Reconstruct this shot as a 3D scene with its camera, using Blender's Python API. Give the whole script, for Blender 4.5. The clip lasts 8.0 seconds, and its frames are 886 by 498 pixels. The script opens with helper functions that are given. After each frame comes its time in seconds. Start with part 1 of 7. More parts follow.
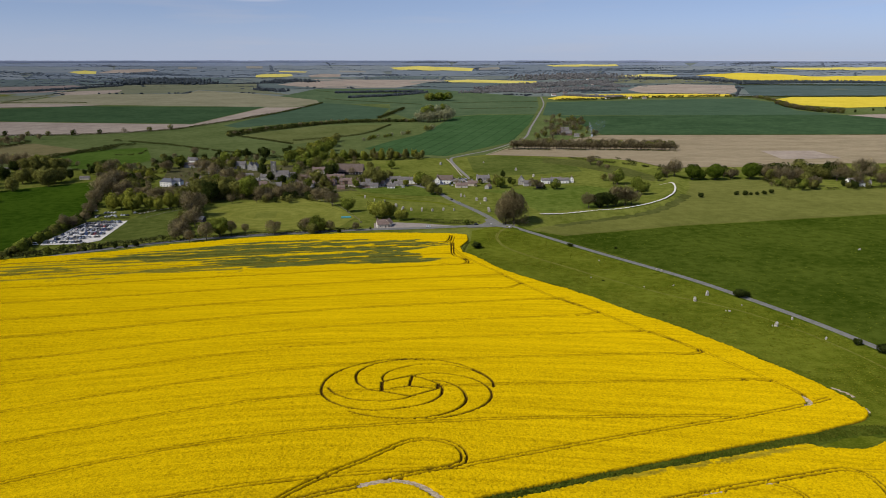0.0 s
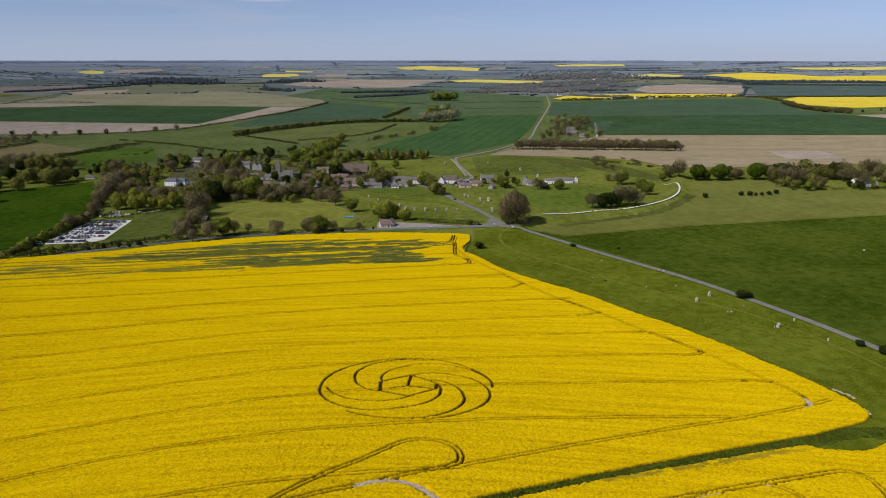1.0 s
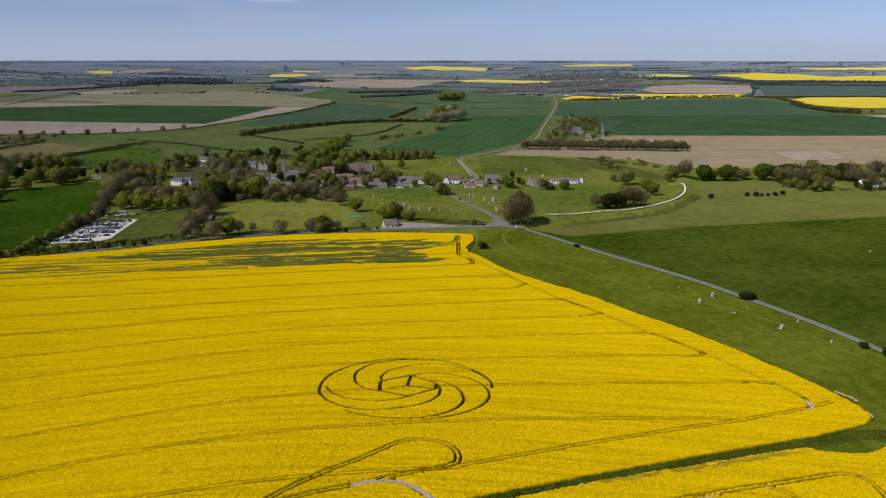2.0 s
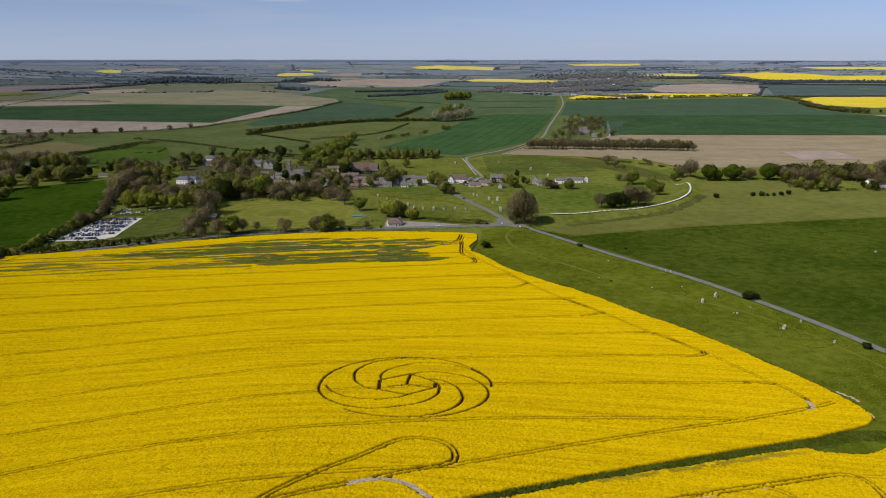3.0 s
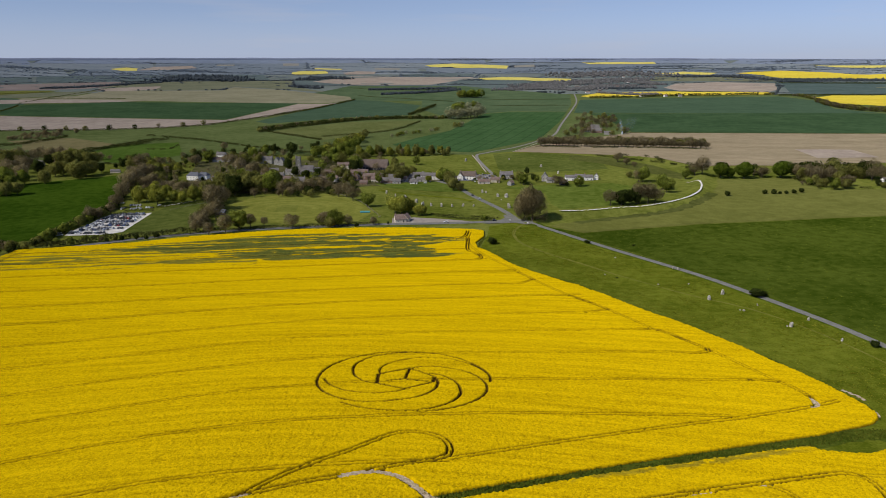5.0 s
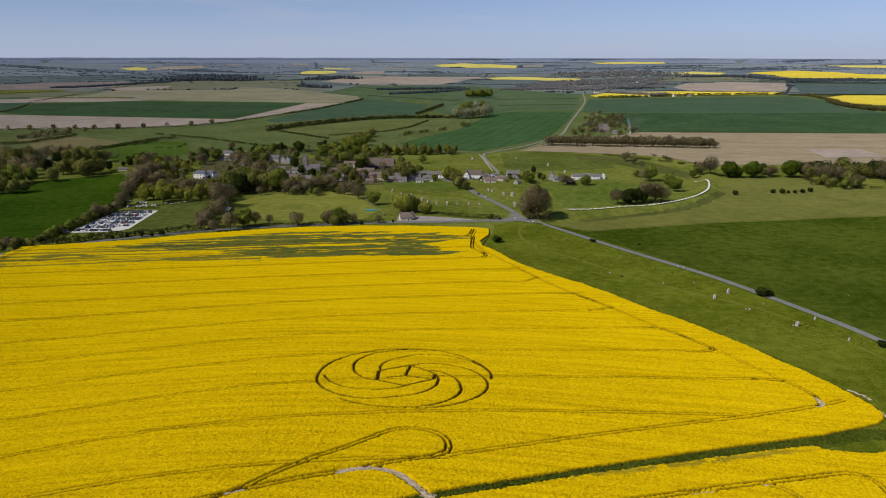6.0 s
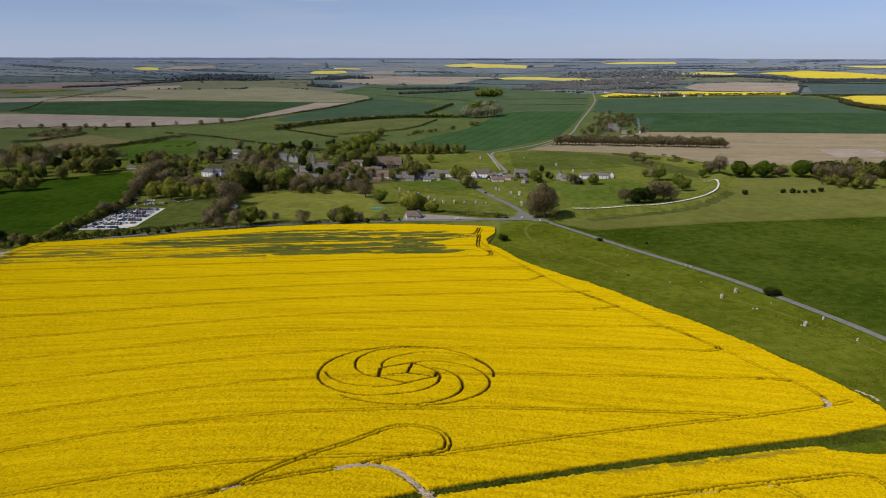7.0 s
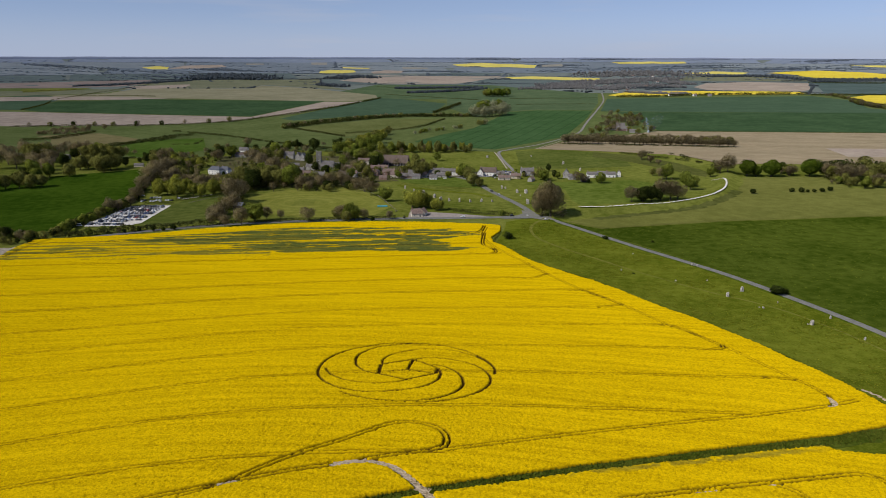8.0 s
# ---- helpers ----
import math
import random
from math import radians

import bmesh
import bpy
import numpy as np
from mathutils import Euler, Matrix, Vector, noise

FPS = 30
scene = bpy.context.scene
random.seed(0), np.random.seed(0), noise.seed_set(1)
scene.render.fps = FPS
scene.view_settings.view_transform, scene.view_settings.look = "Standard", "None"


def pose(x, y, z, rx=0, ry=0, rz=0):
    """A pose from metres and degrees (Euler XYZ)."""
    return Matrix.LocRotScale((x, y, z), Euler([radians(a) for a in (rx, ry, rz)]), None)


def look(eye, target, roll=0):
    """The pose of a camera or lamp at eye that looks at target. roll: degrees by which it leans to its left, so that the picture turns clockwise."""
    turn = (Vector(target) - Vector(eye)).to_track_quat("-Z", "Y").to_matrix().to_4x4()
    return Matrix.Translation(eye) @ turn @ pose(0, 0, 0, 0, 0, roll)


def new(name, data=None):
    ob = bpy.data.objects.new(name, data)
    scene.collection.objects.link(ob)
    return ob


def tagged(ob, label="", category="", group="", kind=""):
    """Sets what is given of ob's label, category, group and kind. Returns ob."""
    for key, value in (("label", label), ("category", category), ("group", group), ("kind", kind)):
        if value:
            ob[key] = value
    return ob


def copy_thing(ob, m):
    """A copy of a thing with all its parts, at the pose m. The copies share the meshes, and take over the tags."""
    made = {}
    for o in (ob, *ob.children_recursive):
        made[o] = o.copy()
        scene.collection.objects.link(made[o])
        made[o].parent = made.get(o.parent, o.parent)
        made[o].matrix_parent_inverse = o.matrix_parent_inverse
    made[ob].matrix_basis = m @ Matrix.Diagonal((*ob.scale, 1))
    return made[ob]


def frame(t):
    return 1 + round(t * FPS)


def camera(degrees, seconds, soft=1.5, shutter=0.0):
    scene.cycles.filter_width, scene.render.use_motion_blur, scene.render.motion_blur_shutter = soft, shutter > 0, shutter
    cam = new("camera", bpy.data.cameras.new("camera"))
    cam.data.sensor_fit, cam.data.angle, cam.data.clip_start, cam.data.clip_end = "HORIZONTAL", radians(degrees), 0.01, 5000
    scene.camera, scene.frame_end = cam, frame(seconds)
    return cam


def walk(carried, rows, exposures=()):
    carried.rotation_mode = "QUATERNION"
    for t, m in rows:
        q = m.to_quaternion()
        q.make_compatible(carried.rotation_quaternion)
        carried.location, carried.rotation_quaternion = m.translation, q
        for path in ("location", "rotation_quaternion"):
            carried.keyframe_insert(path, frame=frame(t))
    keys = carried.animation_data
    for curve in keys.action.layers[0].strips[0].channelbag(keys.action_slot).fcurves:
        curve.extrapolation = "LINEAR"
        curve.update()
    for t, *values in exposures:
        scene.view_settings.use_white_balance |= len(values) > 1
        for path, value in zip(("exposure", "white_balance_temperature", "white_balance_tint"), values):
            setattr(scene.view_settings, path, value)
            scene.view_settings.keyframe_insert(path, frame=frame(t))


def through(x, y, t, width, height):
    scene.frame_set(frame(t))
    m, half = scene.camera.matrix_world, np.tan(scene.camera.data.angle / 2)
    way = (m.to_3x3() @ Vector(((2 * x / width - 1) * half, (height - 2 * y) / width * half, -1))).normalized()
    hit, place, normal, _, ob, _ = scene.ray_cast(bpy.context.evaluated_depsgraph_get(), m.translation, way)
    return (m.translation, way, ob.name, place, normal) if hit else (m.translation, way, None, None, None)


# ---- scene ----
PATH = [
    (0, (-0.01, 0.02, 153.38), (-0.05, 96.79, 128.16), 0.00),
    (0.5, (1.64, 0.03, 153.34), (1.21, 96.79, 128.09), -0.01),
    (1, (3.31, 0.08, 153.38), (2.40, 96.84, 128.15), -0.01),
    (1.5, (4.99, 0.11, 153.45), (3.57, 96.87, 128.23), -0.01),
    (2, (6.67, 0.13, 153.48), (4.74, 96.88, 128.25), -0.00),
    (2.5, (8.35, 0.18, 153.40), (5.93, 96.90, 128.14), 0.00),
    (3, (10.02, 0.27, 153.17), (7.12, 96.97, 127.86), 0.01),
    (3.5, (11.67, 0.45, 152.77), (8.32, 97.12, 127.40), 0.01),
    (4, (13.32, 0.76, 152.18), (9.50, 97.40, 126.76), 0.01),
    (4.5, (14.95, 1.21, 151.43), (10.65, 97.82, 125.97), 0.01),
    (5, (16.58, 1.80, 150.53), (11.75, 98.38, 125.06), 0.02),
    (5.5, (18.20, 2.53, 149.53), (12.81, 99.08, 124.06), 0.03),
    (6, (19.81, 3.37, 148.47), (13.81, 99.89, 123.02), 0.04),
    (6.5, (21.42, 4.30, 147.39), (14.76, 100.78, 121.97), 0.05),
    (7, (23.02, 5.30, 146.32), (15.68, 101.74, 120.92), 0.07),
    (7.5, (24.58, 6.36, 145.22), (16.61, 102.76, 119.83), 0.08),
    (8, (26.09, 7.51, 144.05), (17.59, 103.85, 118.63), 0.10),
]
cam = camera(62.0, 8.0, soft=0.95)
walk(cam, [(t, look(eye, target, roll)) for t, eye, target, roll in PATH])

# ---- daylight ----
SUN_AZIMUTH, SUN_HEIGHT = radians(-130), radians(43)
sun_way = Vector((math.sin(SUN_AZIMUTH) * math.cos(SUN_HEIGHT), math.cos(SUN_AZIMUTH) * math.cos(SUN_HEIGHT), math.sin(SUN_HEIGHT)))
world = bpy.data.worlds.new("sky")
scene.world = world
world.use_nodes = True
wn, wl = world.node_tree.nodes, world.node_tree.links
sky = wn.new("ShaderNodeTexSky")
sky.sky_type, sky.sun_disc = "NISHITA", False
sky.sun_elevation, sky.sun_rotation = SUN_HEIGHT, SUN_AZIMUTH
sky.altitude, sky.air_density, sky.dust_density, sky.ozone_density = 100, 1.0, 0.0, 4.0
sky_coord, sky_lift, sky_tint = wn.new("ShaderNodeTexCoord"), wn.new("ShaderNodeMapping"), wn.new("ShaderNodeMix")
sky_lift.inputs["Scale"].default_value, sky_lift.inputs["Location"].default_value = (1, 1, 0.9), (0, 0, 0.10)
sky_tint.data_type, sky_tint.blend_type, sky_tint.inputs["Factor"].default_value = "RGBA", "MULTIPLY", 1.0
sky_tint.inputs[7].default_value = (1.40, 1.17, 1.21, 1)
wl.new(sky_coord.outputs["Generated"], sky_lift.inputs["Vector"])
wl.new(sky_lift.outputs["Vector"], sky.inputs["Vector"])
wl.new(sky.outputs["Color"], sky_tint.inputs[6])
cloud_map, cloud, cloud_ramp, cloud_mix = wn.new("ShaderNodeMapping"), wn.new("ShaderNodeTexNoise"), wn.new("ShaderNodeValToRGB"), wn.new("ShaderNodeMix")
cloud_map.inputs["Scale"].default_value, cloud_map.inputs["Location"].default_value = (2.2, 2.2, 22.0), (0.7, 0.2, 0)
cloud.inputs["Scale"].default_value, cloud.inputs["Detail"].default_value = 2.0, 7.0
cloud_ramp.color_ramp.elements[0].position, cloud_ramp.color_ramp.elements[0].color = 0.56, (0, 0, 0, 1)
cloud_ramp.color_ramp.elements[1].position, cloud_ramp.color_ramp.elements[1].color = 0.78, (0.25, 0.25, 0.25, 1)
cloud_mix.data_type = "RGBA"
cloud_mix.inputs[7].default_value = (6.5, 6.2, 6.6, 1)
puff_map, puff_far, puff_fade, puff_mix = wn.new("ShaderNodeMapping"), wn.new("ShaderNodeVectorMath"), wn.new("ShaderNodeMapRange"), wn.new("ShaderNodeMix")
puff_map.vector_type = "TEXTURE"
puff_map.inputs["Location"].default_value, puff_map.inputs["Scale"].default_value = (-0.236, 0.968, 0.0735), (0.055, 0.3, 0.0075)
puff_far.operation = "LENGTH"
for socket, value in (("From Min", 0.25), ("From Max", 1.0), ("To Min", 0.5), ("To Max", 0.0)):
    puff_fade.inputs[socket].default_value = value
puff_mix.data_type, puff_mix.inputs[7].default_value = "RGBA", (10.5, 9.6, 10.2, 1)
wl.new(sky_coord.outputs["Generated"], puff_map.inputs["Vector"])
wl.new(puff_map.outputs["Vector"], puff_far.inputs[0])
wl.new(puff_far.outputs["Value"], puff_fade.inputs["Value"])
wl.new(puff_fade.outputs["Result"], puff_mix.inputs["Factor"])
wl.new(cloud_mix.outputs[2], puff_mix.inputs[6])
wl.new(sky_coord.outputs["Generated"], cloud_map.inputs["Vector"])
wl.new(cloud_map.outputs["Vector"], cloud.inputs["Vector"])
wl.new(cloud.outputs["Fac"], cloud_ramp.inputs["Fac"])
wl.new(cloud_ramp.outputs["Color"], cloud_mix.inputs["Factor"])
dome_z, dome_fade, dome_mix = wn.new("ShaderNodeSeparateXYZ"), wn.new("ShaderNodeMapRange"), wn.new("ShaderNodeMix")
dome_fade.interpolation_type = "SMOOTHSTEP"
for socket, value in (("From Min", -0.012), ("From Max", 0.06), ("To Min", 0.85), ("To Max", 0.0)):
    dome_fade.inputs[socket].default_value = value
dome_mix.data_type, dome_mix.inputs[7].default_value = "RGBA", (4.75, 5.4, 7.1, 1)
wl.new(sky_coord.outputs["Generated"], dome_z.inputs[0])
wl.new(dome_z.outputs["Z"], dome_fade.inputs["Value"])
wl.new(dome_fade.outputs["Result"], dome_mix.inputs["Factor"])
wl.new(sky_tint.outputs[2], dome_mix.inputs[6])
wl.new(dome_mix.outputs[2], cloud_mix.inputs[6])
wl.new(puff_mix.outputs[2], wn["Background"].inputs["Color"])
wn["Background"].inputs["Strength"].default_value = 0.118
sun_data = bpy.data.lights.new("sun", "SUN")
sun_data.energy, sun_data.angle, sun_data.color = 5.0, radians(0.6), (1.0, 0.95, 0.86)
sun = new("sun", sun_data)
sun.matrix_world = look(sun_way * 100, (0, 0, 0))
scene.view_settings.exposure = -0.53


# ---- small helpers ----
def rnd(a, b):
    return random.uniform(a, b)


def mesh_data(name, verts, faces, mats, smooth=False, index=None):
    me = bpy.data.meshes.new(name)
    me.from_pydata([tuple(v) for v in verts], [], [tuple(f) for f in faces])
    for m in mats if isinstance(mats, (list, tuple)) else [mats]:
        me.materials.append(m)
    if index is not None:
        me.polygons.foreach_set("material_index", index)
    if smooth:
        me.polygons.foreach_set("use_smooth", [True] * len(me.polygons))
    me.update()
    return me


def grid_data(name, verts, quads, mats, index=None, smooth=True):
    """A large mesh out of arrays: verts (n, 3), quads (m, 4)."""
    me = bpy.data.meshes.new(name)
    me.vertices.add(len(verts))
    me.vertices.foreach_set("co", np.asarray(verts, np.float32).ravel())
    me.loops.add(quads.size)
    me.loops.foreach_set("vertex_index", quads.astype(np.int32).ravel())
    me.polygons.add(len(quads))
    k = quads.shape[1]
    me.polygons.foreach_set("loop_start", np.arange(0, quads.size, k, dtype=np.int32))
    me.polygons.foreach_set("use_smooth", np.full(len(quads), smooth))
    for m in mats:
        me.materials.append(m)
    if index is not None:
        me.polygons.foreach_set("material_index", index.astype(np.int32))
    me.update(calc_edges=True)
    return me


def part(name, bm, material, parent, label=""):
    me = bpy.data.meshes.new(name)
    bm.to_mesh(me)
    bm.free()
    me.materials.append(material)
    ob = new(name, me)
    ob.parent = parent
    return tagged(ob, label)


def part_data(name, me, parent, label=""):
    ob = new(name, me)
    ob.parent = parent
    return tagged(ob, label)


def thing(name, label, category, group=""):
    return tagged(new(name), label, category, group)


def box(bm, x0, x1, y0, y1, z0, z1, bevel=0.0):
    m = Matrix.Translation(((x0 + x1) / 2, (y0 + y1) / 2, (z0 + z1) / 2)) @ Matrix.Diagonal((x1 - x0, y1 - y0, z1 - z0, 1))
    got = bmesh.ops.create_cube(bm, size=1, matrix=m)
    if bevel:
        edges = list({e for v in got["verts"] for e in v.link_edges})
        bmesh.ops.bevel(bm, geom=edges, offset=bevel, segments=1, affect="EDGES")
    return bm


def boxed(*args, bevel=0.0):
    return box(bmesh.new(), *args, bevel=bevel)


def curve(points, step):
    """Points along a smooth line through the given ones, about a step apart."""
    p = [np.array(q, float) for q in points]
    p = [2 * p[0] - p[1], *p, 2 * p[-1] - p[-2]]
    out = []
    for a, b, c, d in zip(p, p[1:], p[2:], p[3:]):
        n = max(1, int(np.linalg.norm(c - b) / step))
        for i in range(n):
            t = i / n
            out.append(0.5 * (2 * b + (c - a) * t + (2 * a - 5 * b + 4 * c - d) * t**2 + (3 * b - a - 3 * c + d) * t**3))
    return np.array([*out, p[-2]])


def inside(x, y, poly):
    """Which of the points lie in the polygon."""
    hit = np.zeros(np.shape(x), bool)
    for (ax, ay), (bx, by) in zip(poly, [*poly[1:], poly[0]]):
        if ay != by:
            hit ^= ((ay > y) != (by > y)) & (x < (bx - ax) * (y - ay) / (by - ay) + ax)
    return hit


def lumps(x, y, size, seed=0):
    """Soft noise from 0 to 1, for arrays."""
    r = np.random.RandomState(seed)
    table = r.rand(256, 256)
    u, v = np.asarray(x) / size + 1000.5, np.asarray(y) / size + 1000.5
    i, j = np.floor(u).astype(int), np.floor(v).astype(int)
    s, t = u - i, v - j
    s, t = s * s * (3 - 2 * s), t * t * (3 - 2 * t)
    g = lambda a, b: table[a % 256, b % 256]
    return (g(i, j) * (1 - s) + g(i + 1, j) * s) * (1 - t) + (g(i, j + 1) * (1 - s) + g(i + 1, j + 1) * s) * t


# ---- the lie of the land ----
RISE = [(0, 0), (1400, 0), (1980, 7), (2550, 14), (3000, 19), (3400, 27), (3800, 42), (4200, 67), (4500, 92), (4800, 121), (5200, 90), (9000, 0)]
BANK = curve([(60, 665), (75, 684), (94, 705), (119, 708), (150, 722), (181, 733), (216, 760), (245, 795), (266, 837), (280, 888), (308, 997), (287, 1079), (224, 1141)], 6.0)


def land(x, y):
    """Height of the downland: a low hill under the rape field, flat ground round the village, hills far off."""
    x, y = np.asarray(x, float), np.asarray(y, float)
    side = np.where(x < -45.1, 152.8, 227.7)
    t = np.clip((y - 76.8) / 463.9, 0, 1)
    h = 1 - t * t * (3 - 2 * t)
    r = np.hypot(x, y)
    return 36.4 * np.exp(-(((x + 45.1) / side) ** 2)) * h - 13.9 * h + 0.0054 * np.clip(x, -425, 0) + np.interp(r, [a for a, _ in RISE], [b for _, b in RISE])


def ground(x, y):
    """The land with the old earthwork's bank; the ditch is only coloured."""
    x, y = np.asarray(x, float), np.asarray(y, float)
    z = land(x, y)
    near = (x > 14) & (x < 400) & (y > 620) & (y < 1220)
    if np.any(near):
        px, py = x[near] if x.ndim else x, y[near] if y.ndim else y
        d = np.sqrt(((px[..., None] - BANK[:, 0]) ** 2 + (py[..., None] - BANK[:, 1]) ** 2).min(-1))
        i = ((px[..., None] - BANK[:, 0]) ** 2 + (py[..., None] - BANK[:, 1]) ** 2).argmin(-1)
        fade = np.clip(np.minimum(i, len(BANK) - 1 - i) / 6, 0, 1)
        add = fade * 4.4 * np.exp(-((d / 9.5) ** 2))
        if x.ndim:
            z[near] += add
        else:
            z = z + add
    return z


def gz(x, y):
    return float(ground(float(x), float(y)))


# ---- materials ----
def noise_node(nt, coord, scale, detail=4.0, stretch=None, turn=0.0):
    n = nt.nodes.new("ShaderNodeTexNoise")
    n.inputs["Scale"].default_value, n.inputs["Detail"].default_value = scale, detail
    if stretch:
        m = nt.nodes.new("ShaderNodeMapping")
        m.inputs["Scale"].default_value, m.inputs["Rotation"].default_value = stretch, (0, 0, turn)
        nt.links.new(coord, m.inputs["Vector"])
        coord = m.outputs["Vector"]
    nt.links.new(coord, n.inputs["Vector"])
    return n.outputs["Fac"]


def ramp_node(nt, fac, stops):
    n = nt.nodes.new("ShaderNodeValToRGB")
    while len(n.color_ramp.elements) < len(stops):
        n.color_ramp.elements.new(0.5)
    for e, (at, c) in zip(n.color_ramp.elements, stops):
        e.position, e.color = at, (*c, 1)
    nt.links.new(fac, n.inputs["Fac"])
    return n.outputs["Color"]


def mix_node(nt, fac, a, b, kind="MIX"):
    n = nt.nodes.new("ShaderNodeMix")
    n.data_type, n.blend_type = "RGBA", kind
    for value, socket in ((fac, n.inputs["Factor"]), (a, n.inputs[6]), (b, n.inputs[7])):
        if isinstance(value, (int, float)):
            socket.default_value = value
        elif isinstance(value, tuple):
            socket.default_value = (*value, 1)
        else:
            nt.links.new(value, socket)
    return n.outputs[2]


def math_node(nt, kind, a, b=0.5):
    n = nt.nodes.new("ShaderNodeMath")
    n.operation = kind
    for value, socket in ((a, n.inputs[0]), (b, n.inputs[1])):
        if isinstance(value, (int, float)):
            socket.default_value = value
        else:
            nt.links.new(value, socket)
    return n.outputs[0]


def material(name, dark, light, coarse=0.05, fine=1.0, rough=0.9, bump=0.3, bump_scale=None, metal=0.0, stretch=None, turn=0.0, per_object=0.0, per_island=0.0, gloss=0.0, velvet=0.9):
    """A surface of two tones, mixed by coarse and fine noise in metres, with relief."""
    mt = bpy.data.materials.new(name)
    mt.use_nodes = True
    nt = mt.node_tree
    bsdf = nt.nodes["Principled BSDF"]
    coord = nt.nodes.new("ShaderNodeTexCoord").outputs["Object"]
    a = noise_node(nt, coord, coarse, 5.0, stretch, turn)
    b = noise_node(nt, coord, fine, 5.0, stretch, turn)
    c = noise_node(nt, coord, math.sqrt(coarse * fine), 4.0, stretch, turn)
    f = math_node(nt, "ADD", math_node(nt, "MULTIPLY", a, 0.34), math_node(nt, "ADD", math_node(nt, "MULTIPLY", b, 0.33), math_node(nt, "MULTIPLY", c, 0.33)))
    col = ramp_node(nt, f, [(0.41, dark), (0.59, light)])
    for amount, node, out in ((per_object, "ShaderNodeObjectInfo", "Random"), (per_island, "ShaderNodeNewGeometry", "Random Per Island")):
        if amount:
            v = nt.nodes.new("ShaderNodeMapRange")
            v.inputs["To Min"].default_value, v.inputs["To Max"].default_value = 1 - amount, 1 + amount
            nt.links.new(nt.nodes.new(node).outputs[out], v.inputs["Value"])
            hsv = nt.nodes.new("ShaderNodeHueSaturation")
            nt.links.new(v.outputs["Result"], hsv.inputs["Value"])
            nt.links.new(col, hsv.inputs["Color"])
            col = hsv.outputs["Color"]
    nt.links.new(col, bsdf.inputs["Base Color"])
    bsdf.inputs["Roughness"].default_value, bsdf.inputs["Metallic"].default_value = rough, metal
    bsdf.inputs["Specular IOR Level"].default_value = gloss
    bsdf.inputs["Diffuse Roughness"].default_value = velvet if gloss == 0 else 0.0
    if bump:
        bp = nt.nodes.new("ShaderNodeBump")
        bp.inputs["Strength"].default_value, bp.inputs["Distance"].default_value = bump, 0.3 / (bump_scale or fine)
        nt.links.new(noise_node(nt, coord, bump_scale or fine, 3.0), bp.inputs["Height"])
        nt.links.new(bp.outputs["Normal"], bsdf.inputs["Normal"])
    return mt


def striped(mt, every, width, colour, turn):
    """Narrow wheelings across a crop, every so many metres."""
    nt = mt.node_tree
    bsdf = nt.nodes["Principled BSDF"]
    old = bsdf.inputs["Base Color"].links[0].from_socket
    m = nt.nodes.new("ShaderNodeMapping")
    m.inputs["Rotation"].default_value = (0, 0, turn)
    nt.links.new(nt.nodes.new("ShaderNodeTexCoord").outputs["Object"], m.inputs["Vector"])
    sep = nt.nodes.new("ShaderNodeSeparateXYZ")
    nt.links.new(m.outputs["Vector"], sep.inputs[0])
    saw = math_node(nt, "FRACT", math_node(nt, "DIVIDE", sep.outputs["X"], every), 0)
    line = math_node(nt, "LESS_THAN", saw, width / every)
    nt.links.new(mix_node(nt, math_node(nt, "MULTIPLY", line, 0.65), old, colour), bsdf.inputs["Base Color"])
    return mt


def ringed(mt, centre, every, colour, amount):
    """Mowing rings round a centre, light and dark in turn."""
    nt = mt.node_tree
    bsdf = nt.nodes["Principled BSDF"]
    old = bsdf.inputs["Base Color"].links[0].from_socket
    m = nt.nodes.new("ShaderNodeMapping")
    m.inputs["Location"].default_value = (-centre[0], -centre[1], 0)
    nt.links.new(nt.nodes.new("ShaderNodeTexCoord").outputs["Object"], m.inputs["Vector"])
    flat = nt.nodes.new("ShaderNodeVectorMath")
    flat.operation = "MULTIPLY"
    flat.inputs[1].default_value = (1, 1.25, 0)
    nt.links.new(m.outputs["Vector"], flat.inputs[0])
    far = nt.nodes.new("ShaderNodeVectorMath")
    far.operation = "LENGTH"
    nt.links.new(flat.outputs[0], far.inputs[0])
    wave = math_node(nt, "SINE", math_node(nt, "MULTIPLY", far.outputs["Value"], 2 * math.pi / every), 0)
    nt.links.new(mix_node(nt, math_node(nt, "MULTIPLY", math_node(nt, "GREATER_THAN", wave, 0.0), amount), old, colour), bsdf.inputs["Base Color"])
    return mt


PASTURE = material("pasture_grass", (0.068, 0.086, 0.011), (0.16, 0.169, 0.034), 0.012, 1.4, bump=0.5, bump_scale=0.8)
LUSH = material("lush_grass", (0.02, 0.045, 0.003), (0.048, 0.084, 0.007), 0.012, 1.4, bump=0.5, bump_scale=0.8)
LUSH_DRY = material("deep_green_grass", (0.024, 0.041, 0.003), (0.066, 0.086, 0.011), 0.012, 1.4, bump=0.5, bump_scale=0.8)
OLIVE = material("dry_grass", (0.094, 0.1, 0.022), (0.144, 0.145, 0.036), 0.012, 0.6, bump=0.4, bump_scale=0.8)
MOWN = ringed(material("mown_grass", (0.140, 0.148, 0.024), (0.205, 0.205, 0.042), 0.03, 0.4, bump=0.2, bump_scale=0.8), (-176, 728), 15.0, (0.118, 0.130, 0.022), 0.30)
WHEAT = striped(material("young_wheat", (0.034, 0.072, 0.024), (0.05, 0.098, 0.035), 0.01, 0.2, bump=0.3, bump_scale=0.5), 24.0, 2.0, (0.022, 0.040, 0.016), radians(14))
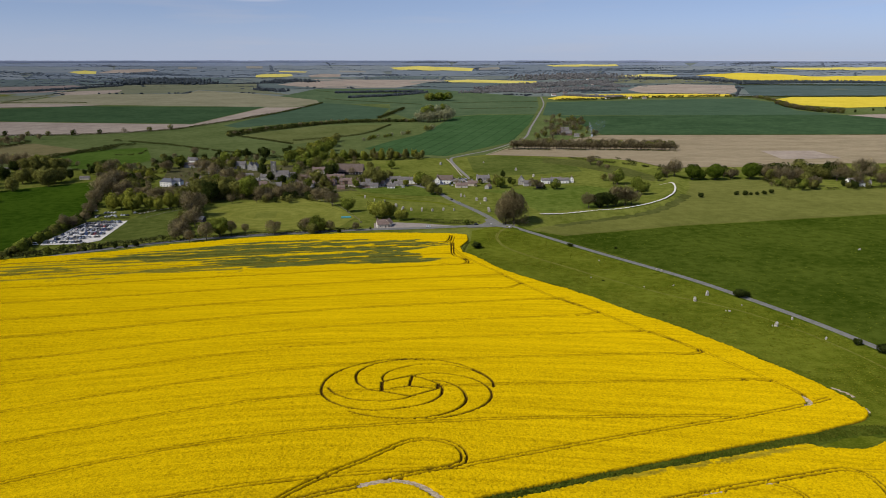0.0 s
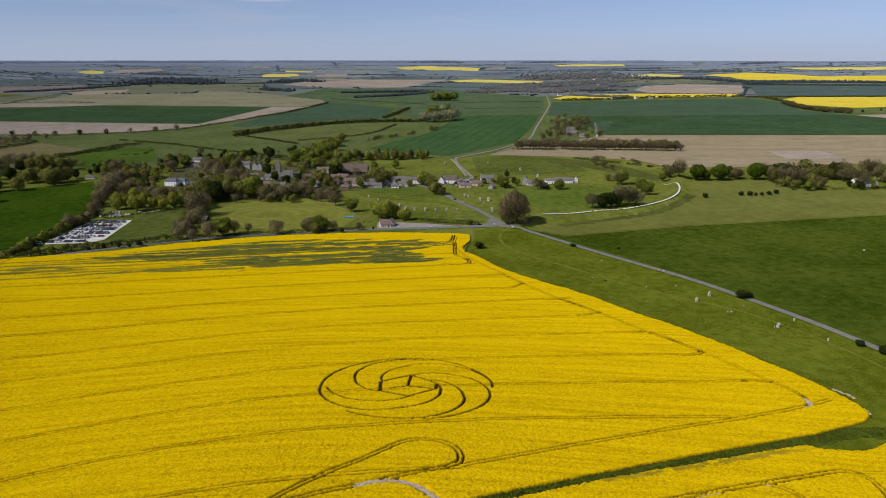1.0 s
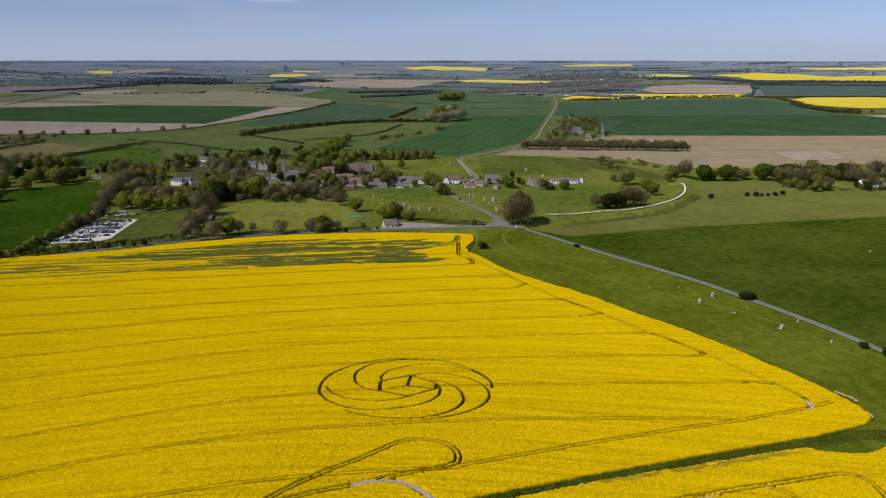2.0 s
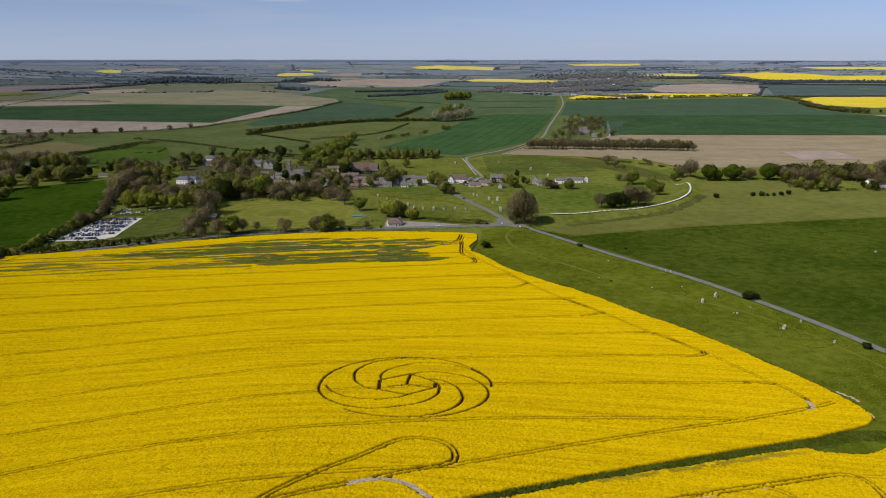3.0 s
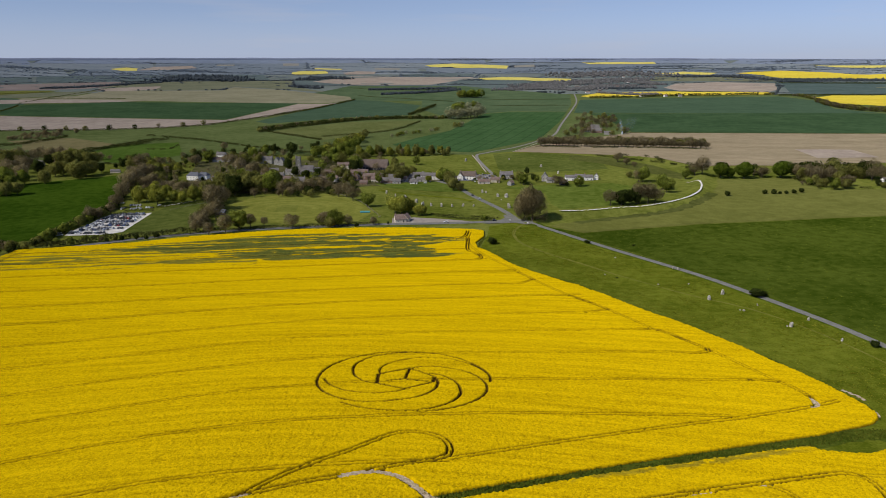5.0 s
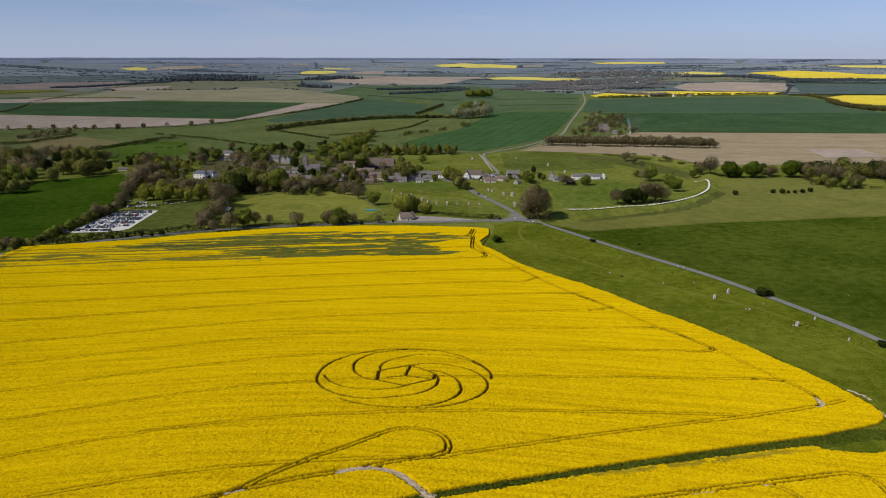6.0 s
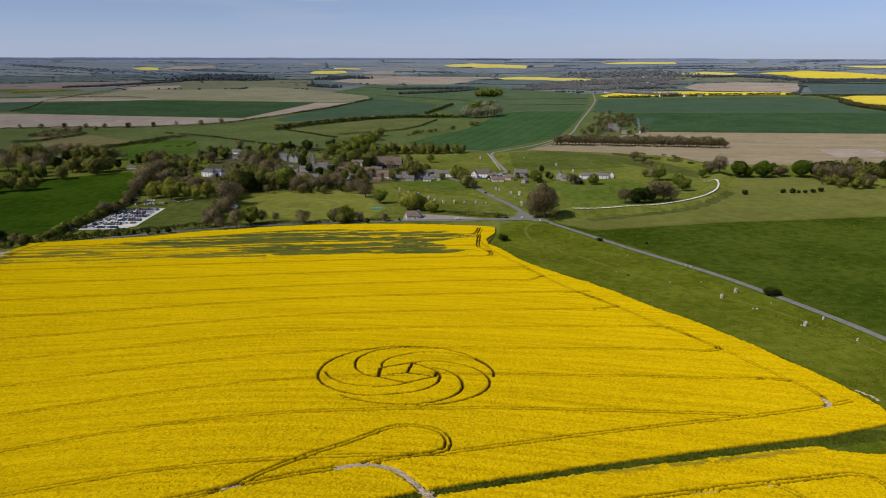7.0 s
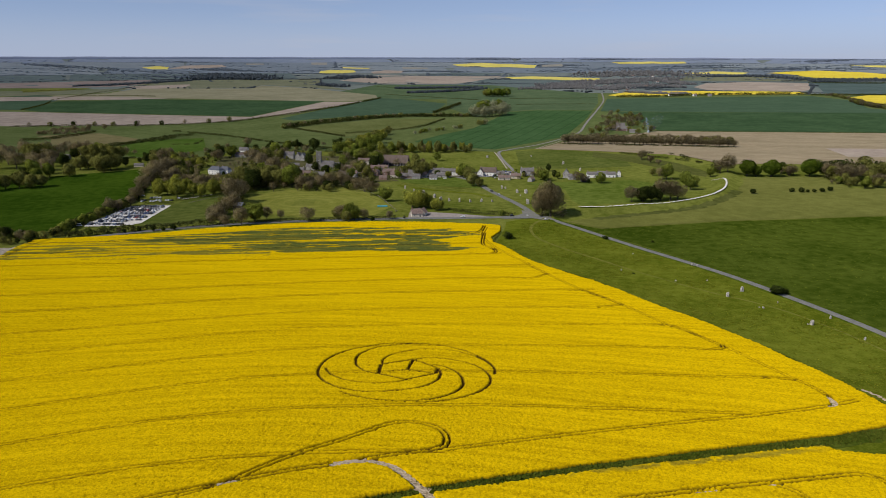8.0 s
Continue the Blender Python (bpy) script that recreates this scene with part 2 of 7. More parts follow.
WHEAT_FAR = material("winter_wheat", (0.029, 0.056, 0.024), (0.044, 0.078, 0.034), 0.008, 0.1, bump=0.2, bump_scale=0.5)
# Teal crop green with extra blue mixed in for haze.
TEAL = material("haze_blued_green_crop", (0.042, 0.072, 0.041), (0.058, 0.094, 0.054), 0.008, 0.1, bump=0.2, bump_scale=0.5)
TILTH = material("chalky_tilth", (0.195, 0.155, 0.094), (0.282, 0.228, 0.146), 0.008, 0.12, bump=0.3, bump_scale=0.5, stretch=(1.0, 4.0, 1.0))
PINK_TILTH = material("pale_tilth", (0.235, 0.19, 0.15), (0.318, 0.262, 0.21), 0.008, 0.12, bump=0.3, bump_scale=0.5)
STUBBLE = material("thin_spring_corn", (0.168, 0.158, 0.096), (0.226, 0.208, 0.132), 0.006, 0.08, bump=0.3, bump_scale=0.5)
FAR_RAPE = material("far_rape_blossom", (0.49, 0.375, 0.035), (0.59, 0.46, 0.055), 0.01, 0.2, bump=0.2, bump_scale=0.5)
ASPHALT = material("asphalt", (0.128, 0.126, 0.111), (0.19, 0.186, 0.166), 0.2, 3.0, rough=0.85, bump=0.15)
GRAVEL = material("chalk_gravel", (0.5, 0.465, 0.41), (0.7, 0.66, 0.59), 0.1, 1.5, bump=0.3)
CHALK = material("bare_chalk", (0.42, 0.40, 0.34), (0.70, 0.67, 0.61), 0.3, 2.0, bump=0.3)
CHALK_SOIL = material("chalky_soil", (0.26, 0.22, 0.17), (0.42, 0.37, 0.30), 0.3, 2.0, bump=0.5)
VERGE = material("rank_verge_grass", (0.035, 0.054, 0.005), (0.08, 0.099, 0.012), 0.1, 0.9, bump=0.7, bump_scale=1.2)
# Pasture green greyed by distance haze mixed into the base colour.
FAR_GREEN = material("far_haze_grey_pasture", (0.11, 0.128, 0.116), (0.15, 0.168, 0.152), 0.004, 0.05, bump=0.2, bump_scale=0.5)
HENGE_GRASS = material("bright_grazed_turf", (0.056, 0.083, 0.010), (0.122, 0.150, 0.028), 0.012, 1.4, bump=0.5, bump_scale=0.8)
DITCH_GRASS = material("rank_ditch_grass", (0.052, 0.060, 0.013), (0.098, 0.104, 0.028), 0.02, 0.9, bump=0.6, bump_scale=1.0)
NORTH_TURF = material("dark_grazed_turf", (0.050, 0.068, 0.011), (0.112, 0.128, 0.029), 0.012, 1.2, bump=0.5, bump_scale=0.8)
MAUVE_TILTH = material("mauve_brown_tilth", (0.172, 0.136, 0.118), (0.225, 0.182, 0.158), 0.006, 0.1, bump=0.3, bump_scale=0.5)
# Crop green shifted to blue to include the haze at its range.
FAR_CROP = material("far_haze_teal_crop", (0.054, 0.079, 0.071), (0.076, 0.104, 0.094), 0.005, 0.06, bump=0.2, bump_scale=0.5)
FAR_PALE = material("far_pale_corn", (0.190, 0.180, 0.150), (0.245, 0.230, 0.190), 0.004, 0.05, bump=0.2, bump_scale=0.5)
ROUGH = material("rough_avenue_grass", (0.06, 0.077, 0.005), (0.128, 0.144, 0.015), 0.02, 1.1, bump=0.8, bump_scale=1.2)
TUFTS = material("tall_rough_grass", (0.046, 0.060, 0.006), (0.105, 0.116, 0.015), 0.3, 2.0, bump=0.0, per_island=0.3)
# Meadow green with its blue raised to suggest light haze.
MEADOW = material("haze_greyed_meadow", (0.064, 0.086, 0.025), (0.110, 0.132, 0.046), 0.008, 0.6, bump=0.4, bump_scale=0.8)
TAN = material("tan_dry_grass", (0.125, 0.108, 0.046), (0.178, 0.152, 0.070), 0.012, 0.6, bump=0.3, bump_scale=0.8)
LEAN = material("lean_pasture", (0.078, 0.092, 0.026), (0.124, 0.134, 0.046), 0.012, 0.6, bump=0.3, bump_scale=0.8)
BRIGHT = material("bright_meadow_grass", (0.042, 0.078, 0.01), (0.074, 0.114, 0.02), 0.012, 1.0, bump=0.4, bump_scale=0.8)
MOWN_SQUARE = material("close_mown_grass", (0.118, 0.130, 0.022), (0.172, 0.178, 0.036), 0.03, 0.4, bump=0.2, bump_scale=0.8)
# Two farther tones, bluer again: haze is part of these base colours.
HAZY_GREEN = material("hazed_pasture", (0.146, 0.168, 0.18), (0.184, 0.206, 0.214), 0.003, 0.03, bump=0.1, bump_scale=0.5)
HAZY_TEAL = material("hazed_crop", (0.121, 0.144, 0.165), (0.154, 0.178, 0.197), 0.003, 0.03, bump=0.1, bump_scale=0.5)
TUSSOCK = material("tussock_grass", (0.092, 0.106, 0.006), (0.196, 0.200, 0.020), 0.3, 2.0, bump=0.0, per_island=0.35)
TRACK_CHALK = material("rutted_chalk_track", (0.20, 0.145, 0.085), (0.56, 0.46, 0.33), 0.7, 3.5, bump=0.8)
PALE_ROAD = material("worn_pale_asphalt", (0.165, 0.157, 0.138), (0.235, 0.222, 0.196), 0.2, 3.0, rough=0.85, bump=0.15)
GARDEN_SOIL = material("garden_soil_and_weeds", (0.050, 0.056, 0.016), (0.115, 0.100, 0.050), 0.06, 0.7, bump=0.4)
TRODDEN = material("trodden_grass", (0.105, 0.112, 0.017), (0.165, 0.162, 0.032), 0.05, 1.2, bump=0.3)
FAR_OLIVE = material("far_olive_corn", (0.112, 0.118, 0.072), (0.15, 0.152, 0.094), 0.005, 0.08, bump=0.2, bump_scale=0.5)
DULL_GREEN = material("dull_green_pasture", (0.056, 0.086, 0.04), (0.084, 0.116, 0.057), 0.006, 0.1, bump=0.3, bump_scale=0.6)
# Rape yellow dulled and paled: distance haze put into the blossom colour.
HAZY_RAPE = material("hazed_rape_blossom", (0.46, 0.39, 0.09), (0.56, 0.48, 0.13), 0.01, 0.2, bump=0.1, bump_scale=0.5)
LAY_BY = material("pinkish_worn_gravel", (0.225, 0.192, 0.166), (0.31, 0.27, 0.238), 0.15, 2.0, bump=0.2)
# Land and crop tones paled and blued to carry the haze of distance.
HORIZON = material("haze_pale_horizon_land", (0.148, 0.176, 0.225), (0.182, 0.21, 0.258), 0.003, 0.03, bump=0.1, bump_scale=0.5)
FAR_TEAL = material("far_haze_blue_crop", (0.077, 0.1, 0.096), (0.106, 0.13, 0.123), 0.004, 0.05, bump=0.2, bump_scale=0.5)


# ---- ground, fields and roads ----
def spaced(*runs):
    out = []
    for a, b, s in runs:
        out += list(np.arange(a, b, s))
    return np.array(out)


def lay_ground():
    xs = spaced((-5000, -1800, 100), (-1800, -640, 29), (-640, 662, 6), (662, 1800, 29), (1800, 5001, 100))
    ys = spaced((-1500, -100, 100), (-100, 120, 20), (120, 1290, 6), (1290, 2600, 24), (2600, 5401, 50))
    gx, gy = np.meshgrid(xs, ys)
    g = ground(gx, gy) + 0.12 * (lumps(gx, gy, 14, 5) - 0.5)
    n, m = gx.shape
    k = np.arange(n * m).reshape(n, m)
    quads = np.stack([k[:-1, :-1], k[:-1, 1:], k[1:, 1:], k[1:, :-1]], -1).reshape(-1, 4)
    # Beyond 2640 m the base ground takes the haze-tinted green too.
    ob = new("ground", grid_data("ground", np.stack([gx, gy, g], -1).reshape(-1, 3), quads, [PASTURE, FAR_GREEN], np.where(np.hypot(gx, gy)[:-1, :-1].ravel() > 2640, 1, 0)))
    return tagged(ob, "rolling green pasture with rough grass reaching the hills", "ground", kind="structure")


NAMED = []


def uneven(outline):
    """The same outline with each side broken into short, slightly wandering pieces."""
    rn, out = random.Random(len(NAMED)), []
    for a, b in zip(outline, [*outline[1:], outline[0]]):
        out.append(a)
        long = math.dist(a, b)
        n = max(1, int(long / 55))
        for k in range(1, n):
            t, off = k / n, rn.uniform(-1, 1) * min(0.05 * long, 26)
            out.append((a[0] + (b[0] - a[0]) * t - (b[1] - a[1]) / long * off, a[1] + (b[1] - a[1]) * t + (b[0] - a[0]) / long * off))
    return out


def field(name, label, outline, mat, step=40.0, lift=0.3):
    """A sheet of crop or soil that follows the land within an outline."""
    bm = bmesh.new()
    if name == "rape_field":
        outline = uneven(outline)
    if name != "far_field":
        NAMED.append(outline)
    bm.faces.new([bm.verts.new((x, y, 0)) for x, y in outline])
    for axis in (0, 1):
        lo, hi = min(p[axis] for p in outline), max(p[axis] for p in outline)
        for v in np.arange(math.ceil(lo / step) * step, hi, step):
            co, no = [0, 0, 0], [0, 0, 0]
            co[axis], no[axis] = v, 1
            bmesh.ops.bisect_plane(bm, geom=bm.verts[:] + bm.edges[:] + bm.faces[:], plane_co=co, plane_no=no)
    bmesh.ops.triangulate(bm, faces=bm.faces[:])
    for v in bm.verts:
        r = math.hypot(v.co.x, v.co.y)
        v.co.z = gz(v.co.x, v.co.y) + lift + max(0, r - 850) * 0.0005
    for f in bm.faces:
        f.smooth = True
        if f.normal.z < 0:
            f.normal_flip()
    me = bpy.data.meshes.new(name)
    bm.to_mesh(me)
    bm.free()
    me.materials.append(mat)
    return tagged(new(name, me), label, "field", kind="structure")


def ribbon(name, label, category, points, width, mat, lift=0.22, step=4.0, crown=0.05, ragged=0.0, rag=3.0):
    """A lane along a smooth line, slightly higher in the middle."""
    p = curve(points, step)
    d = np.gradient(p, axis=0)
    d /= np.linalg.norm(d, axis=1)[:, None]
    side = np.stack([d[:, 1], -d[:, 0]], 1)
    rows = []
    for k, s in enumerate((-1, -0.5, 0, 0.5, 1)):
        w = width / 2 * s * (1 + ragged * (lumps(p[:, 0], p[:, 1], rag, 7 + k) - 0.5))[:, None] if ragged else width / 2 * s
        q = p + side * w
        far = np.maximum(0, np.hypot(q[:, 0], q[:, 1]) - 850) * 0.0007
        rows.append(np.column_stack([q, ground(q[:, 0], q[:, 1]) + lift + far + crown * (1 - s * s)]))
    v = np.stack(rows, 1)
    k = np.arange(v.shape[0] * 5).reshape(-1, 5)
    quads = np.stack([k[:-1, :-1], k[:-1, 1:], k[1:, 1:], k[1:, :-1]], -1).reshape(-1, 4)
    ob = new(name, grid_data(name, v.reshape(-1, 3), quads, [mat]))
    return tagged(ob, label, category, kind="structure")


lay_ground()
field("meadow", "meadows behind the village, green with a little haze blue", [(-1042, 1054), (-726, 1066), (-468, 1038), (-432, 1049), (-412, 1107), (-312, 1147), (-230, 1130), (-172, 1217), (-84, 1164), (5, 1147), (71, 1195), (114, 1287), (293, 1392), (890, 1272), (2300, 2680), (-2300, 2680)], MEADOW, 60.0, lift=0.1)
RAPE = "flat field of yellow oilseed rape on the far downs"
field("ploughed_field", "bare pale brown chalky ploughed field above the earthwork", [(71, 1188), (113, 1279), (311, 1484), (934, 1468), (701, 1091), (583, 1091), (460, 1056), (344, 1050), (310, 1018), (281, 1091), (235, 1154), (149, 1174)], TILTH)
field("bare_soil_patch", "paler pinkish patch of bare soil", [(532, 1240), (622, 1240), (621, 1147), (523, 1134)], PINK_TILTH, lift=0.7)
field("wheat_field", "dark green field of young wheat", [(290, 1911), (309, 1790), (316, 1589), (319, 1493), (961, 1477), (1217, 1881), (865, 1921), (603, 1918)], WHEAT_FAR)
field("wheat_field", "blue-green field of young wheat below a rape strip", [(330, 2390), (487, 2436), (783, 2504), (1007, 2548), (1039, 2356), (964, 2057), (1020, 1911), (879, 1920), (372, 1926), (256, 1928)], TEAL)
field("rape_field", "narrow yellow strip of flowering oilseed rape", [(352, 2548), (442, 2730), (732, 2821), (1051, 2768), (1013, 2639), (675, 2596), (376, 2492)], FAR_RAPE, lift=1.0)
field("ploughed_field", "pinkish ploughed field beside a far village", [(749, 3065), (860, 3322), (1056, 3395), (1270, 3290), (1142, 2923), (1064, 2802), (762, 2855)], PINK_TILTH)
field("rape_field", "broad yellow field of flowering oilseed rape on a far hill", [(1288, 3868), (1398, 3928), (1545, 3950), (1702, 3830), (1780, 3669), (2242, 3597), (2051, 3290), (1757, 3444), (1554, 3486), (1399, 3595), (1377, 3752)], FAR_RAPE, lift=1.0)
field("crop_field", "crop field on the far downs, green with haze blue", [(1318, 3349), (2024, 3238), (1637, 2608), (1093, 2665)], FAR_CROP)
field("rape_field", "yellow rape field edged by a dark wood", [(1098, 2485), (1201, 2595), (1622, 2582), (1353, 2147), (1146, 2123), (1045, 2215)], FAR_RAPE, lift=1.0)
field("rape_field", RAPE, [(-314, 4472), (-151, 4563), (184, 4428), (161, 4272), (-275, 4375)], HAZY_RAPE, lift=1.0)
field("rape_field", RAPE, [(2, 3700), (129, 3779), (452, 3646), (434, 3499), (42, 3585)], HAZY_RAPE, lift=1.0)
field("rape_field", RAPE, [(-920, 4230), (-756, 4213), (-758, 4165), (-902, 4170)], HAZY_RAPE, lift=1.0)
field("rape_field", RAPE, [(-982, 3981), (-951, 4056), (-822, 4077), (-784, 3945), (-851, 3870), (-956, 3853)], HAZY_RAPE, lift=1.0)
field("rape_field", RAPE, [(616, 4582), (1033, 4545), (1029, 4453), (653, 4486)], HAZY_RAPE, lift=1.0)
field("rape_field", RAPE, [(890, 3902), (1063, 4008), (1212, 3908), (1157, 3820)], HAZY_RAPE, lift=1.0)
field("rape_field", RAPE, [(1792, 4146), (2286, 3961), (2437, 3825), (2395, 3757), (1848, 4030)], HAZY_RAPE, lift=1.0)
field("ploughed_field", "pinkish bare field on the far plain", [(-756, 3433), (-638, 3805), (-12, 3781), (-206, 3262), (-550, 3269)], PINK_TILTH)
field("corn_field", "pale olive field of thin spring corn on a low rise", [(-1663, 2196), (-1468, 2307), (-1348, 2474), (-1381, 2768), (-971, 2846), (-992, 3045), (-749, 2896), (-426, 2524), (-395, 2393), (-445, 2233), (-562, 2228), (-1001, 2272), (-1149, 2261), (-1361, 2136), (-1547, 2039)], STUBBLE)
field("corn_field", "olive field of spring corn by a far hedge", [(-1931, 2458), (-1611, 2536), (-1405, 2765), (-1363, 2501), (-1483, 2331), (-1725, 2190)], FAR_OLIVE, lift=0.5)
field("rape_field", "thin yellow strip of rape coming into flower", [(-1747, 2620), (-1671, 2702), (-1546, 2729), (-1555, 2616), (-1632, 2446)], OLIVE, lift=0.9)
field("corn_field", "dull green field of spring corn on a low rise", [(-1401, 2766), (-1456, 3062), (-1388, 3170), (-1128, 3314), (-755, 3102), (-549, 2764), (-757, 2929), (-1003, 3080), (-981, 2877)], FAR_OLIVE, lift=0.5)
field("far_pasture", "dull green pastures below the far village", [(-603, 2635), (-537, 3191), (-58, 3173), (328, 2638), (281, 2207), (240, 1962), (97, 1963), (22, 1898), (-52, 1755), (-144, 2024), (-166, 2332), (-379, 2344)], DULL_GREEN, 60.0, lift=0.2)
field("ploughed_field", "narrow pale strip of bare soil", [(-1416, 2733), (-1385, 2863), (-1272, 2978), (-1239, 2849), (-1309, 2747)], PINK_TILTH, lift=0.9)
field("ploughed_field", "narrow pale strip of bare soil", [(-1648, 2175), (-1440, 2262), (-1256, 2300), (-1017, 2270), (-1118, 2197), (-1349, 2116), (-1521, 2004)], PINK_TILTH, lift=0.9)
field("ploughed_field", "pinkish bare field on the far plain", [(-1774, 3871), (-1765, 4055), (-1599, 4174), (-1530, 4070), (-1632, 3948)], PINK_TILTH, lift=0.8)
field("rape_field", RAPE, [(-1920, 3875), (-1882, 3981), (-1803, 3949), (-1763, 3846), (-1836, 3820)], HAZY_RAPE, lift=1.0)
field("ploughed_field", "brown bare soil at the edge of wheat", [(1025, 1895), (1137, 1920), (1247, 1928), (1143, 1764), (1067, 1799)], PINK_TILTH, lift=0.8)
field("ploughed_field", "pale bare strip on the far plain", [(-713, 3988), (-655, 4099), (-545, 4076), (-542, 3941), (-681, 3894)], PINK_TILTH, lift=0.8)
field("ploughed_field", "pale bare strip on the far plain", [(-175, 3634), (16, 3740), (-12, 3624), (-145, 3558)], FAR_PALE, lift=0.8)
field("corn_field", "pale strip of corn on the far plain", [(-1495, 4281), (-1399, 4311), (-1381, 4253), (-1476, 4224)], FAR_PALE, lift=0.9)
field("corn_field", "pale strip of corn on the far plain", [(-1152, 4440), (-1062, 4461), (-1034, 4342), (-1121, 4322)], FAR_PALE, lift=0.9)
field("corn_field", "pale strip of corn on the far plain", [(-589, 4290), (-439, 4277), (-432, 4216), (-570, 4200)], FAR_PALE, lift=0.9)
field("corn_field", "pale strip of corn on the far plain", [(204, 4438), (325, 4499), (333, 4369), (207, 4342)], FAR_PALE, lift=0.9)
field("corn_field", "narrow pale strip of thin corn beside a hedge", [(-1470, 2858), (-1300, 3040), (-1266, 2970), (-1310, 2854), (-1428, 2797)], PINK_TILTH, lift=1.0)
field("wheat_field", "long deep green strip of young wheat between bare soil", [(-1197, 1800), (-1235, 1921), (-1290, 2095), (-1178, 2150), (-1092, 2222), (-529, 2230), (-581, 1724), (-1127, 1762)], WHEAT_FAR)
field("crop_field", "blue-green crop beyond a slanting hedge", [(-1556, 2218), (-1515, 2341), (-1444, 2310), (-1300, 2110), (-1239, 1902), (-1205, 1800), (-1420, 1800), (-1600, 2000)], TEAL, lift=0.5)
field("ploughed_field", "pale bare soil beside a long green strip", [(-1330, 1747), (-1119, 1749), (-577, 1711), (-524, 2209), (-441, 2211), (-390, 2368), (-493, 1839), (-568, 1642), (-582, 1603), (-655, 1537), (-744, 1494), (-862, 1469), (-944, 1448), (-960, 1436), (-1108, 1448)], PINK_TILTH)
field("ploughed_field", "brown ploughed field far beyond the village", [(-2044, 2886), (-1869, 3025), (-1595, 3254), (-1488, 3180), (-1505, 2846), (-1686, 2723), (-1869, 2633)], MAUVE_TILTH)
field("crop_field", "blue-green crop field bordered by a dark hedge", [(-496, 1682), (-451, 1998), (-389, 2390), (-286, 2317), (-155, 2160), (-162, 1853), (-301, 1797), (-454, 1640)], TEAL)
field("wheat_field", "deep green wheat field with faint wheelings beside a road", [(-136, 1277), (-100, 1390), (-45, 1509), (-12, 1675), (22, 1883), (97, 1947), (238, 1945), (193, 1686), (127, 1375), (5, 1174), (-88, 1213)], WHEAT, 30.0)
field("dry_pasture", "small tan dry pasture behind trees", [(-835, 1293), (-748, 1352), (-623, 1272), (-637, 1166), (-737, 1182), (-783, 1256)], TAN)
field("cricket_ground", "light green mown cricket ground edged by trees", [(-247, 755), (-220, 798), (-142, 812), (-110, 763), (-87, 712), (-97, 672), (-157, 657), (-220, 675)], MOWN, 15.0)
field("cricket_square", "darker mown square on the cricket ground", [(-191, 742), (-171, 747), (-166, 714), (-187, 709)], MOWN_SQUARE, 10.0, lift=0.45)
field("dry_pasture", "olive dry pasture outside the earthwork bank", [(92, 670), (150, 694), (194, 715), (228, 749), (255, 788), (277, 832), (291, 843), (412, 862), (531, 873), (584, 881), (493, 737), (447, 729), (220, 675), (108, 634), (81, 658)], OLIVE, 5.0)
field("dry_pasture", "olive pasture below a clipped hedge row", [(280, 839), (300, 885), (311, 927), (411, 949), (410, 858), (290, 841)], OLIVE, 10.0, lift=0.36)
field("lush_pasture", "deep green lush pasture beside the lane", [(75, 658), (107, 632), (220, 672), (445, 726), (491, 734), (249, 352), (243, 378), (226, 417), (199, 469), (172, 518), (124, 589)], LUSH_DRY, 10.0)
field("rough_pasture", "rough dark green pasture of the stone avenue", [(26, 654), (51, 675), (63, 665), (121, 574), (168, 507), (195, 460), (222, 410), (239, 372), (260, 334), (216, 270), (179, 268), (140.3, 258.5), (117.3, 251.4), (141, 269), (173, 286), (187, 294), (191, 306), (188, 314), (174, 341), (157, 371), (136, 401), (111, 434), (83, 477), (48, 518), (29, 554), (18, 576), (24, 620)], ROUGH, 6.0, lift=0.08)
field("lush_pasture", "bright green pasture beside a car park", [(-675, 830), (-557, 848), (-447, 941), (-419, 886), (-372, 750), (-367, 672), (-357, 598), (-383, 571), (-455, 547)], LUSH, 10.0)
field("lush_pasture", "bright green pasture behind the village trees", [(-613, 1158), (-611, 1258), (-524, 1306), (-450, 1138), (-489, 1049), (-529, 1049)], BRIGHT, 15.0)
field("dry_pasture", "light green pasture between long hedges", [(-413, 1484), (-370, 1568), (-280, 1684), (-124, 1703), (-179, 1498), (-223, 1418), (-275, 1351)], LEAN)

field("pasture", "bright grazed turf inside the earthwork", [(-111, 880), (-80, 896), (-32, 902), (-6, 884), (3, 820), (-15, 826), (-41, 832), (-69, 842), (-95, 857)], HENGE_GRASS, 10.0, lift=0.16)
field("pasture", "bright grazed turf inside the earthwork", [(47, 859), (106, 880), (175, 898), (224, 852), (206, 799), (157, 758), (100, 735), (92, 760), (90, 825)], HENGE_GRASS, 10.0, lift=0.16)
field("pasture", "darker grazed turf north of the cottages", [(37, 1156), (66, 1172), (96, 1176), (165, 1150), (192, 1085), (192, 1012), (122, 985), (69, 975), (42, 1000)], NORTH_TURF, 10.0, lift=0.16)
field("pasture", "rank olive grass on the slope of the bank", [(156, 1159), (214, 1123), (260, 1049), (282, 968), (268, 928), (232, 990), (191, 1062), (149, 1101)], DITCH_GRASS, 8.0, lift=0.2)
field("pasture", "deep green pasture between a car park and brown trees", [(-299, 618), (-303, 655), (-308, 705), (-305, 735), (-290, 758), (-268, 768), (-256, 740), (-250, 690), (-242, 640), (-262, 620), (-285, 608)], NORTH_TURF, 8.0, lift=0.16)
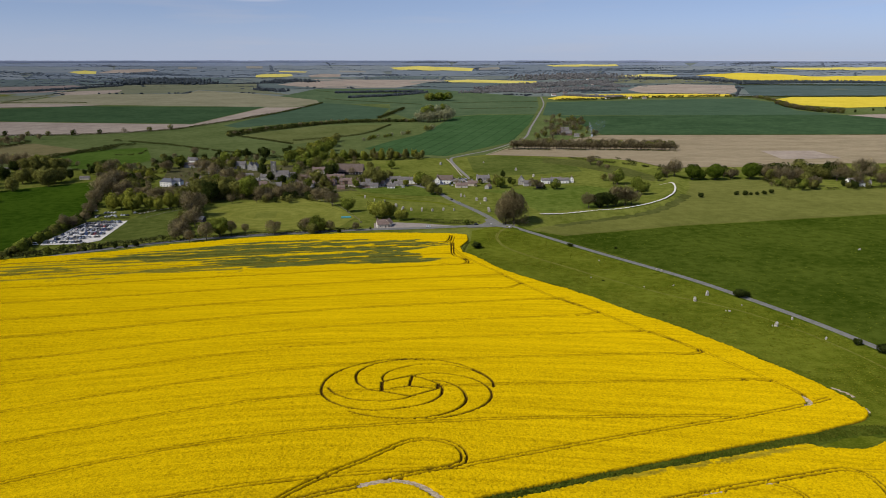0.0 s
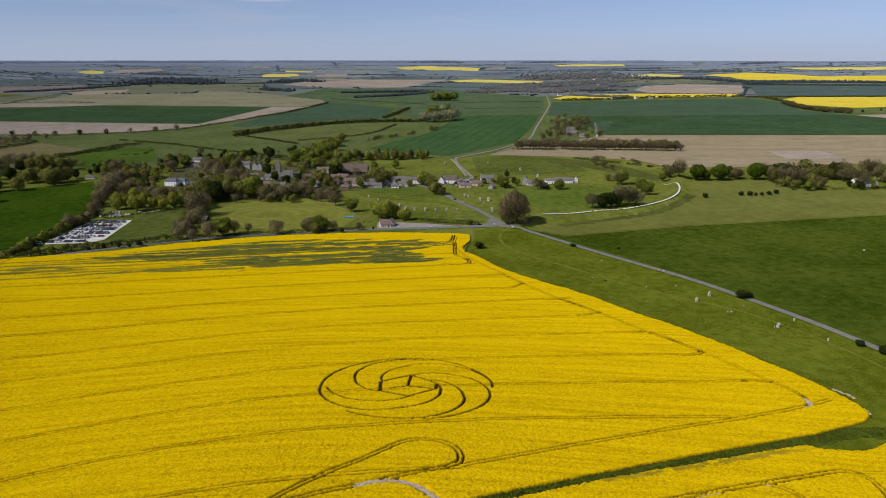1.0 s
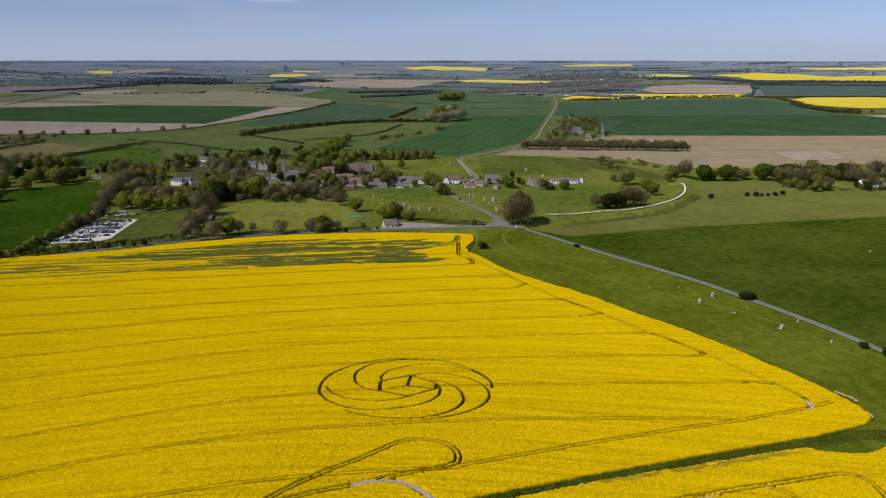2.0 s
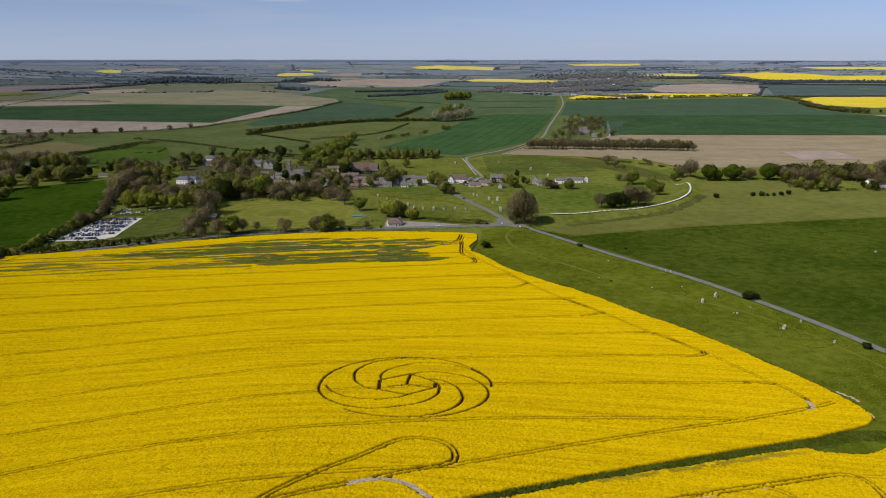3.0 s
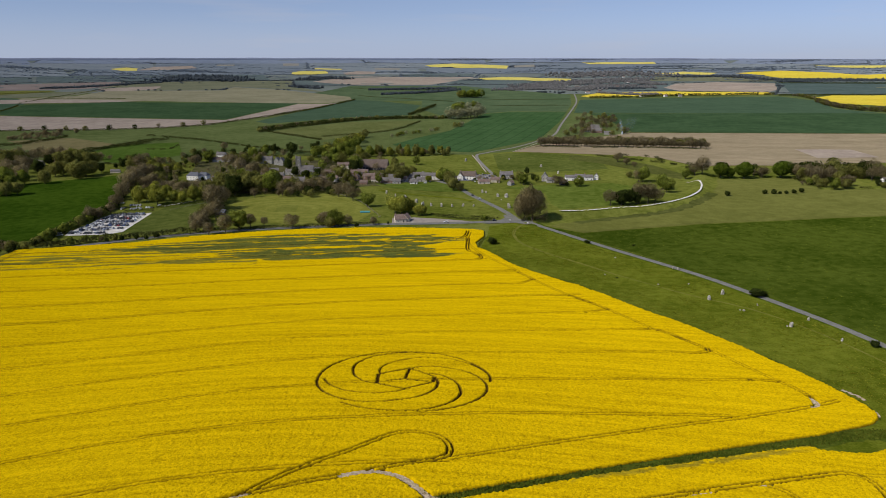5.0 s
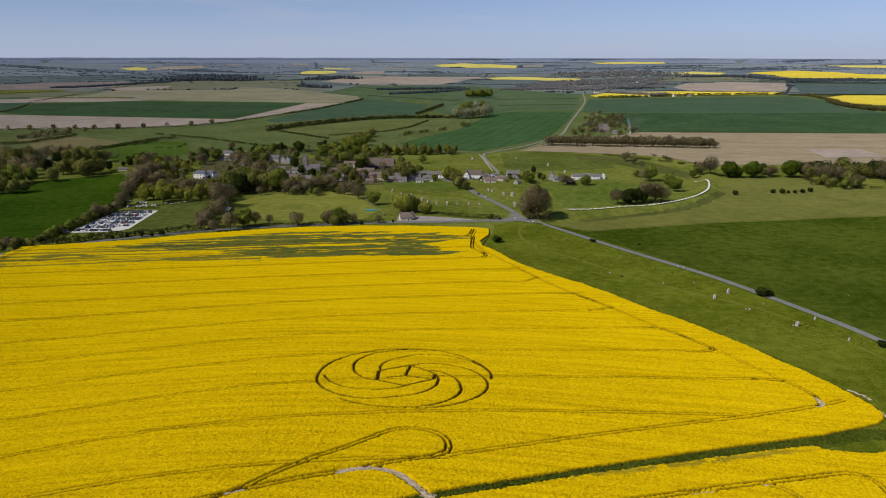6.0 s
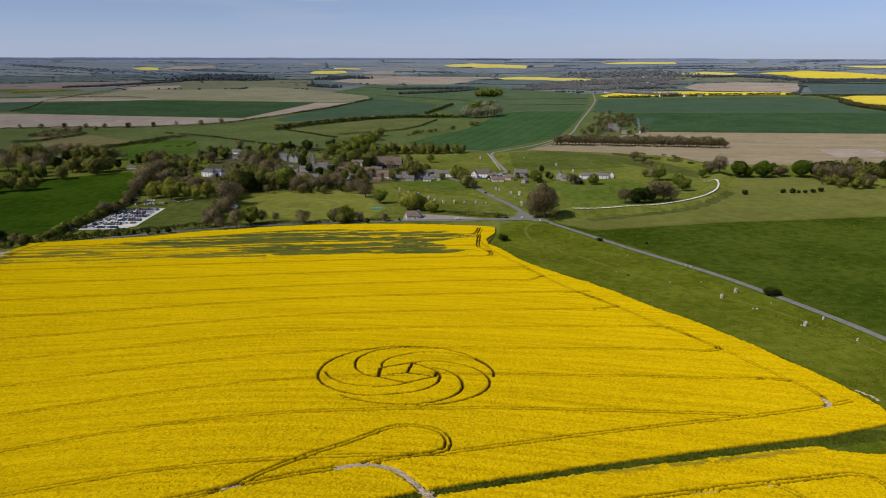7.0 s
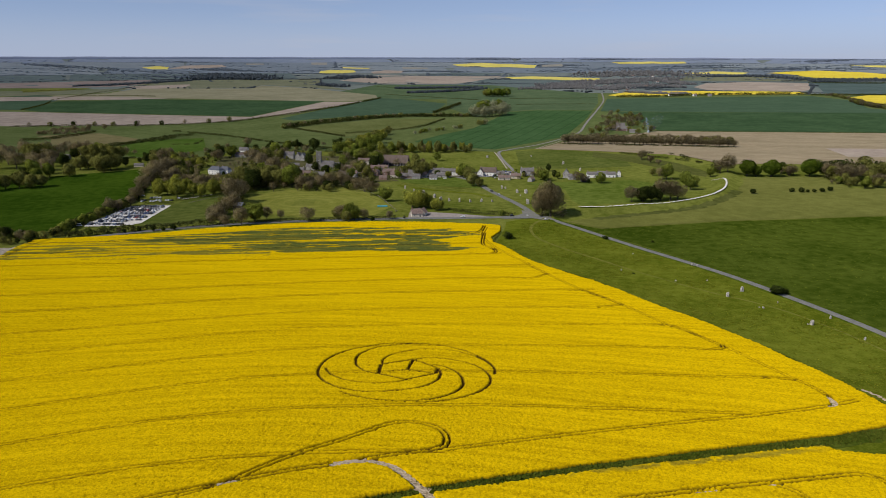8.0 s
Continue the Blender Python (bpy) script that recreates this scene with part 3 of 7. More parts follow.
field("village_gardens", "dark garden soil and weeds between the houses", [(-326, 842), (-286, 826), (-243, 812), (-144, 822), (-125, 858), (-97, 868), (-44, 883), (-14, 882), (-15, 936), (-108, 967), (-148, 1039), (-187, 1086), (-302, 1079), (-399, 1071), (-365, 948)], GARDEN_SOIL, 12.0, lift=0.12)

YARDS = ([(-77, 902), (-48, 913), (-53, 964), (-73, 963)], [(-17, 901), (2, 907), (1, 939), (-16, 938)], [(8, 908), (31, 915), (31, 956), (9, 954)])
for outline in YARDS:
    field("village_yard", "pale worn gravel yard among the houses", outline, LAY_BY, 8.0, lift=0.2)

# Wider dark band under the lane paints the shadow line on both sides.
ribbon("verge", "dark verge strip of a country lane, coloured for its shadow line", "grass", [(66, 668), (72, 659), (122, 582), (170, 513), (197, 466), (224, 414), (241, 376), (259, 342)], 10.5, VERGE, lift=0.14, ragged=0.5)
ribbon("road", "grey asphalt country lane beside a stone avenue", "road", [(48, 692), (51, 684), (70, 661), (122, 581), (170, 512), (197, 465), (224, 413), (241, 375), (259, 341)], 5.6, ASPHALT)
ribbon("road", "grey asphalt main road along the rape field", "road", [(54, 687), (30, 675), (-13, 666), (-70, 660), (-115, 652), (-169, 640), (-215, 626), (-257, 607), (-294, 585), (-323, 562), (-341, 546)], 8.0, ASPHALT, lift=0.26)
ribbon("road", "grey asphalt road running through the village", "road", [(51, 689), (38, 732), (10, 801), (-6, 847), (-19, 878), (-34, 898)], 6.5, ASPHALT, lift=0.3)
ribbon("road", "pale road leading away across the downs", "road", [(38, 923), (12, 1121), (28, 1174), (72, 1240), (112, 1321), (158, 1439), (195, 1649), (260, 2013), (310, 2318), (346, 2668)], 4.6, PALE_ROAD, lift=0.34)
field("junction", "flared grey asphalt mouth of a road junction", [(20, 664.5), (33, 674), (41, 690), (40, 704), (47, 702), (53, 690), (59, 678), (68, 666), (60, 663.5), (50, 670), (40, 668)], ASPHALT, 4.0, lift=0.42)
ribbon("village_street", "narrow grey village street", "road", [(-99, 880), (-59, 899), (-10, 902), (38, 927)], 5.0, ASPHALT, lift=0.32)
ribbon("footpath", "pale worn footpath by the north road", "path", [(5, 1141), (13, 1079), (25, 973)], 1.8, CHALK_SOIL, lift=0.3)
ribbon("field_track", "pale gravel farm track across the pasture", "track", [(69, 1188), (109, 1287), (155, 1412)], 1.8, CHALK_SOIL, lift=0.3)
ribbon("chalk_path", "white chalk footpath worn along the bank", "path", [(94, 705), (119, 708), (150, 722), (181, 733), (216, 760), (245, 795), (266, 837), (279, 888), (267, 900)], 2.1, CHALK, lift=0.95, step=1.6, ragged=0.6, rag=9.0)
ribbon("ditch_grass", "dark rank grass in the outer ditch", "grass", [(106, 672), (151, 697), (195, 721), (228, 752), (255, 788), (278, 829)], 9.5, DITCH_GRASS, lift=0.42, ragged=1.0)
# No hollow is modelled here; a darker strip paints the ditch's shade.
ribbon("ditch_grass", "darker strip of rough grass drawn for the inner ditch's shade", "grass", [(-99, 835), (-80, 824), (-59, 810), (-34, 799), (-9, 789), (9, 773)], 7.0, ROUGH, lift=0.2, ragged=1.2)
ribbon("grass_path", "lighter trodden line on the lip of the ditch", "path", [(-95, 850), (-68, 834), (-41, 826), (-15, 819), (4, 798)], 1.6, TRODDEN, lift=0.24, ragged=0.8)
ribbon("grass_path", "pale trodden edge between the cricket ground and pasture", "path", [(-154, 807), (-128, 774), (-105, 744), (-78, 703)], 1.3, TRODDEN, lift=0.3, ragged=0.6)
ribbon("grass_path", "pale trodden line along the inner ditch", "path", [(-115, 872), (-94, 842), (-75, 806)], 1.5, TRODDEN, lift=0.26, ragged=0.7)
ribbon("footpath", "pale gravel path beside the car park", "path", [(-312, 736), (-299, 752), (-288, 768)], 2.0, GRAVEL, lift=0.3, ragged=0.4)
ribbon("grass_path", "lighter trodden path curving through grass", "path", [(60, 670), (50, 647), (47, 622), (52, 594), (70, 564), (92, 536), (112, 509)], 2.6, TRODDEN, lift=0.15, ragged=0.4)
ribbon("grass_path", "faint trodden line along the stone avenue", "path", [(112, 509), (149, 467), (183, 438), (204, 408), (220, 375), (231, 342)], 1.5, TRODDEN, lift=0.13, ragged=0.5)
field("lay_by", "grey asphalt lay-by in front of a small house", [(-66, 686), (-46, 690), (-21, 685), (8, 675), (24, 672), (-13, 668), (-64, 664)], LAY_BY, 8.0, lift=0.2)
field("car_park", "crowded pale gravel car park", [(-343, 607), (-330, 609), (-317, 611), (-305, 616), (-299, 624), (-302, 650), (-306, 688), (-308, 704), (-330, 701), (-345, 697), (-347, 675), (-345, 650), (-348, 625)], GRAVEL, 8.0, lift=0.2)


field("bare_gateway", "bare trampled chalky soil at a field gate", [(-393, 528), (-358, 531), (-357, 536), (-348, 512), (-347, 497), (-368, 495)], CHALK_SOIL, 8.0, lift=0.25)


# ---- oilseed rape ----
def rape_material():
    mt = bpy.data.materials.new("rape_blossom")
    mt.use_nodes = True
    nt = mt.node_tree
    bsdf = nt.nodes["Principled BSDF"]
    coord = nt.nodes.new("ShaderNodeTexCoord").outputs["Object"]
    big = noise_node(nt, coord, 0.06, 5.0, (0.25, 6.0, 1), radians(-9.6))
    mid = noise_node(nt, coord, 0.9, 5.0)
    tiny = noise_node(nt, coord, 2.2, 4.0)
    f = math_node(nt, "ADD", math_node(nt, "MULTIPLY", big, 0.30), math_node(nt, "ADD", math_node(nt, "MULTIPLY", mid, 0.34), math_node(nt, "MULTIPLY", tiny, 0.36)))
    yellow = ramp_node(nt, f, [(0.36, (0.370, 0.232, 0.002)), (0.46, (0.555, 0.367, 0.002)), (0.58, (0.735, 0.498, 0.003))])
    drills = noise_node(nt, coord, 0.55, 4.0, (0.10, 2.4, 1), radians(-9.6))
    green = ramp_node(nt, drills, [(0.36, (0.034, 0.054, 0.012)), (0.52, (0.072, 0.098, 0.026)), (0.66, (0.150, 0.150, 0.030))])
    at = nt.nodes.new("ShaderNodeAttribute")
    at.attribute_name = "bloom"
    worn = nt.nodes.new("ShaderNodeAttribute")
    worn.attribute_name = "worn"
    # Trodden-stalk brown, set deeper to carry the shade inside pressed lines.
    brown = ramp_node(nt, mid, [(0.35, (0.036, 0.018, 0.003)), (0.65, (0.108, 0.060, 0.008))])
    crop = mix_node(nt, at.outputs["Fac"], green, yellow)
    nt.links.new(mix_node(nt, worn.outputs["Fac"], crop, brown), bsdf.inputs["Base Color"])
    bsdf.inputs["Roughness"].default_value = 0.9
    bsdf.inputs["Diffuse Roughness"].default_value = 0.6
    bsdf.inputs["Specular IOR Level"].default_value = 0.0
    bp = nt.nodes.new("ShaderNodeBump")
    bp.inputs["Strength"].default_value, bp.inputs["Distance"].default_value = 1.0, 0.4
    nt.links.new(noise_node(nt, coord, 1.6, 4.0), bp.inputs["Height"])
    nt.links.new(bp.outputs["Normal"], bsdf.inputs["Normal"])
    return mt


BLOSSOM = rape_material()
CROP = 1.25


SLOPE = 0.17


def drift(x):
    """The drill rows run slightly uphill and sway a little."""
    return SLOPE * x + 2.0 * np.sin(np.asarray(x) * 0.0092)


def cut(x, y, deep, line, half, offset=0.0):
    """Press a strip along a line into the crop; deep holds how far each point is pressed, 0 to 1."""
    p = curve(line, 1.2) if len(line) > 2 else np.array(line, float)
    if offset:
        d = np.gradient(p, axis=0)
        d /= np.linalg.norm(d, axis=1)[:, None]
        p = p + offset * np.stack([d[:, 1], -d[:, 0]], 1)
    xs, vs = x[0], y[:, 0] - drift(x[0, 0])
    for a, b in zip(p, p[1:]):
        lo, hi = np.minimum(a, b) - half - 1, np.maximum(a, b) + half + 1
        va, vb = a[1] - drift(a[0]), b[1] - drift(b[0])
        i0, i1 = np.searchsorted(vs, min(va, vb) - half - 1), np.searchsorted(vs, max(va, vb) + half + 1)
        j0, j1 = np.searchsorted(xs, lo[0]), np.searchsorted(xs, hi[0])
        if i1 <= i0 or j1 <= j0:
            continue
        sx, sy = x[i0:i1, j0:j1], y[i0:i1, j0:j1]
        ab = b - a
        t = np.clip(((sx - a[0]) * ab[0] + (sy - a[1]) * ab[1]) / max(ab @ ab, 1e-9), 0, 1)
        dist = np.hypot(sx - a[0] - t * ab[0], sy - a[1] - t * ab[1])
        press = np.clip((half + 0.22 - dist) / 0.36, 0, 1)
        deep[i0:i1, j0:j1] = np.maximum(deep[i0:i1, j0:j1], press)


def wheelings(x, y, deep, line, wide=0.26):
    for s in (-0.95, 0.95):
        cut(x, y, deep, line, wide, s)


def straight(off, x0, x1):
    return [(v, off + float(drift(v))) for v in np.linspace(x0, x1, 60)]


def rows_between(a, b, gap, rows, fine):
    """Grid lines across the drill rows, closer together at the wheelings."""
    v = list(np.arange(a, b, gap))
    for off in rows:
        for s in (-0.95, 0.95):
            v += [off + s + d for d in fine if a < off + s + d < b]
    v = np.sort(np.array(v))
    return v[np.r_[True, np.diff(v) > 0.07]]


def rape_crop(name, label, outline, xs, ys, lines, rings=(), bare=(), thin=None):
    gx, gv = np.meshgrid(xs, ys)
    gy = gv + drift(gx)
    wob = 0.7 * (lumps(gx, gy, 1.6, 3) - 0.5) + 1.0 * (lumps(gx, gy, 14, 4) - 0.5)
    keep = inside(gx + wob, gy + wob, outline)
    deep, soft = np.zeros(gx.shape), np.zeros(gx.shape)
    for line, wide, strong in lines:
        mark = np.zeros(gx.shape)
        wheelings(gx, gy, mark, line, wide)
        soft = np.maximum(soft, mark * strong)
    for line, half in rings:
        cut(gx, gy, deep, line, half)
    deep *= np.clip(0.55 + 0.9 * lumps(gx, gy, 2.4, 15), 0, 1)
    gone = np.zeros(gx.shape)
    for line, half in bare:
        cut(gx, gy, gone, line, half)
    rough = 0.38 * (np.random.RandomState(8).rand(*gx.shape) - 0.5) + 0.22 * (lumps(gx, gy, 1.6, 9) - 0.5) + 0.25 * (lumps(gx, gy, 12, 10) - 0.5)
    base = land(gx, gy)
    trod = np.maximum(deep, soft)
    rough = rough * (1 - 0.7 * np.clip(trod * 2, 0, 1))
    gap = np.where(np.random.RandomState(11).rand(*gx.shape) < 0.12, 1.0, 0.0) * (1 - np.clip(trod * 2, 0, 1)) * np.clip((520 - gy) / 200, 0.25, 1)
    z = base + CROP + rough - trod * (CROP - 0.12) - 0.38 * gap
    z = np.where(gone > 0.5, base - 0.3, z)
    z = np.where(keep, z, base - 0.05)
    bloom = np.ones(gx.shape) if thin is None else thin(gx, gy)
    n, m = gx.shape
    k = np.arange(n * m).reshape(n, m)
    cell = keep[:-1, :-1] | keep[:-1, 1:] | keep[1:, 1:] | keep[1:, :-1]
    quads = np.stack([k[:-1, :-1], k[:-1, 1:], k[1:, 1:], k[1:, :-1]], -1)[cell]
    used = np.unique(quads)
    back = np.zeros(n * m, np.int64)
    back[used] = np.arange(len(used))
    verts = np.stack([gx, gy, z], -1).reshape(-1, 3)[used]
    me = grid_data(name, verts, back[quads], [BLOSSOM], smooth=True)
    # Bare stalks, darkened further for shade in the trenches and at the edge.
    stalks_and_shade = np.where(keep, np.clip(np.maximum(np.maximum(soft * 1.15, deep * 2.2), 0.3 * gap), 0, 1), 1.0)
    me.attributes.new("bloom", "FLOAT", "POINT").data.foreach_set("value", bloom.ravel()[used].astype(np.float32))
    me.attributes.new("worn", "FLOAT", "POINT").data.foreach_set("value", stalks_and_shade.ravel()[used].astype(np.float32))
    return tagged(new(name, me), label, "crop", kind="stuff")


THIN = [(-276, 556), (-262, 574), (-215, 588), (-186, 602), (-150, 613), (-102, 620), (-60, 625), (-26, 619), (-10, 606), (-6, 593), (-27, 580), (-14, 559), (4, 552), (-12, 546), (-60, 541), (-122, 535), (-150, 533), (-166, 540), (-214, 551)]


def thin_patch(x, y):
    """The crop came up thin near the road: grey-green, with streaks of blossom along the drill rows."""
    v, along = y - SLOPE * x, x + SLOPE * y
    fine = lumps(along * 0.045, v * 0.55, 2.0, 22)
    streak = 0.30 * lumps(along * 0.020, v * 0.30, 2.0, 21) + 0.42 * fine + 0.28 * lumps(along * 0.22, v * 1.5, 2.0, 23)
    loose = np.clip((-60 - along) / 200, 0.15, 1)
    sx = 60 * (lumps(along * 0.03, v * 0.42, 2.0, 24) - 0.5) + 26 * (lumps(along * 0.2, v * 1.1, 2.0, 25) - 0.5)
    core = inside(x + sx * (0.35 + 0.65 * loose), y + sx * 0.17, THIN)
    green = core & (streak < 0.60 - 0.08 * loose)
    tail = (v > 541 + 12 * lumps(along, v * 0, 40, 26)) & (v < 602) & (along < -60) & (streak < 0.415 + 0.05 * loose * np.clip((v - 556) / 20, -1, 1))
    comb = np.sin(v * 0.80 + 5 * lumps(along * 0.012, v * 0.12, 2.0, 27)) + 2.2 * (lumps(along * 0.03, v * 0.5, 2.0, 28) - 0.5)
    rows = (v > 548 + 14 * lumps(along, v * 0, 60, 29)) & (v < 606) & (along < -105) & (comb > 0.62)
    dull = np.where(green, 1.0, np.where(tail, 0.85, np.where(rows, 0.75, 0.0)))
    dull = dull * np.clip(0.78 + 0.5 * lumps(along * 0.10, v * 1.3, 2.0, 30), 0, 1)
    for _ in range(2):
        dull[1:-1, 1:-1] = 0.4 * dull[1:-1, 1:-1] + 0.15 * (dull[:-2, 1:-1] + dull[2:, 1:-1] + dull[1:-1, :-2] + dull[1:-1, 2:])
    return 1 - 0.96 * np.clip(dull, 0, 1)


MAIN_FIELD = [(-354, 553), (-348, 558), (-309, 569), (-270, 583), (-231, 604), (-188, 621), (-142, 635), (-93, 642), (-43, 644), (8, 640), (21, 636), (21, 615), (14, 592), (16, 575), (25, 563), (33, 546), (40, 531), (48, 518), (59, 505), (69, 492), (83, 477), (98, 457), (111, 435), (124, 417),
              (136, 402), (147, 385), (157, 371), (165, 355), (174, 341), (181, 327), (188, 314), (190, 307), (190.2, 302), (188.5, 297.6), (183.8, 292.8), (173.2, 286.8), (156.9, 278.4), (141.9, 271.6), (113.8, 258.6), (87.4, 246), (63.4, 234.2), (41.4, 223), (21.3, 212.9), (-4.9, 199.7), (-17.2, 193.2), (-57, 172), (-99, 135), (-283, 135), (-329, 354), (-349, 500), (-354, 531)]
HEADLAND = [(9, 628), (7, 600), (10.6, 579), (20.4, 553.7), (40.6, 516.7), (53.8, 489.5), (73.9, 453.7), (94.4, 426.3), (112.9, 395.8), (125.9, 379.5), (135.5, 366), (146, 349.4), (153.9, 336), (160.4, 326.2), (164.2, 319.9), (167, 312.1), (166.4, 306.1)]
RETURN = [(178, 312), (166.2, 305.5), (160.9, 302.7), (149.6, 297.0), (138.7, 291.8), (128.1, 286.6), (118.0, 282.2), (105.6, 276.8), (81.8, 265.5), (57.3, 253.4), (38.5, 243.9), (17.1, 233.3), (7.9, 228.7)]
LOOP = [(6.9, 231.1), (7.5, 235.5), (6.4, 240.6), (3.5, 244.6), (-0.8, 246.6), (-6.0, 247.4), (-10.1, 246.7), (-14.8, 244.0), (-20.7, 237.8), (-28.8, 229.1), (-35.1, 223.3), (-41.8, 216.6), (-45.2, 212.8), (-50.5, 206.5), (-53.5, 202.4), (-57.5, 198.5)]
ENTRY = [(6.9, 231.1), (1.4, 226.8), (-4.9, 224.0), (-10.1, 221.5), (-15.3, 218.8), (-20.3, 216.1), (-25.3, 213.7), (-31.8, 210.9), (-38.3, 208.0), (-44.5, 204.8), (-49.0, 202.4), (-53.6, 200.4), (-59.6, 197.4), (-65.3, 194.4), (-71.2, 191.9), (-76.3, 189.9), (-82.7, 187.1), (-96, 181)]
lines = [(HEADLAND, 0.32, 0.7), (RETURN, 0.34, 0.85), (LOOP, 0.42, 1.0), (ENTRY, 0.55, 1.0), ([(-53.5, 202.4), (-60.5, 195.6), (-68, 190.5)], 0.36, 0.8)]
ROWS = ((226.0, 7, 0.6), (264.3, 123, 0.72), (301.3, 146, 0.62), (336.8, 120, 0.6), (371.5, 112, 0.62), (403.5, 74, 0.5), (440.0, 82, 0.8), (471.0, 36, 0.6), (504.0, 44, 0.72), (537.0, 23, 0.8), (570.0, 9, 0.65), (603.0, -3, 0.65))
for off, x1, strong in ROWS:
    lines.append((straight(off, -371, x1), 0.37 if off < 400 else 0.44, min(1.0, strong + 0.10)))
TURNS = (([(24, 504), (42, 507.8), (49.6, 497.9), (54.8, 488.2)], 0.36, 0.8), ([(31, 475.6), (44.5, 477.8), (50.6, 483.7), (54.9, 489.6)], 0.46, 1.0), ([(66, 450.6), (75.4, 451.3), (83.1, 442.3), (90.3, 432.6), (95.1, 426.3)], 0.44, 0.95),
         ([(79.6, 418.1), (86.8, 421.1), (95.1, 426.3)], 0.44, 1.0), ([(103.9, 390.8), (113.8, 393.1), (120.5, 388.5), (128.3, 377.3), (135.5, 366)], 0.44, 0.95), ([(118, 358.5), (129.2, 359.5), (136, 362.9), (136.1, 366.8)], 0.5, 1.0),
         ([(-1, 539.8), (11.8, 538.7), (18.6, 545.4), (16.1, 558.5)], 0.5, 1.0), ([(144, 328.7), (156.3, 328.6), (160.4, 326.2), (164.2, 319.9), (167, 312.1), (166, 306)], 0.46, 0.9))
lines += TURNS
lines += [([(8, 607), (8, 570), (14, 558), (19, 548)], 0.5, 0.95), ([(-9, 604), (-0, 604), (5, 615), (7, 633)], 0.5, 1.0)]
lines += [([(-344, 504), (-346, 528), (-345, 544), (-341, 557)], 0.4, 0.8)]
CENTRE = (-15.1, 300.9)
ARM = ((0, 12.6), (13, 15.8), (36, 20.5), (57, 25.0), (70, 28.5), (87, 31.8), (101, 33.8), (115, 35.4), (135, 36.4), (165, 36.6), (192, 36.8))


SLOW_ARM = ((0, 12.9), (32, 15.2), (56, 18.1), (75, 20.9), (101, 25.2), (121, 30.6), (137, 33.6), (157, 35.8), (172, 36.7), (281, 36.8), (355, 36.6), (372, 35.6))


def at(r, deg):
    """A point of the formation by its distance and bearing from the middle."""
    return (CENTRE[0] + 1.05 * r * math.cos(radians(deg)), CENTRE[1] + 0.985 * r * math.sin(radians(deg)))


def formation():
    """Six arms that wind from the corners of a hexagon out to the rim, round a cube drawn with three strokes."""
    out = []
    for k, (turn, pace, last, half) in enumerate(((3, 1.0, 138, 0.48), (0, 1.0, 136, 0.44), (-8, 1.17, 166, 0.50), (3, 1.0, 168, 0.54), (35, 1.0, 372, 0.56), (2, 1.12, 92, 0.44))):
        first = 213 - 60 * k + turn
        track = SLOW_ARM if k == 4 else ARM
        out.append(([at(np.interp(d * pace, [a for a, _ in track], [b for _, b in track]), first - d) for d in range(0, last, 6)], half))
    corners = [at(13.3, 86), at(12.9, 17), at(12.4, 344), at(12.2, 274), at(13.0, 212), at(12.6, 160)]
    for k, (a, b) in enumerate(zip(corners, [*corners[1:], corners[0]])):
        out.append(([a, ((a[0] + b[0]) / 2, (a[1] + b[1]) / 2), b], 0.70 if k in (1, 2, 3, 4, 5) else 0.54))
    for deg, far, half in ((86, 12.6, 0.56), (344, 11.2, 0.52), (206, 8.0, 0.52)):
        out.append(([at(far, deg), at(0.2, deg)], half))
    return out


ENTRANCE = [(-27, 213.6), (-20.3, 216), (-14.9, 216.5), (-9.1, 214.8), (-5, 211.5), (-1.8, 207.8), (1.3, 204), (4.3, 200.3), (7.5, 194), (11.3, 183)]
rape_crop("rapeseed_crop", "yellow flowering oilseed rape with wheel tracks and a pressed spiral ring", MAIN_FIELD, spaced((-371, -85, 0.75), (-85, 45, 0.42), (45, 202, 0.6)),
          np.r_[rows_between(120, 180, 1.0, (), ()), rows_between(180, 371, 0.45, [r[0] for r in ROWS], (-0.5, -0.3, -0.15, 0, 0.15, 0.3, 0.5)), rows_between(371, 725, 0.75, [r[0] for r in ROWS], (-0.6, -0.35, 0, 0.35, 0.6))], lines, formation(),
          [(ENTRANCE, 1.6), ([(166.5, 314), (167.5, 309.5), (166, 305.5)], 1.3), ([(166, 305), (163, 304)], 0.9), ([(127, 287.4), (129.5, 288.4)], 0.6), ([(133, 362.6), (136.5, 364.6)], 0.6), ([(-59.3, 198.2), (-54, 200.6)], 0.9)], thin_patch)
SECOND_FIELD = [(182, 273.5), (174.6, 268), (168.3, 265), (160.8, 264), (149, 263.2), (146.5, 266.4), (131.8, 260.3), (108.4, 249.7), (86.7, 239.8), (62.2, 228.8), (40.5, 217.6), (20.8, 207.3), (2, 198.8), (-11.5, 189.7), (-42, 172), (-57, 135), (248, 135), (255, 272), (219, 282)]


def baulk_edge(x, y):
    """A thin green streak behind the ragged first rows."""
    off = (y - (228.0 + 0.437 * (x - 61.4))) / 1.09 + 2.4 * (lumps(x, y, 5, 41) - 0.5)
    streak = np.clip(1.5 - np.abs(off + 1.2) / 1.3, 0, 1) * (lumps(x, y, 2.2, 42) > 0.22) * np.clip((x - 30) / 30, 0, 1) * np.clip((150 - x) / 20, 0, 1)
    patchy = ((off > 0) & (x < 148) & (lumps(x * 0.5, y, 1.7, 43) < 0.42)) * 0.7
    return 1 - 0.7 * np.clip(np.maximum(0.75 * streak, patchy), 0, 1)


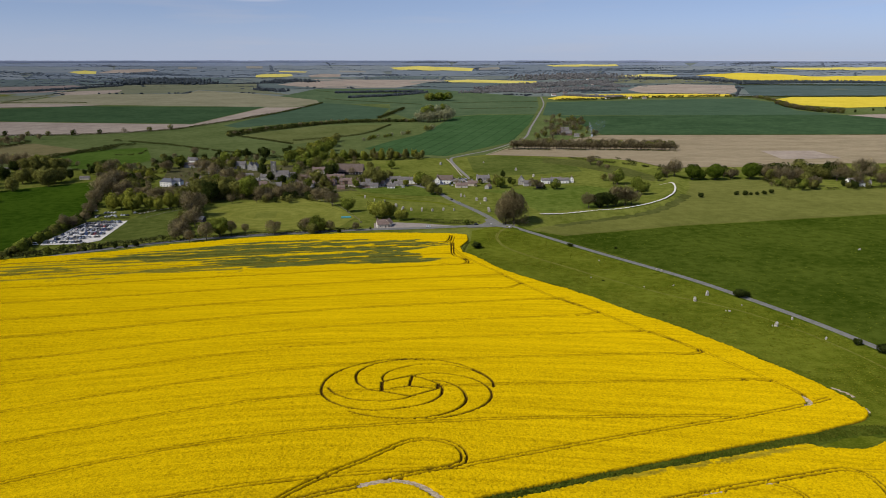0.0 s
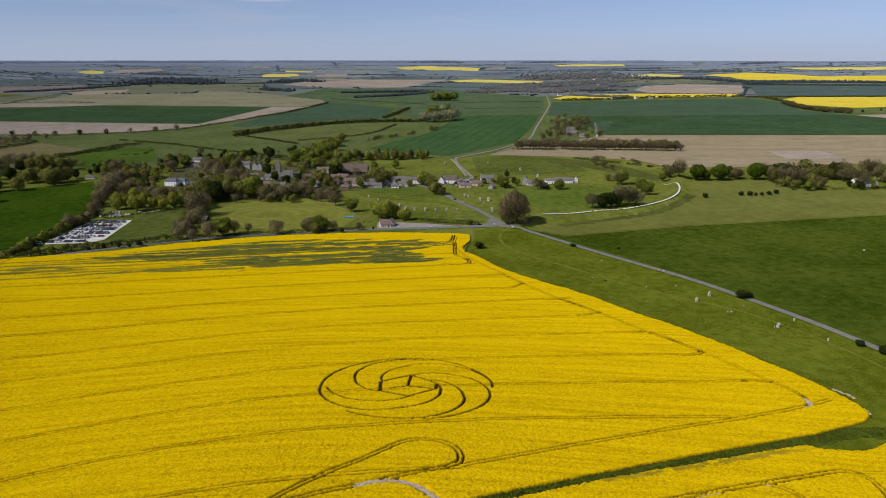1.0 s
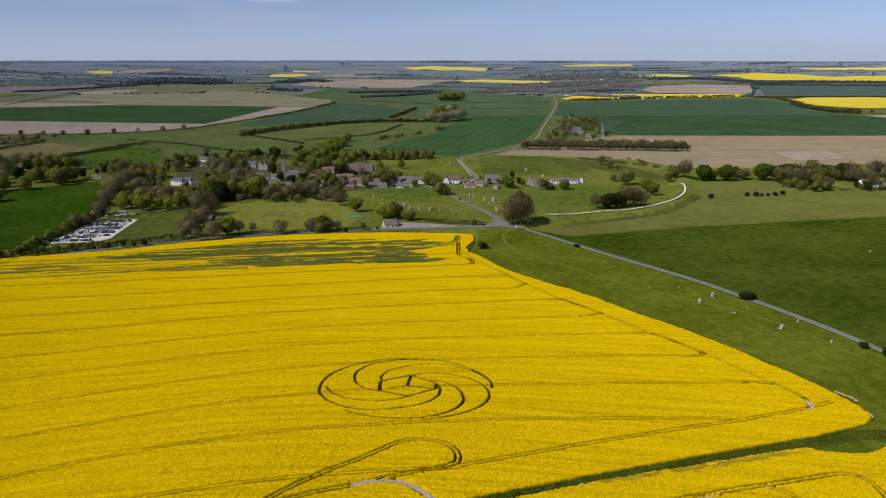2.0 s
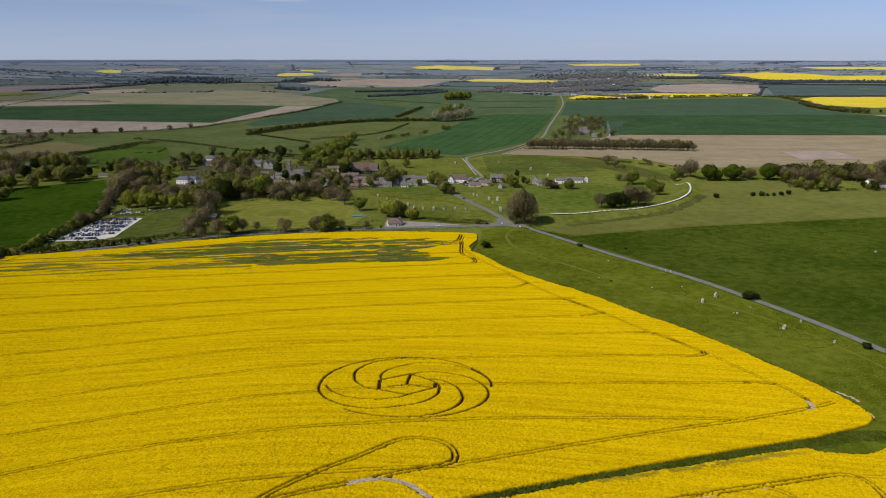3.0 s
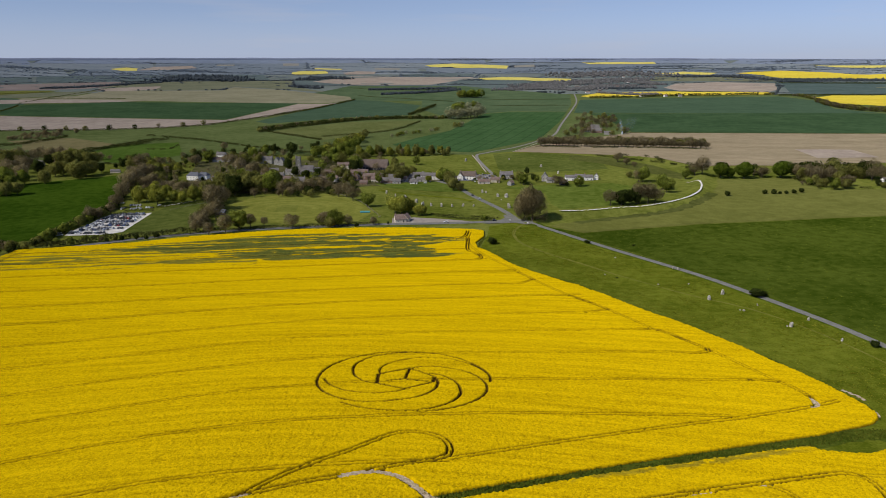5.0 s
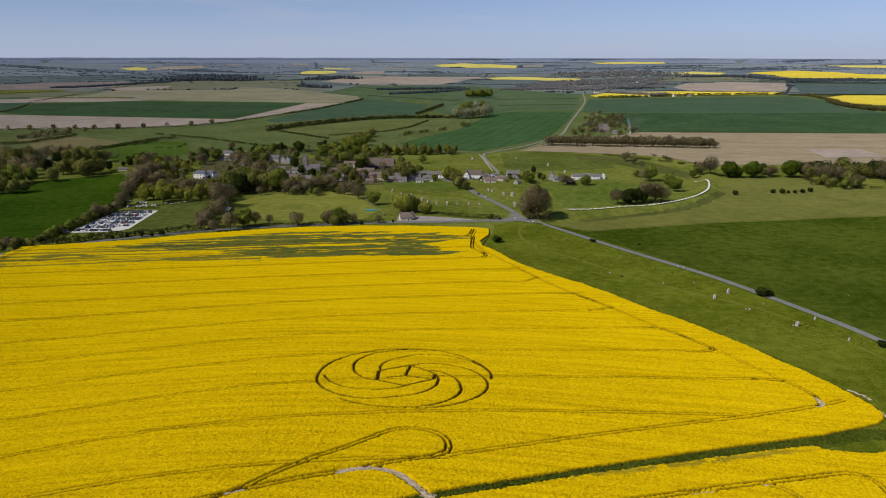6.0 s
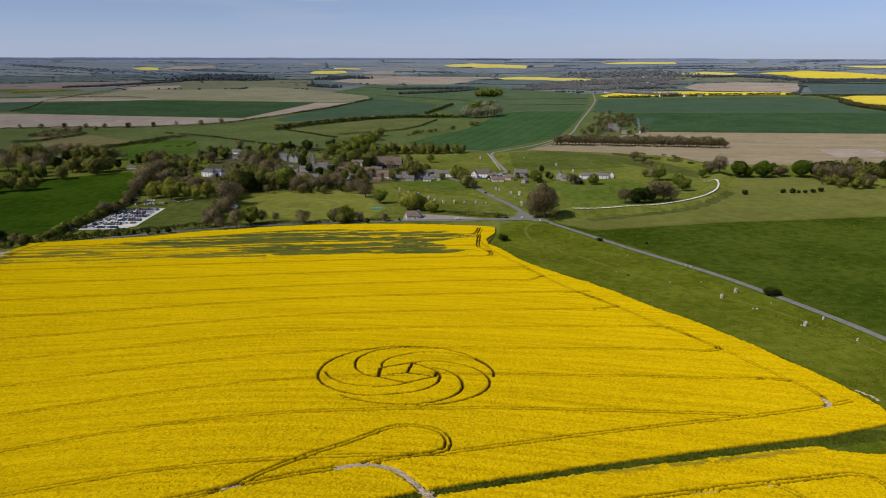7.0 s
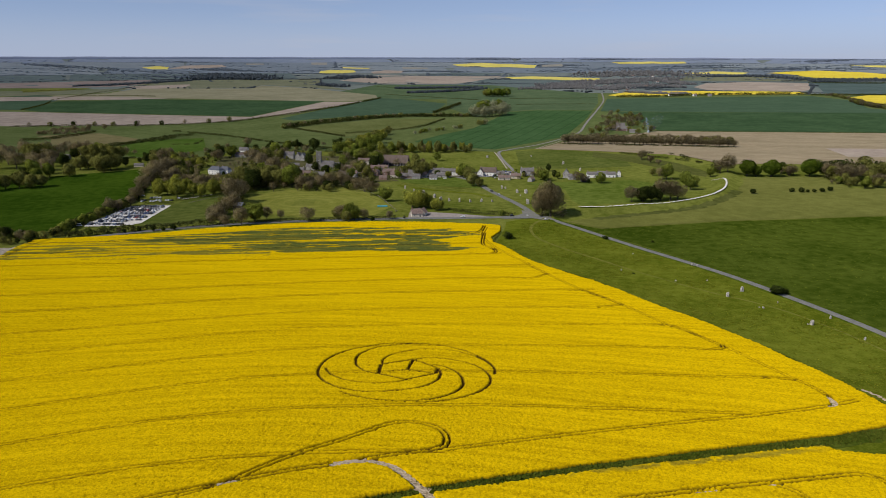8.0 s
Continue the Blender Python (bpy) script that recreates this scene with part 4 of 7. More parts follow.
second_lines = [([(63.1, 209.8), (82.1, 218.9), (92.0, 223.2), (102.2, 228.0), (112.6, 232.3), (123.3, 236.8), (134.4, 241.6), (144, 245.6), (151, 247.2), (156.1, 246.6), (158.8, 242.3), (159.4, 235.7), (158, 228)], 0.4, 1.0), ([(115.6, 232.8), (121, 231.1), (124.4, 227.7), (125.6, 224), (125, 219)], 0.34, 0.7), ([(151, 247.2), (171, 249)], 0.3, 0.45)]
rape_crop("rapeseed_crop", "yellow flowering oilseed rape beyond a green baulk", SECOND_FIELD, np.arange(-64, 258, 0.62), spaced((120, 290, 0.5)), second_lines, (),
          [([(1.3, 204.0), (4.3, 200.3), (7.5, 194), (11.3, 183)], 1.7), ([(88, 220.6), (92.5, 222.6), (96.5, 224.4)], 0.9), ([(114.1, 231.6), (116.5, 232.9), (118.9, 233.6)], 0.8)], baulk_edge)
ribbon("chalk_track", "pale chalky track entering the rape field", "track", ENTRANCE, 4.0, TRACK_CHALK, lift=0.34, step=0.4, ragged=1.0, rag=0.9)
ribbon("bare_soil", "narrow pale ruts where wheels leave the track", "soil", [(-46, 204.6), (-38.3, 208.3), (-31.8, 211.2), (-25.3, 214)], 1.5, TRACK_CHALK, lift=0.2, step=0.3, ragged=1.6, rag=0.9)
ribbon("bare_soil", "pale chalky soil where wheels turned", "soil", [(166.5, 314.5), (167.5, 309.5), (166.5, 305.5), (163, 304)], 2.8, TRACK_CHALK, lift=0.1, step=0.3, ragged=1.4, rag=0.6)
ribbon("bare_soil", "pale chalky soil spilled at the field corner", "soil", [(186, 325.5), (189.3, 321.7), (190.8, 319.3), (191.9, 315.6)], 1.5, TRACK_CHALK, lift=0.34, step=0.3, ragged=2.2, rag=0.8)
ribbon("bare_soil", "pale chalky soil spilled at the field corner", "soil", [(189.6, 299.5), (190.6, 302), (191.2, 304.5)], 0.9, TRACK_CHALK, lift=0.34, step=0.3, ragged=2.2, rag=0.8)
for line in ([(88, 220.6), (92.5, 222.6), (96.5, 224.4)], [(114.1, 231.6), (116.5, 232.9), (118.9, 233.6)], [(126, 286.9), (128, 287.8), (130, 288.6)], [(133, 362.6), (135, 363.6), (136.5, 364.6)], [(-59.3, 198.2), (-56.5, 199.4), (-54, 200.6)]):
    ribbon("bare_soil", "pale chalky soil in a wheel track", "soil", line, 1.6, TRACK_CHALK, lift=0.16, step=0.3, ragged=1.6, rag=0.6)
ribbon("green_baulk", "dark green rough grass baulk between rape fields", "grass", [(214, 288), (188, 283), (170, 281), (140, 267), (85.9, 241.1), (41.0, 219.8), (14.6, 207.8), (-21, 193), (-71, 159)], 9.5, VERGE, lift=0.25, step=1.5, ragged=0.4)


# ---- trees ----
def leaf_material(name, dark, light, through=0.42):
    """Leaves or fine twigs that let part of the light through."""
    mt = material(name, dark, light, 0.25, 1.2, rough=0.8, bump=0.0, per_object=0.18, per_island=0.22, velvet=0.4)
    nt = mt.node_tree
    bsdf, out = nt.nodes["Principled BSDF"], nt.nodes["Material Output"]
    thin, both = nt.nodes.new("ShaderNodeBsdfTranslucent"), nt.nodes.new("ShaderNodeMixShader")
    nt.links.new(bsdf.inputs["Base Color"].links[0].from_socket, thin.inputs["Color"])
    both.inputs["Fac"].default_value = through
    nt.links.new(bsdf.outputs[0], both.inputs[1])
    nt.links.new(thin.outputs[0], both.inputs[2])
    nt.links.new(both.outputs[0], out.inputs["Surface"])
    return mt


BARK = material("bark", (0.075, 0.060, 0.045), (0.130, 0.110, 0.085), 0.8, 5.0, bump=0.5)
LEAVES = {
    "fresh": leaf_material("fresh_leaves", (0.089, 0.117, 0.014), (0.338, 0.380, 0.063)),
    "pale": leaf_material("pale_young_leaves", (0.161, 0.172, 0.021), (0.434, 0.434, 0.072)),
    "dark": leaf_material("dark_leaves", (0.024, 0.036, 0.007), (0.082, 0.102, 0.023)),
    "dome": leaf_material("bright_beech_leaves", (0.054, 0.085, 0.007), (0.149, 0.204, 0.022)),
    "olive": leaf_material("budding_leaves", (0.106, 0.106, 0.024), (0.318, 0.312, 0.078)),
    "bare": leaf_material("bare_twigs", (0.152, 0.120, 0.059), (0.397, 0.328, 0.172)),
    "great": leaf_material("great_tree_twigs", (0.176, 0.141, 0.067), (0.418, 0.343, 0.176)),
    "willow": leaf_material("grey_green_willow_leaves", (0.235, 0.235, 0.120), (0.540, 0.530, 0.290)),
}
KINDS = {
    "fresh": ("broad tree with fresh spring-green leaves", 2600, 0.34, 0.50, 0.07),
    "pale": ("round tree with pale yellow-green young leaves", 2600, 0.34, 0.50, 0.04),
    "dark": ("dense dark green evergreen tree", 2600, 0.34, 0.44, 0.02),
    "dome": ("domed beech tree in bright full leaf", 3600, 0.32, 0.50, 0.02),
    "olive": ("budding tree with thin olive foliage", 2300, 0.34, 0.50, 0.03),
    "bare": ("leafless tree with fine brown twigs", 1800, 0.44, 0.50, 0.13),
    "great": ("great leafless tree with dense fine twigs", 7500, 0.30, 0.46, 0.0),
    "willow": ("pale grey-green willow tree", 2200, 0.36, 0.52, 0.05),
}
TWIGGY = ("bare", "great")


def tube(verts, faces, path, radii, sides=5):
    base = len(verts)
    for p, r in zip(path, radii):
        for k in range(sides):
            a = 2 * math.pi * k / sides
            verts.append((p[0] + r * math.cos(a), p[1] + r * math.sin(a), p[2]))
    for i in range(len(path) - 1):
        for k in range(sides):
            a, b = base + i * sides + k, base + i * sides + (k + 1) % sides
            faces.append((a, b, b + sides, a + sides))


NORMALS = {}


def leafy_normals(me, out):
    """Let sprays shade as the rounded clump that they belong to."""
    out = out / np.linalg.norm(out, axis=1)[:, None]
    NORMALS[me.name] = out
    me.normals_split_custom_set_from_vertices(out.tolist())


def make_tree(kind, seed):
    """A tree ten metres high: tapered trunk, limbs, and a crown of many small sprays on an uneven, lobed dome."""
    label, count, leaf, spread, bottom = KINDS[kind]
    r = np.random.RandomState(seed)
    root = thing("tree", label, "tree")
    verts, faces = [], []
    lean = r.uniform(-0.3, 0.3, 2)
    trunk = [np.array([lean[0] * t * t, lean[1] * t * t, 6.5 * t - 0.3]) for t in (0, 0.08, 0.35, 0.7, 1)]
    tube(verts, faces, trunk, (0.38, 0.26, 0.2, 0.13, 0.05), 6)
    limbs = 16 if kind == "great" else 10 if kind == "bare" else 6
    for k in range(limbs):
        a, up = 2 * math.pi * (k + r.uniform(-0.3, 0.3)) / limbs, r.uniform(0.05, 0.85)
        start = trunk[2] + (trunk[4] - trunk[2]) * up * 0.7
        wide = 10 * spread * r.uniform(0.5, 0.75) * (1.05 - 0.5 * up)
        end = start + np.array([wide * math.cos(a), wide * math.sin(a), r.uniform(1.2, 3.2) * (0.6 + up * 0.6)])
        mid = (start + end) / 2 + (0, 0, r.uniform(0.0, 0.6))
        tube(verts, faces, [start, mid, end], (0.12, 0.08, 0.03), 4)
    part_data("trunk", mesh_data("trunk", verts, faces, BARK), root)
    low = 10 * bottom
    heart = np.array([lean[0] * 0.5, lean[1] * 0.5, low + (10 - low) * 0.46])
    axes = np.array([10 * spread, 10 * spread * r.uniform(0.85, 1.0), (10 - low) * 0.54])
    way = r.normal(size=(count, 3)) + (0, 0, 0.25)
    way /= np.linalg.norm(way, axis=1)[:, None]
    lobe = r.normal(size=(64, 3)) + (0, 0, 0.3)
    lobe /= np.linalg.norm(lobe, axis=1)[:, None]
    sharp = np.r_[np.full(14, 8.0), np.full(50, 40.0)]
    swell = np.r_[r.uniform(-0.40, 0.36, 14), r.uniform(-0.22, 0.24, 50)] * (0.6 if kind == "dome" else 0.85 if kind == "pale" else 0.95 if kind == "great" else 1.0)
    near = np.clip(way @ lobe.T, 0, 1) ** sharp * swell
    reach = np.clip(0.84 + near.sum(1), 0.4, 1.25)
    lower = np.clip(-way[:, 2], 0, 1)
    reach *= 1 - (0.08 if kind == "great" else 0.25) * lower
    deep = 1 - (0.62 if kind in TWIGGY else 0.42) * r.rand(count) ** 1.6
    c = heart + way * axes * (reach * deep)[:, None]
    if kind == "great":
        c[:, :2] *= (1 / np.sqrt(1 - 0.75 * lower ** 2))[:, None]
    c[:, 2] = np.clip(c[:, 2], low * 0.8 + 0.25, 10.2)
    out = way / axes * axes.mean() + ((near[:, :, None] * np.minimum(sharp, 16)[None, :, None] * 0.45) * (way[:, None, :] - lobe[None])).sum(1)
    out = out / np.linalg.norm(out, axis=1)[:, None] + 0.28 * r.normal(size=(count, 3)) + (0, 0, 0.10)
    n = way + r.normal(size=(count, 3)) * 0.6
    u = np.cross(n, r.normal(size=(count, 3)))
    if kind in TWIGGY:
        u = way + (0, 0, 0.5) + 0.5 * r.normal(size=(count, 3))
        n = np.cross(u, r.normal(size=(count, 3)))
    n /= np.linalg.norm(n, axis=1)[:, None]
    u /= np.linalg.norm(u, axis=1)[:, None]
    v = np.cross(n, u)
    size = leaf * r.uniform(0.6, 1.15, count)[:, None]
    su, sv = (size * 1.4, size * 0.20) if kind in TWIGGY else (size, size * 0.78)
    bend = n * size * (0.05 if kind in TWIGGY else 0.2)
    quad = np.stack([c - su * u - bend, c - sv * v + 0.3 * su * u, c + su * u - bend, c + sv * v - 0.2 * su * u], 1).reshape(-1, 3)
    me = grid_data("crown", quad, np.arange(count * 4).reshape(-1, 4), [LEAVES[kind]], smooth=True)
    leafy_normals(me, np.repeat(out, 4, axis=0))
    part_data("crown", me, root)
    return root


VARIANTS = {kind: [make_tree(kind, 40 + 7 * n + 3 * k) for k in range(1 if kind == "great" else 3)] for n, kind in enumerate(KINDS)}
fresh_use = {}


def plant(kind, x, y, height, group="village trees", wide=1.0):
    if height < 0.5:
        return
    k = random.randrange(len(VARIANTS[kind]))
    proto = VARIANTS[kind][k]
    s = height / 10
    m = pose(x, y, gz(x, y) - 0.05 * s, 0, 0, rnd(0, 360)) @ Matrix.Diagonal((s * wide * rnd(0.9, 1.12), s * wide * rnd(0.9, 1.12), s, 1))
    if (kind, k) not in fresh_use:
        fresh_use[kind, k] = True
        proto.matrix_basis = m
        tagged(proto, group=group)
        return proto
    ob = proto.copy()
    scene.collection.objects.link(ob)
    for child in proto.children:
        c = child.copy()
        scene.collection.objects.link(c)
        c.parent = ob
    ob.matrix_basis = m
    return tagged(ob, group=group)


def plant_all(kind, places, group="village trees", wide=1.0):
    for x, y, h in places:
        plant(kind, x, y, h, group, wide)


def joined_trees(spots, kinds, label):
    """Far or crowded trees in one mesh of trunks and crowns: spots of x, y, height."""
    vs, fs, ix, ns, n = [], [], [], [], 0
    names = sorted(set(kinds))
    mats = [BARK, *[LEAVES[k] for k in names]]
    for px, py, height in spots:
        kind = random.choice(kinds)
        s, turn = height / 10, rnd(0, 6.28)
        c, d = math.cos(turn) * s * 1.12, math.sin(turn) * s * 1.12
        for child in random.choice(VARIANTS[kind]).children:
            me = child.data
            co = np.empty(len(me.vertices) * 3, np.float32)
            me.vertices.foreach_get("co", co)
            co = co.reshape(-1, 3)
            q = np.empty(len(me.polygons) * 4, np.int32)
            me.loops.foreach_get("vertex_index", q)
            q = q.reshape(-1, 4)
            if len(q) > 500:
                thin = 9 if height < 7 else 6 if height < 13 or py > 1000 else 4
                q = q[::thin]
                turned = NORMALS[me.name][q].reshape(-1, 3)
                mid = co[q].mean(1, keepdims=True)
                co = (mid + (co[q] - mid) * ((0.55 if kind == "willow" else 0.74) * math.sqrt(thin))).reshape(-1, 3)
                q = np.arange(len(co)).reshape(-1, 4)
            else:
                turned = co * (1, 1, 0) + (0, 0, 0.01)
            a, b = math.cos(turn), math.sin(turn)
            ns.append(np.stack([turned[:, 0] * a - turned[:, 1] * b, turned[:, 0] * b + turned[:, 1] * a, turned[:, 2]], 1))
            vs.append(np.stack([co[:, 0] * c - co[:, 1] * d + px, co[:, 0] * d + co[:, 1] * c + py, co[:, 2] * s + gz(px, py)], 1))
            fs.append(q + n)
            ix.append(np.full(len(q), 0 if child.name.startswith("trunk") else 1 + names.index(kind)))
            n += len(co)
    me = grid_data("tree_belt", np.concatenate(vs), np.concatenate(fs), mats, np.concatenate(ix), smooth=True)
    leafy_normals(me, np.concatenate(ns))
    return tagged(new("tree_belt", me), label, "trees", kind="stuff")


def belt(kinds, line, gap, height, label, width=6.0):
    """A far row of trees along a line."""
    joined_trees([(x + rnd(-width, width), y + rnd(-width, width), height * rnd(0.75, 1.15)) for x, y in curve(line, gap)], kinds, label)


def scatter(kinds, outline, count, low, high, label="crowded trees and shrubs among the village gardens"):
    """Trees spread over an outline."""
    xs, ys = [p[0] for p in outline], [p[1] for p in outline]
    spots = []
    while len(spots) < count:
        x, y = rnd(min(xs), max(xs)), rnd(min(ys), max(ys))
        if inside(np.array(x), np.array(y), outline):
            spots.append((x, y, rnd(low, high)))
    joined_trees(spots, kinds, label)


# west of the village
plant_all("olive", [(-513, 867, 20.2), (-532, 923, 21.4), (-526, 932, 23.1), (-505, 919, 24.2), (-488, 902, 24.5), (-491, 923, 22.9), (-489, 936, 21.7), (-558, 1028, 25.4), (-462, 987, 16.8), (-578, 1017, 22.0), (-565, 1017, 25.1), (-544, 1028, 22.2), (-538, 1038, 19.2)], "trees by the western pasture")
plant_all("dark", [(-564, 941, 21.8), (-489, 959, 14.8), (-477, 997, 13.9), (-447, 1049, 9.7), (-488, 997, 7.7), (-415, 987, 7.6), (-594, 1017, 18.8)], "trees by the western pasture")
plant_all("bare", [(-586, 1049, 21.0), (-610, 1049, 24.3), (-630, 1049, 24.3), (-613, 1077, 21.6), (-449, 987, 22.9), (-468, 1049, 16.2), (-810, 1375, 12.6), (-791, 1393, 14.9), (-769, 1412, 12.9), (-553, 886, 23.4), (-579, 907, 28.1), (-611, 997, 26.2), (-658, 1049, 24.3)], "trees by the western pasture")
plant_all("fresh", [(-577, 1049, 22.6), (-637, 1095, 16.8), (-534, 859, 20.0), (-547, 848, 23.7)], "trees by the western pasture")
plant_all("olive", [(-533, 776, 19.0), (-522, 784, 21.7), (-510, 786, 19.1), (-502, 794, 16.7), (-539, 761, 22.4), (-629, 972, 31.3), (-616, 984, 30.1)], "trees by the western pasture")
plant_all("bare", [(-644, 918, 29.8), (-656, 958, 31.0), (-618, 920, 26.8), (-677, 1025, 28.1), (-649, 1016, 24.5), (-570, 794, 28.5), (-586, 949, 26.0)], "trees by the western pasture")
plant_all("dark", [(-548, 812, 14.5), (-553, 844, 16.4), (-388, 569, 9.4), (-372, 567, 6.5), (-359, 560, 5.5), (-392, 555, 12.0), (-348, 559, 4.6)], "trees by the western pasture")
plant_all("fresh", [(-535, 838, 16.3), (-392, 546, 13.6), (-373, 559, 5.5)], "trees by the western pasture")
# round the car park
plant_all("fresh", [(-342, 579, 12.0), (-346, 613, 11.6), (-343, 621, 9.8), (-312, 584, 7.4), (-319, 575, 8.2), (-331, 575, 6.4), (-388, 905, 21.0)], "trees round the car park")
plant_all("olive", [(-351, 651, 10.3), (-346, 683, 9.7), (-290, 591, 5.6), (-346, 576, 9.1), (-284, 604, 4.8), (-274, 774, 12.1)], "trees round the car park")
plant_all("bare", [(-351, 666, 15.7), (-346, 673, 12.7), (-299, 586, 5.6), (-354, 724, 17.0), (-369, 770, 21.6), (-384, 816, 25.4), (-388, 840, 27.4), (-390, 858, 28.0), (-398, 885, 23.4), (-393, 897, 23.7), (-367, 843, 19.7), (-319, 820, 12.8), (-323, 814, 15.2), (-367, 873, 10.8), (-347, 698, 12.0), (-369, 829, 18.1), (-348, 850, 9.2)], "trees round the car park")
plant_all("dark", [(-273, 594, 5.6), (-258, 600, 6.2), (-265, 596, 4.2), (-295, 587, 4.2), (-333, 570, 4.1), (-285, 593, 4.7)], "trees round the car park")
plant_all("pale", [(-345, 755, 17.7), (-338, 760, 19.0), (-320, 745, 19.8), (-323, 766, 17.9), (-306, 754, 16.5), (-297, 753, 14.1), (-289, 765, 16.1), (-282, 771, 14.4), (-342, 788, 17.2), (-327, 788, 16.0)], "trees round the car park")
# beside the cricket ground
plant_all("bare", [(-249, 716, 29.2), (-233, 675, 20.2), (-229, 631, 17.9), (-232, 621, 12.7), (-218, 614, 12.6), (-205, 620, 18.6), (-190, 643, 14.2), (-179, 649, 9.7), (-151, 640, 15.1), (-123, 652, 15.4), (-103, 652, 11.3), (-80, 656, 8.8), (-255, 755, 20.1), (-241, 657, 12.4)], "trees round the cricket ground")
plant_all("dark", [(-94, 647, 4.6), (-67, 660, 3.1)], "trees round the cricket ground")
plant_all("fresh", [(-197, 632, 19.9), (-114, 648, 17.3), (-98, 740, 16.2), (-111, 650, 12.3)], "trees round the cricket ground")
plant_all("olive", [(-118, 645, 12.2), (-128, 655, 12.4)], "trees round the cricket ground")
# in the village
plant_all("olive", [(-268, 802, 27.5), (-246, 812, 22.7), (-232, 818, 22.9), (-159, 915, 19.8), (-265, 844, 21.0), (-250, 862, 21.4), (-227, 869, 20.2), (-89, 930, 20.1)])
plant_all("dark", [(-254, 795, 27.3), (-391, 1048, 19.4), (-280, 1159, 19.6), (-243, 986, 18.3), (-221, 934, 14.5), (-198, 899, 15.3), (-187, 916, 15.6), (-148, 959, 20.7), (-311, 1160, 17.8), (-208, 1280, 13.7), (-343, 1057, 9.8), (-328, 895, 5.6), (-321, 955, 8.9)])
plant_all("fresh", [(-218, 814, 26.6), (-379, 1059, 17.9), (-324, 1097, 20.2), (-316, 1128, 19.1), (-147, 978, 21.1), (-204, 1111, 17.9), (-199, 1136, 20.1), (-195, 1162, 21.4), (-192, 1203, 21.2), (-192, 1248, 19.1), (-198, 1052, 16.2), (-186, 1041, 16.8), (-184, 1074, 16.5), (-183, 1122, 17.2), (-150, 1121, 18.9), (-232, 843, 19.6), (-213, 1087, 15.0), (-105, 880, 11.6), (-27, 894, 19.4), (-269, 870, 21.6)])
plant_all("bare", [(-202, 800, 17.5), (-191, 794, 12.4), (-183, 813, 17.1), (-175, 820, 18.5), (-165, 837, 17.6), (-153, 819, 15.3), (-142, 812, 13.9), (-129, 792, 17.3), (-118, 770, 18.0), (-246, 897, 19.5), (-270, 918, 22.8), (-297, 950, 23.5), (-328, 1014, 20.3), (-348, 1041, 14.4), (-383, 1016, 18.8), (-401, 1191, 16.4), (-173, 895, 15.3), (-170, 937, 15.9)])
plant_all("olive", [(-82, 892, 16.6), (-77, 912, 18.4), (-20, 870, 18.9), (-13, 836, 16.9), (-6, 832, 11.6), (-290, 820, 15.3), (-282, 826, 23.1), (-295, 813, 15.2), (-264, 936, 18.8), (-219, 842, 13.1), (-173, 841, 14.4), (-186, 860, 12.0), (-322, 1046, 17.7), (-301, 1045, 16.1)])
plant_all("pale", [(-121, 1126, 18.0), (-95, 1132, 17.4), (-167, 1122, 18.0), (-73, 1131, 16.4), (-45, 1149, 15.9)], "trees behind the great barn", 0.8)
plant_all("olive", [(-109, 1140, 19.6), (-82, 1131, 20.1), (-58, 1140, 19.0), (-139, 1130, 20.0), (-33, 1152, 15.0), (-152, 1124, 17.0)], "trees behind the great barn", 0.72)
plant_all("pale", [(-139, 1133, 17.4), (-46, 895, 9.7), (-32, 902, 16.8), (-384, 958, 13.3), (-399, 958, 14.8), (-434, 987, 13.7)])
plant_all("olive", [(-180, 1040, 19.2), (-151, 1062, 16.3), (-146, 898, 15.3), (-97, 930, 15.8), (-69, 947, 13.2), (-199, 842, 15.7), (-207, 842, 14.4), (-252, 843, 23.6), (-283, 870, 20.3), (-307, 813, 11.4), (-403, 987, 12.2), (-411, 958, 16.3)])
scatter(("bare", "olive", "olive", "fresh", "dark"), [(-270, 819), (-146, 837), (-156, 898), (-249, 935), (-296, 924)], 14, 8, 15)
scatter(("bare", "olive", "bare", "dark"), [(-388, 996), (-253, 1043), (-278, 1152), (-421, 1132)], 16, 8, 15)
scatter(("bare", "bare", "olive"), [(-390, 823), (-358, 843), (-400, 958), (-437, 1023), (-441, 959)], 20, 12, 20)
scatter(("bare", "olive", "bare", "dark"), [(-274, 784), (-131, 790), (-139, 836), (-295, 834)], 46, 7, 13)
scatter(("bare", "olive", "fresh"), [(-146, 840), (-93, 896), (-101, 976), (-165, 950)], 10, 7, 12)
scatter(("olive", "bare", "fresh", "dark"), [(-152, 874), (-17, 886), (-18, 955), (-165, 950)], 22, 4, 8)
scatter(("olive", "bare", "fresh", "dark"), [(-17, 878), (79, 885), (85, 954), (-3, 945)], 10, 3, 7)
scatter(("bare", "bare", "olive", "dark"), [(409, 945), (578, 893), (634, 983), (556, 1008), (436, 983)], 26, 14, 24, "crowded bare trees of a belt")
scatter(("dark", "olive", "bare"), [(-448, 1049), (-304, 1115), (-200, 1162), (-243, 1298), (-467, 1138)], 16, 6, 12)
scatter(("olive", "fresh", "bare"), [(-215, 980), (-79, 976), (-52, 1058), (-191, 1110)], 14, 9, 16)
scatter(("bare", "olive", "bare"), [(-351, 821), (-317, 824), (-297, 841), (-307, 871), (-347, 868), (-366, 858)], 34, 5, 9, "low bare trees below a white house")
belt(("dark", "olive", "fresh", "dark"), [(-348, 569), (-351, 613), (-352, 664), (-355, 713), (-379, 789)], 3.2, 8.0, "overgrown hedge trees beside the car park", 4.0)
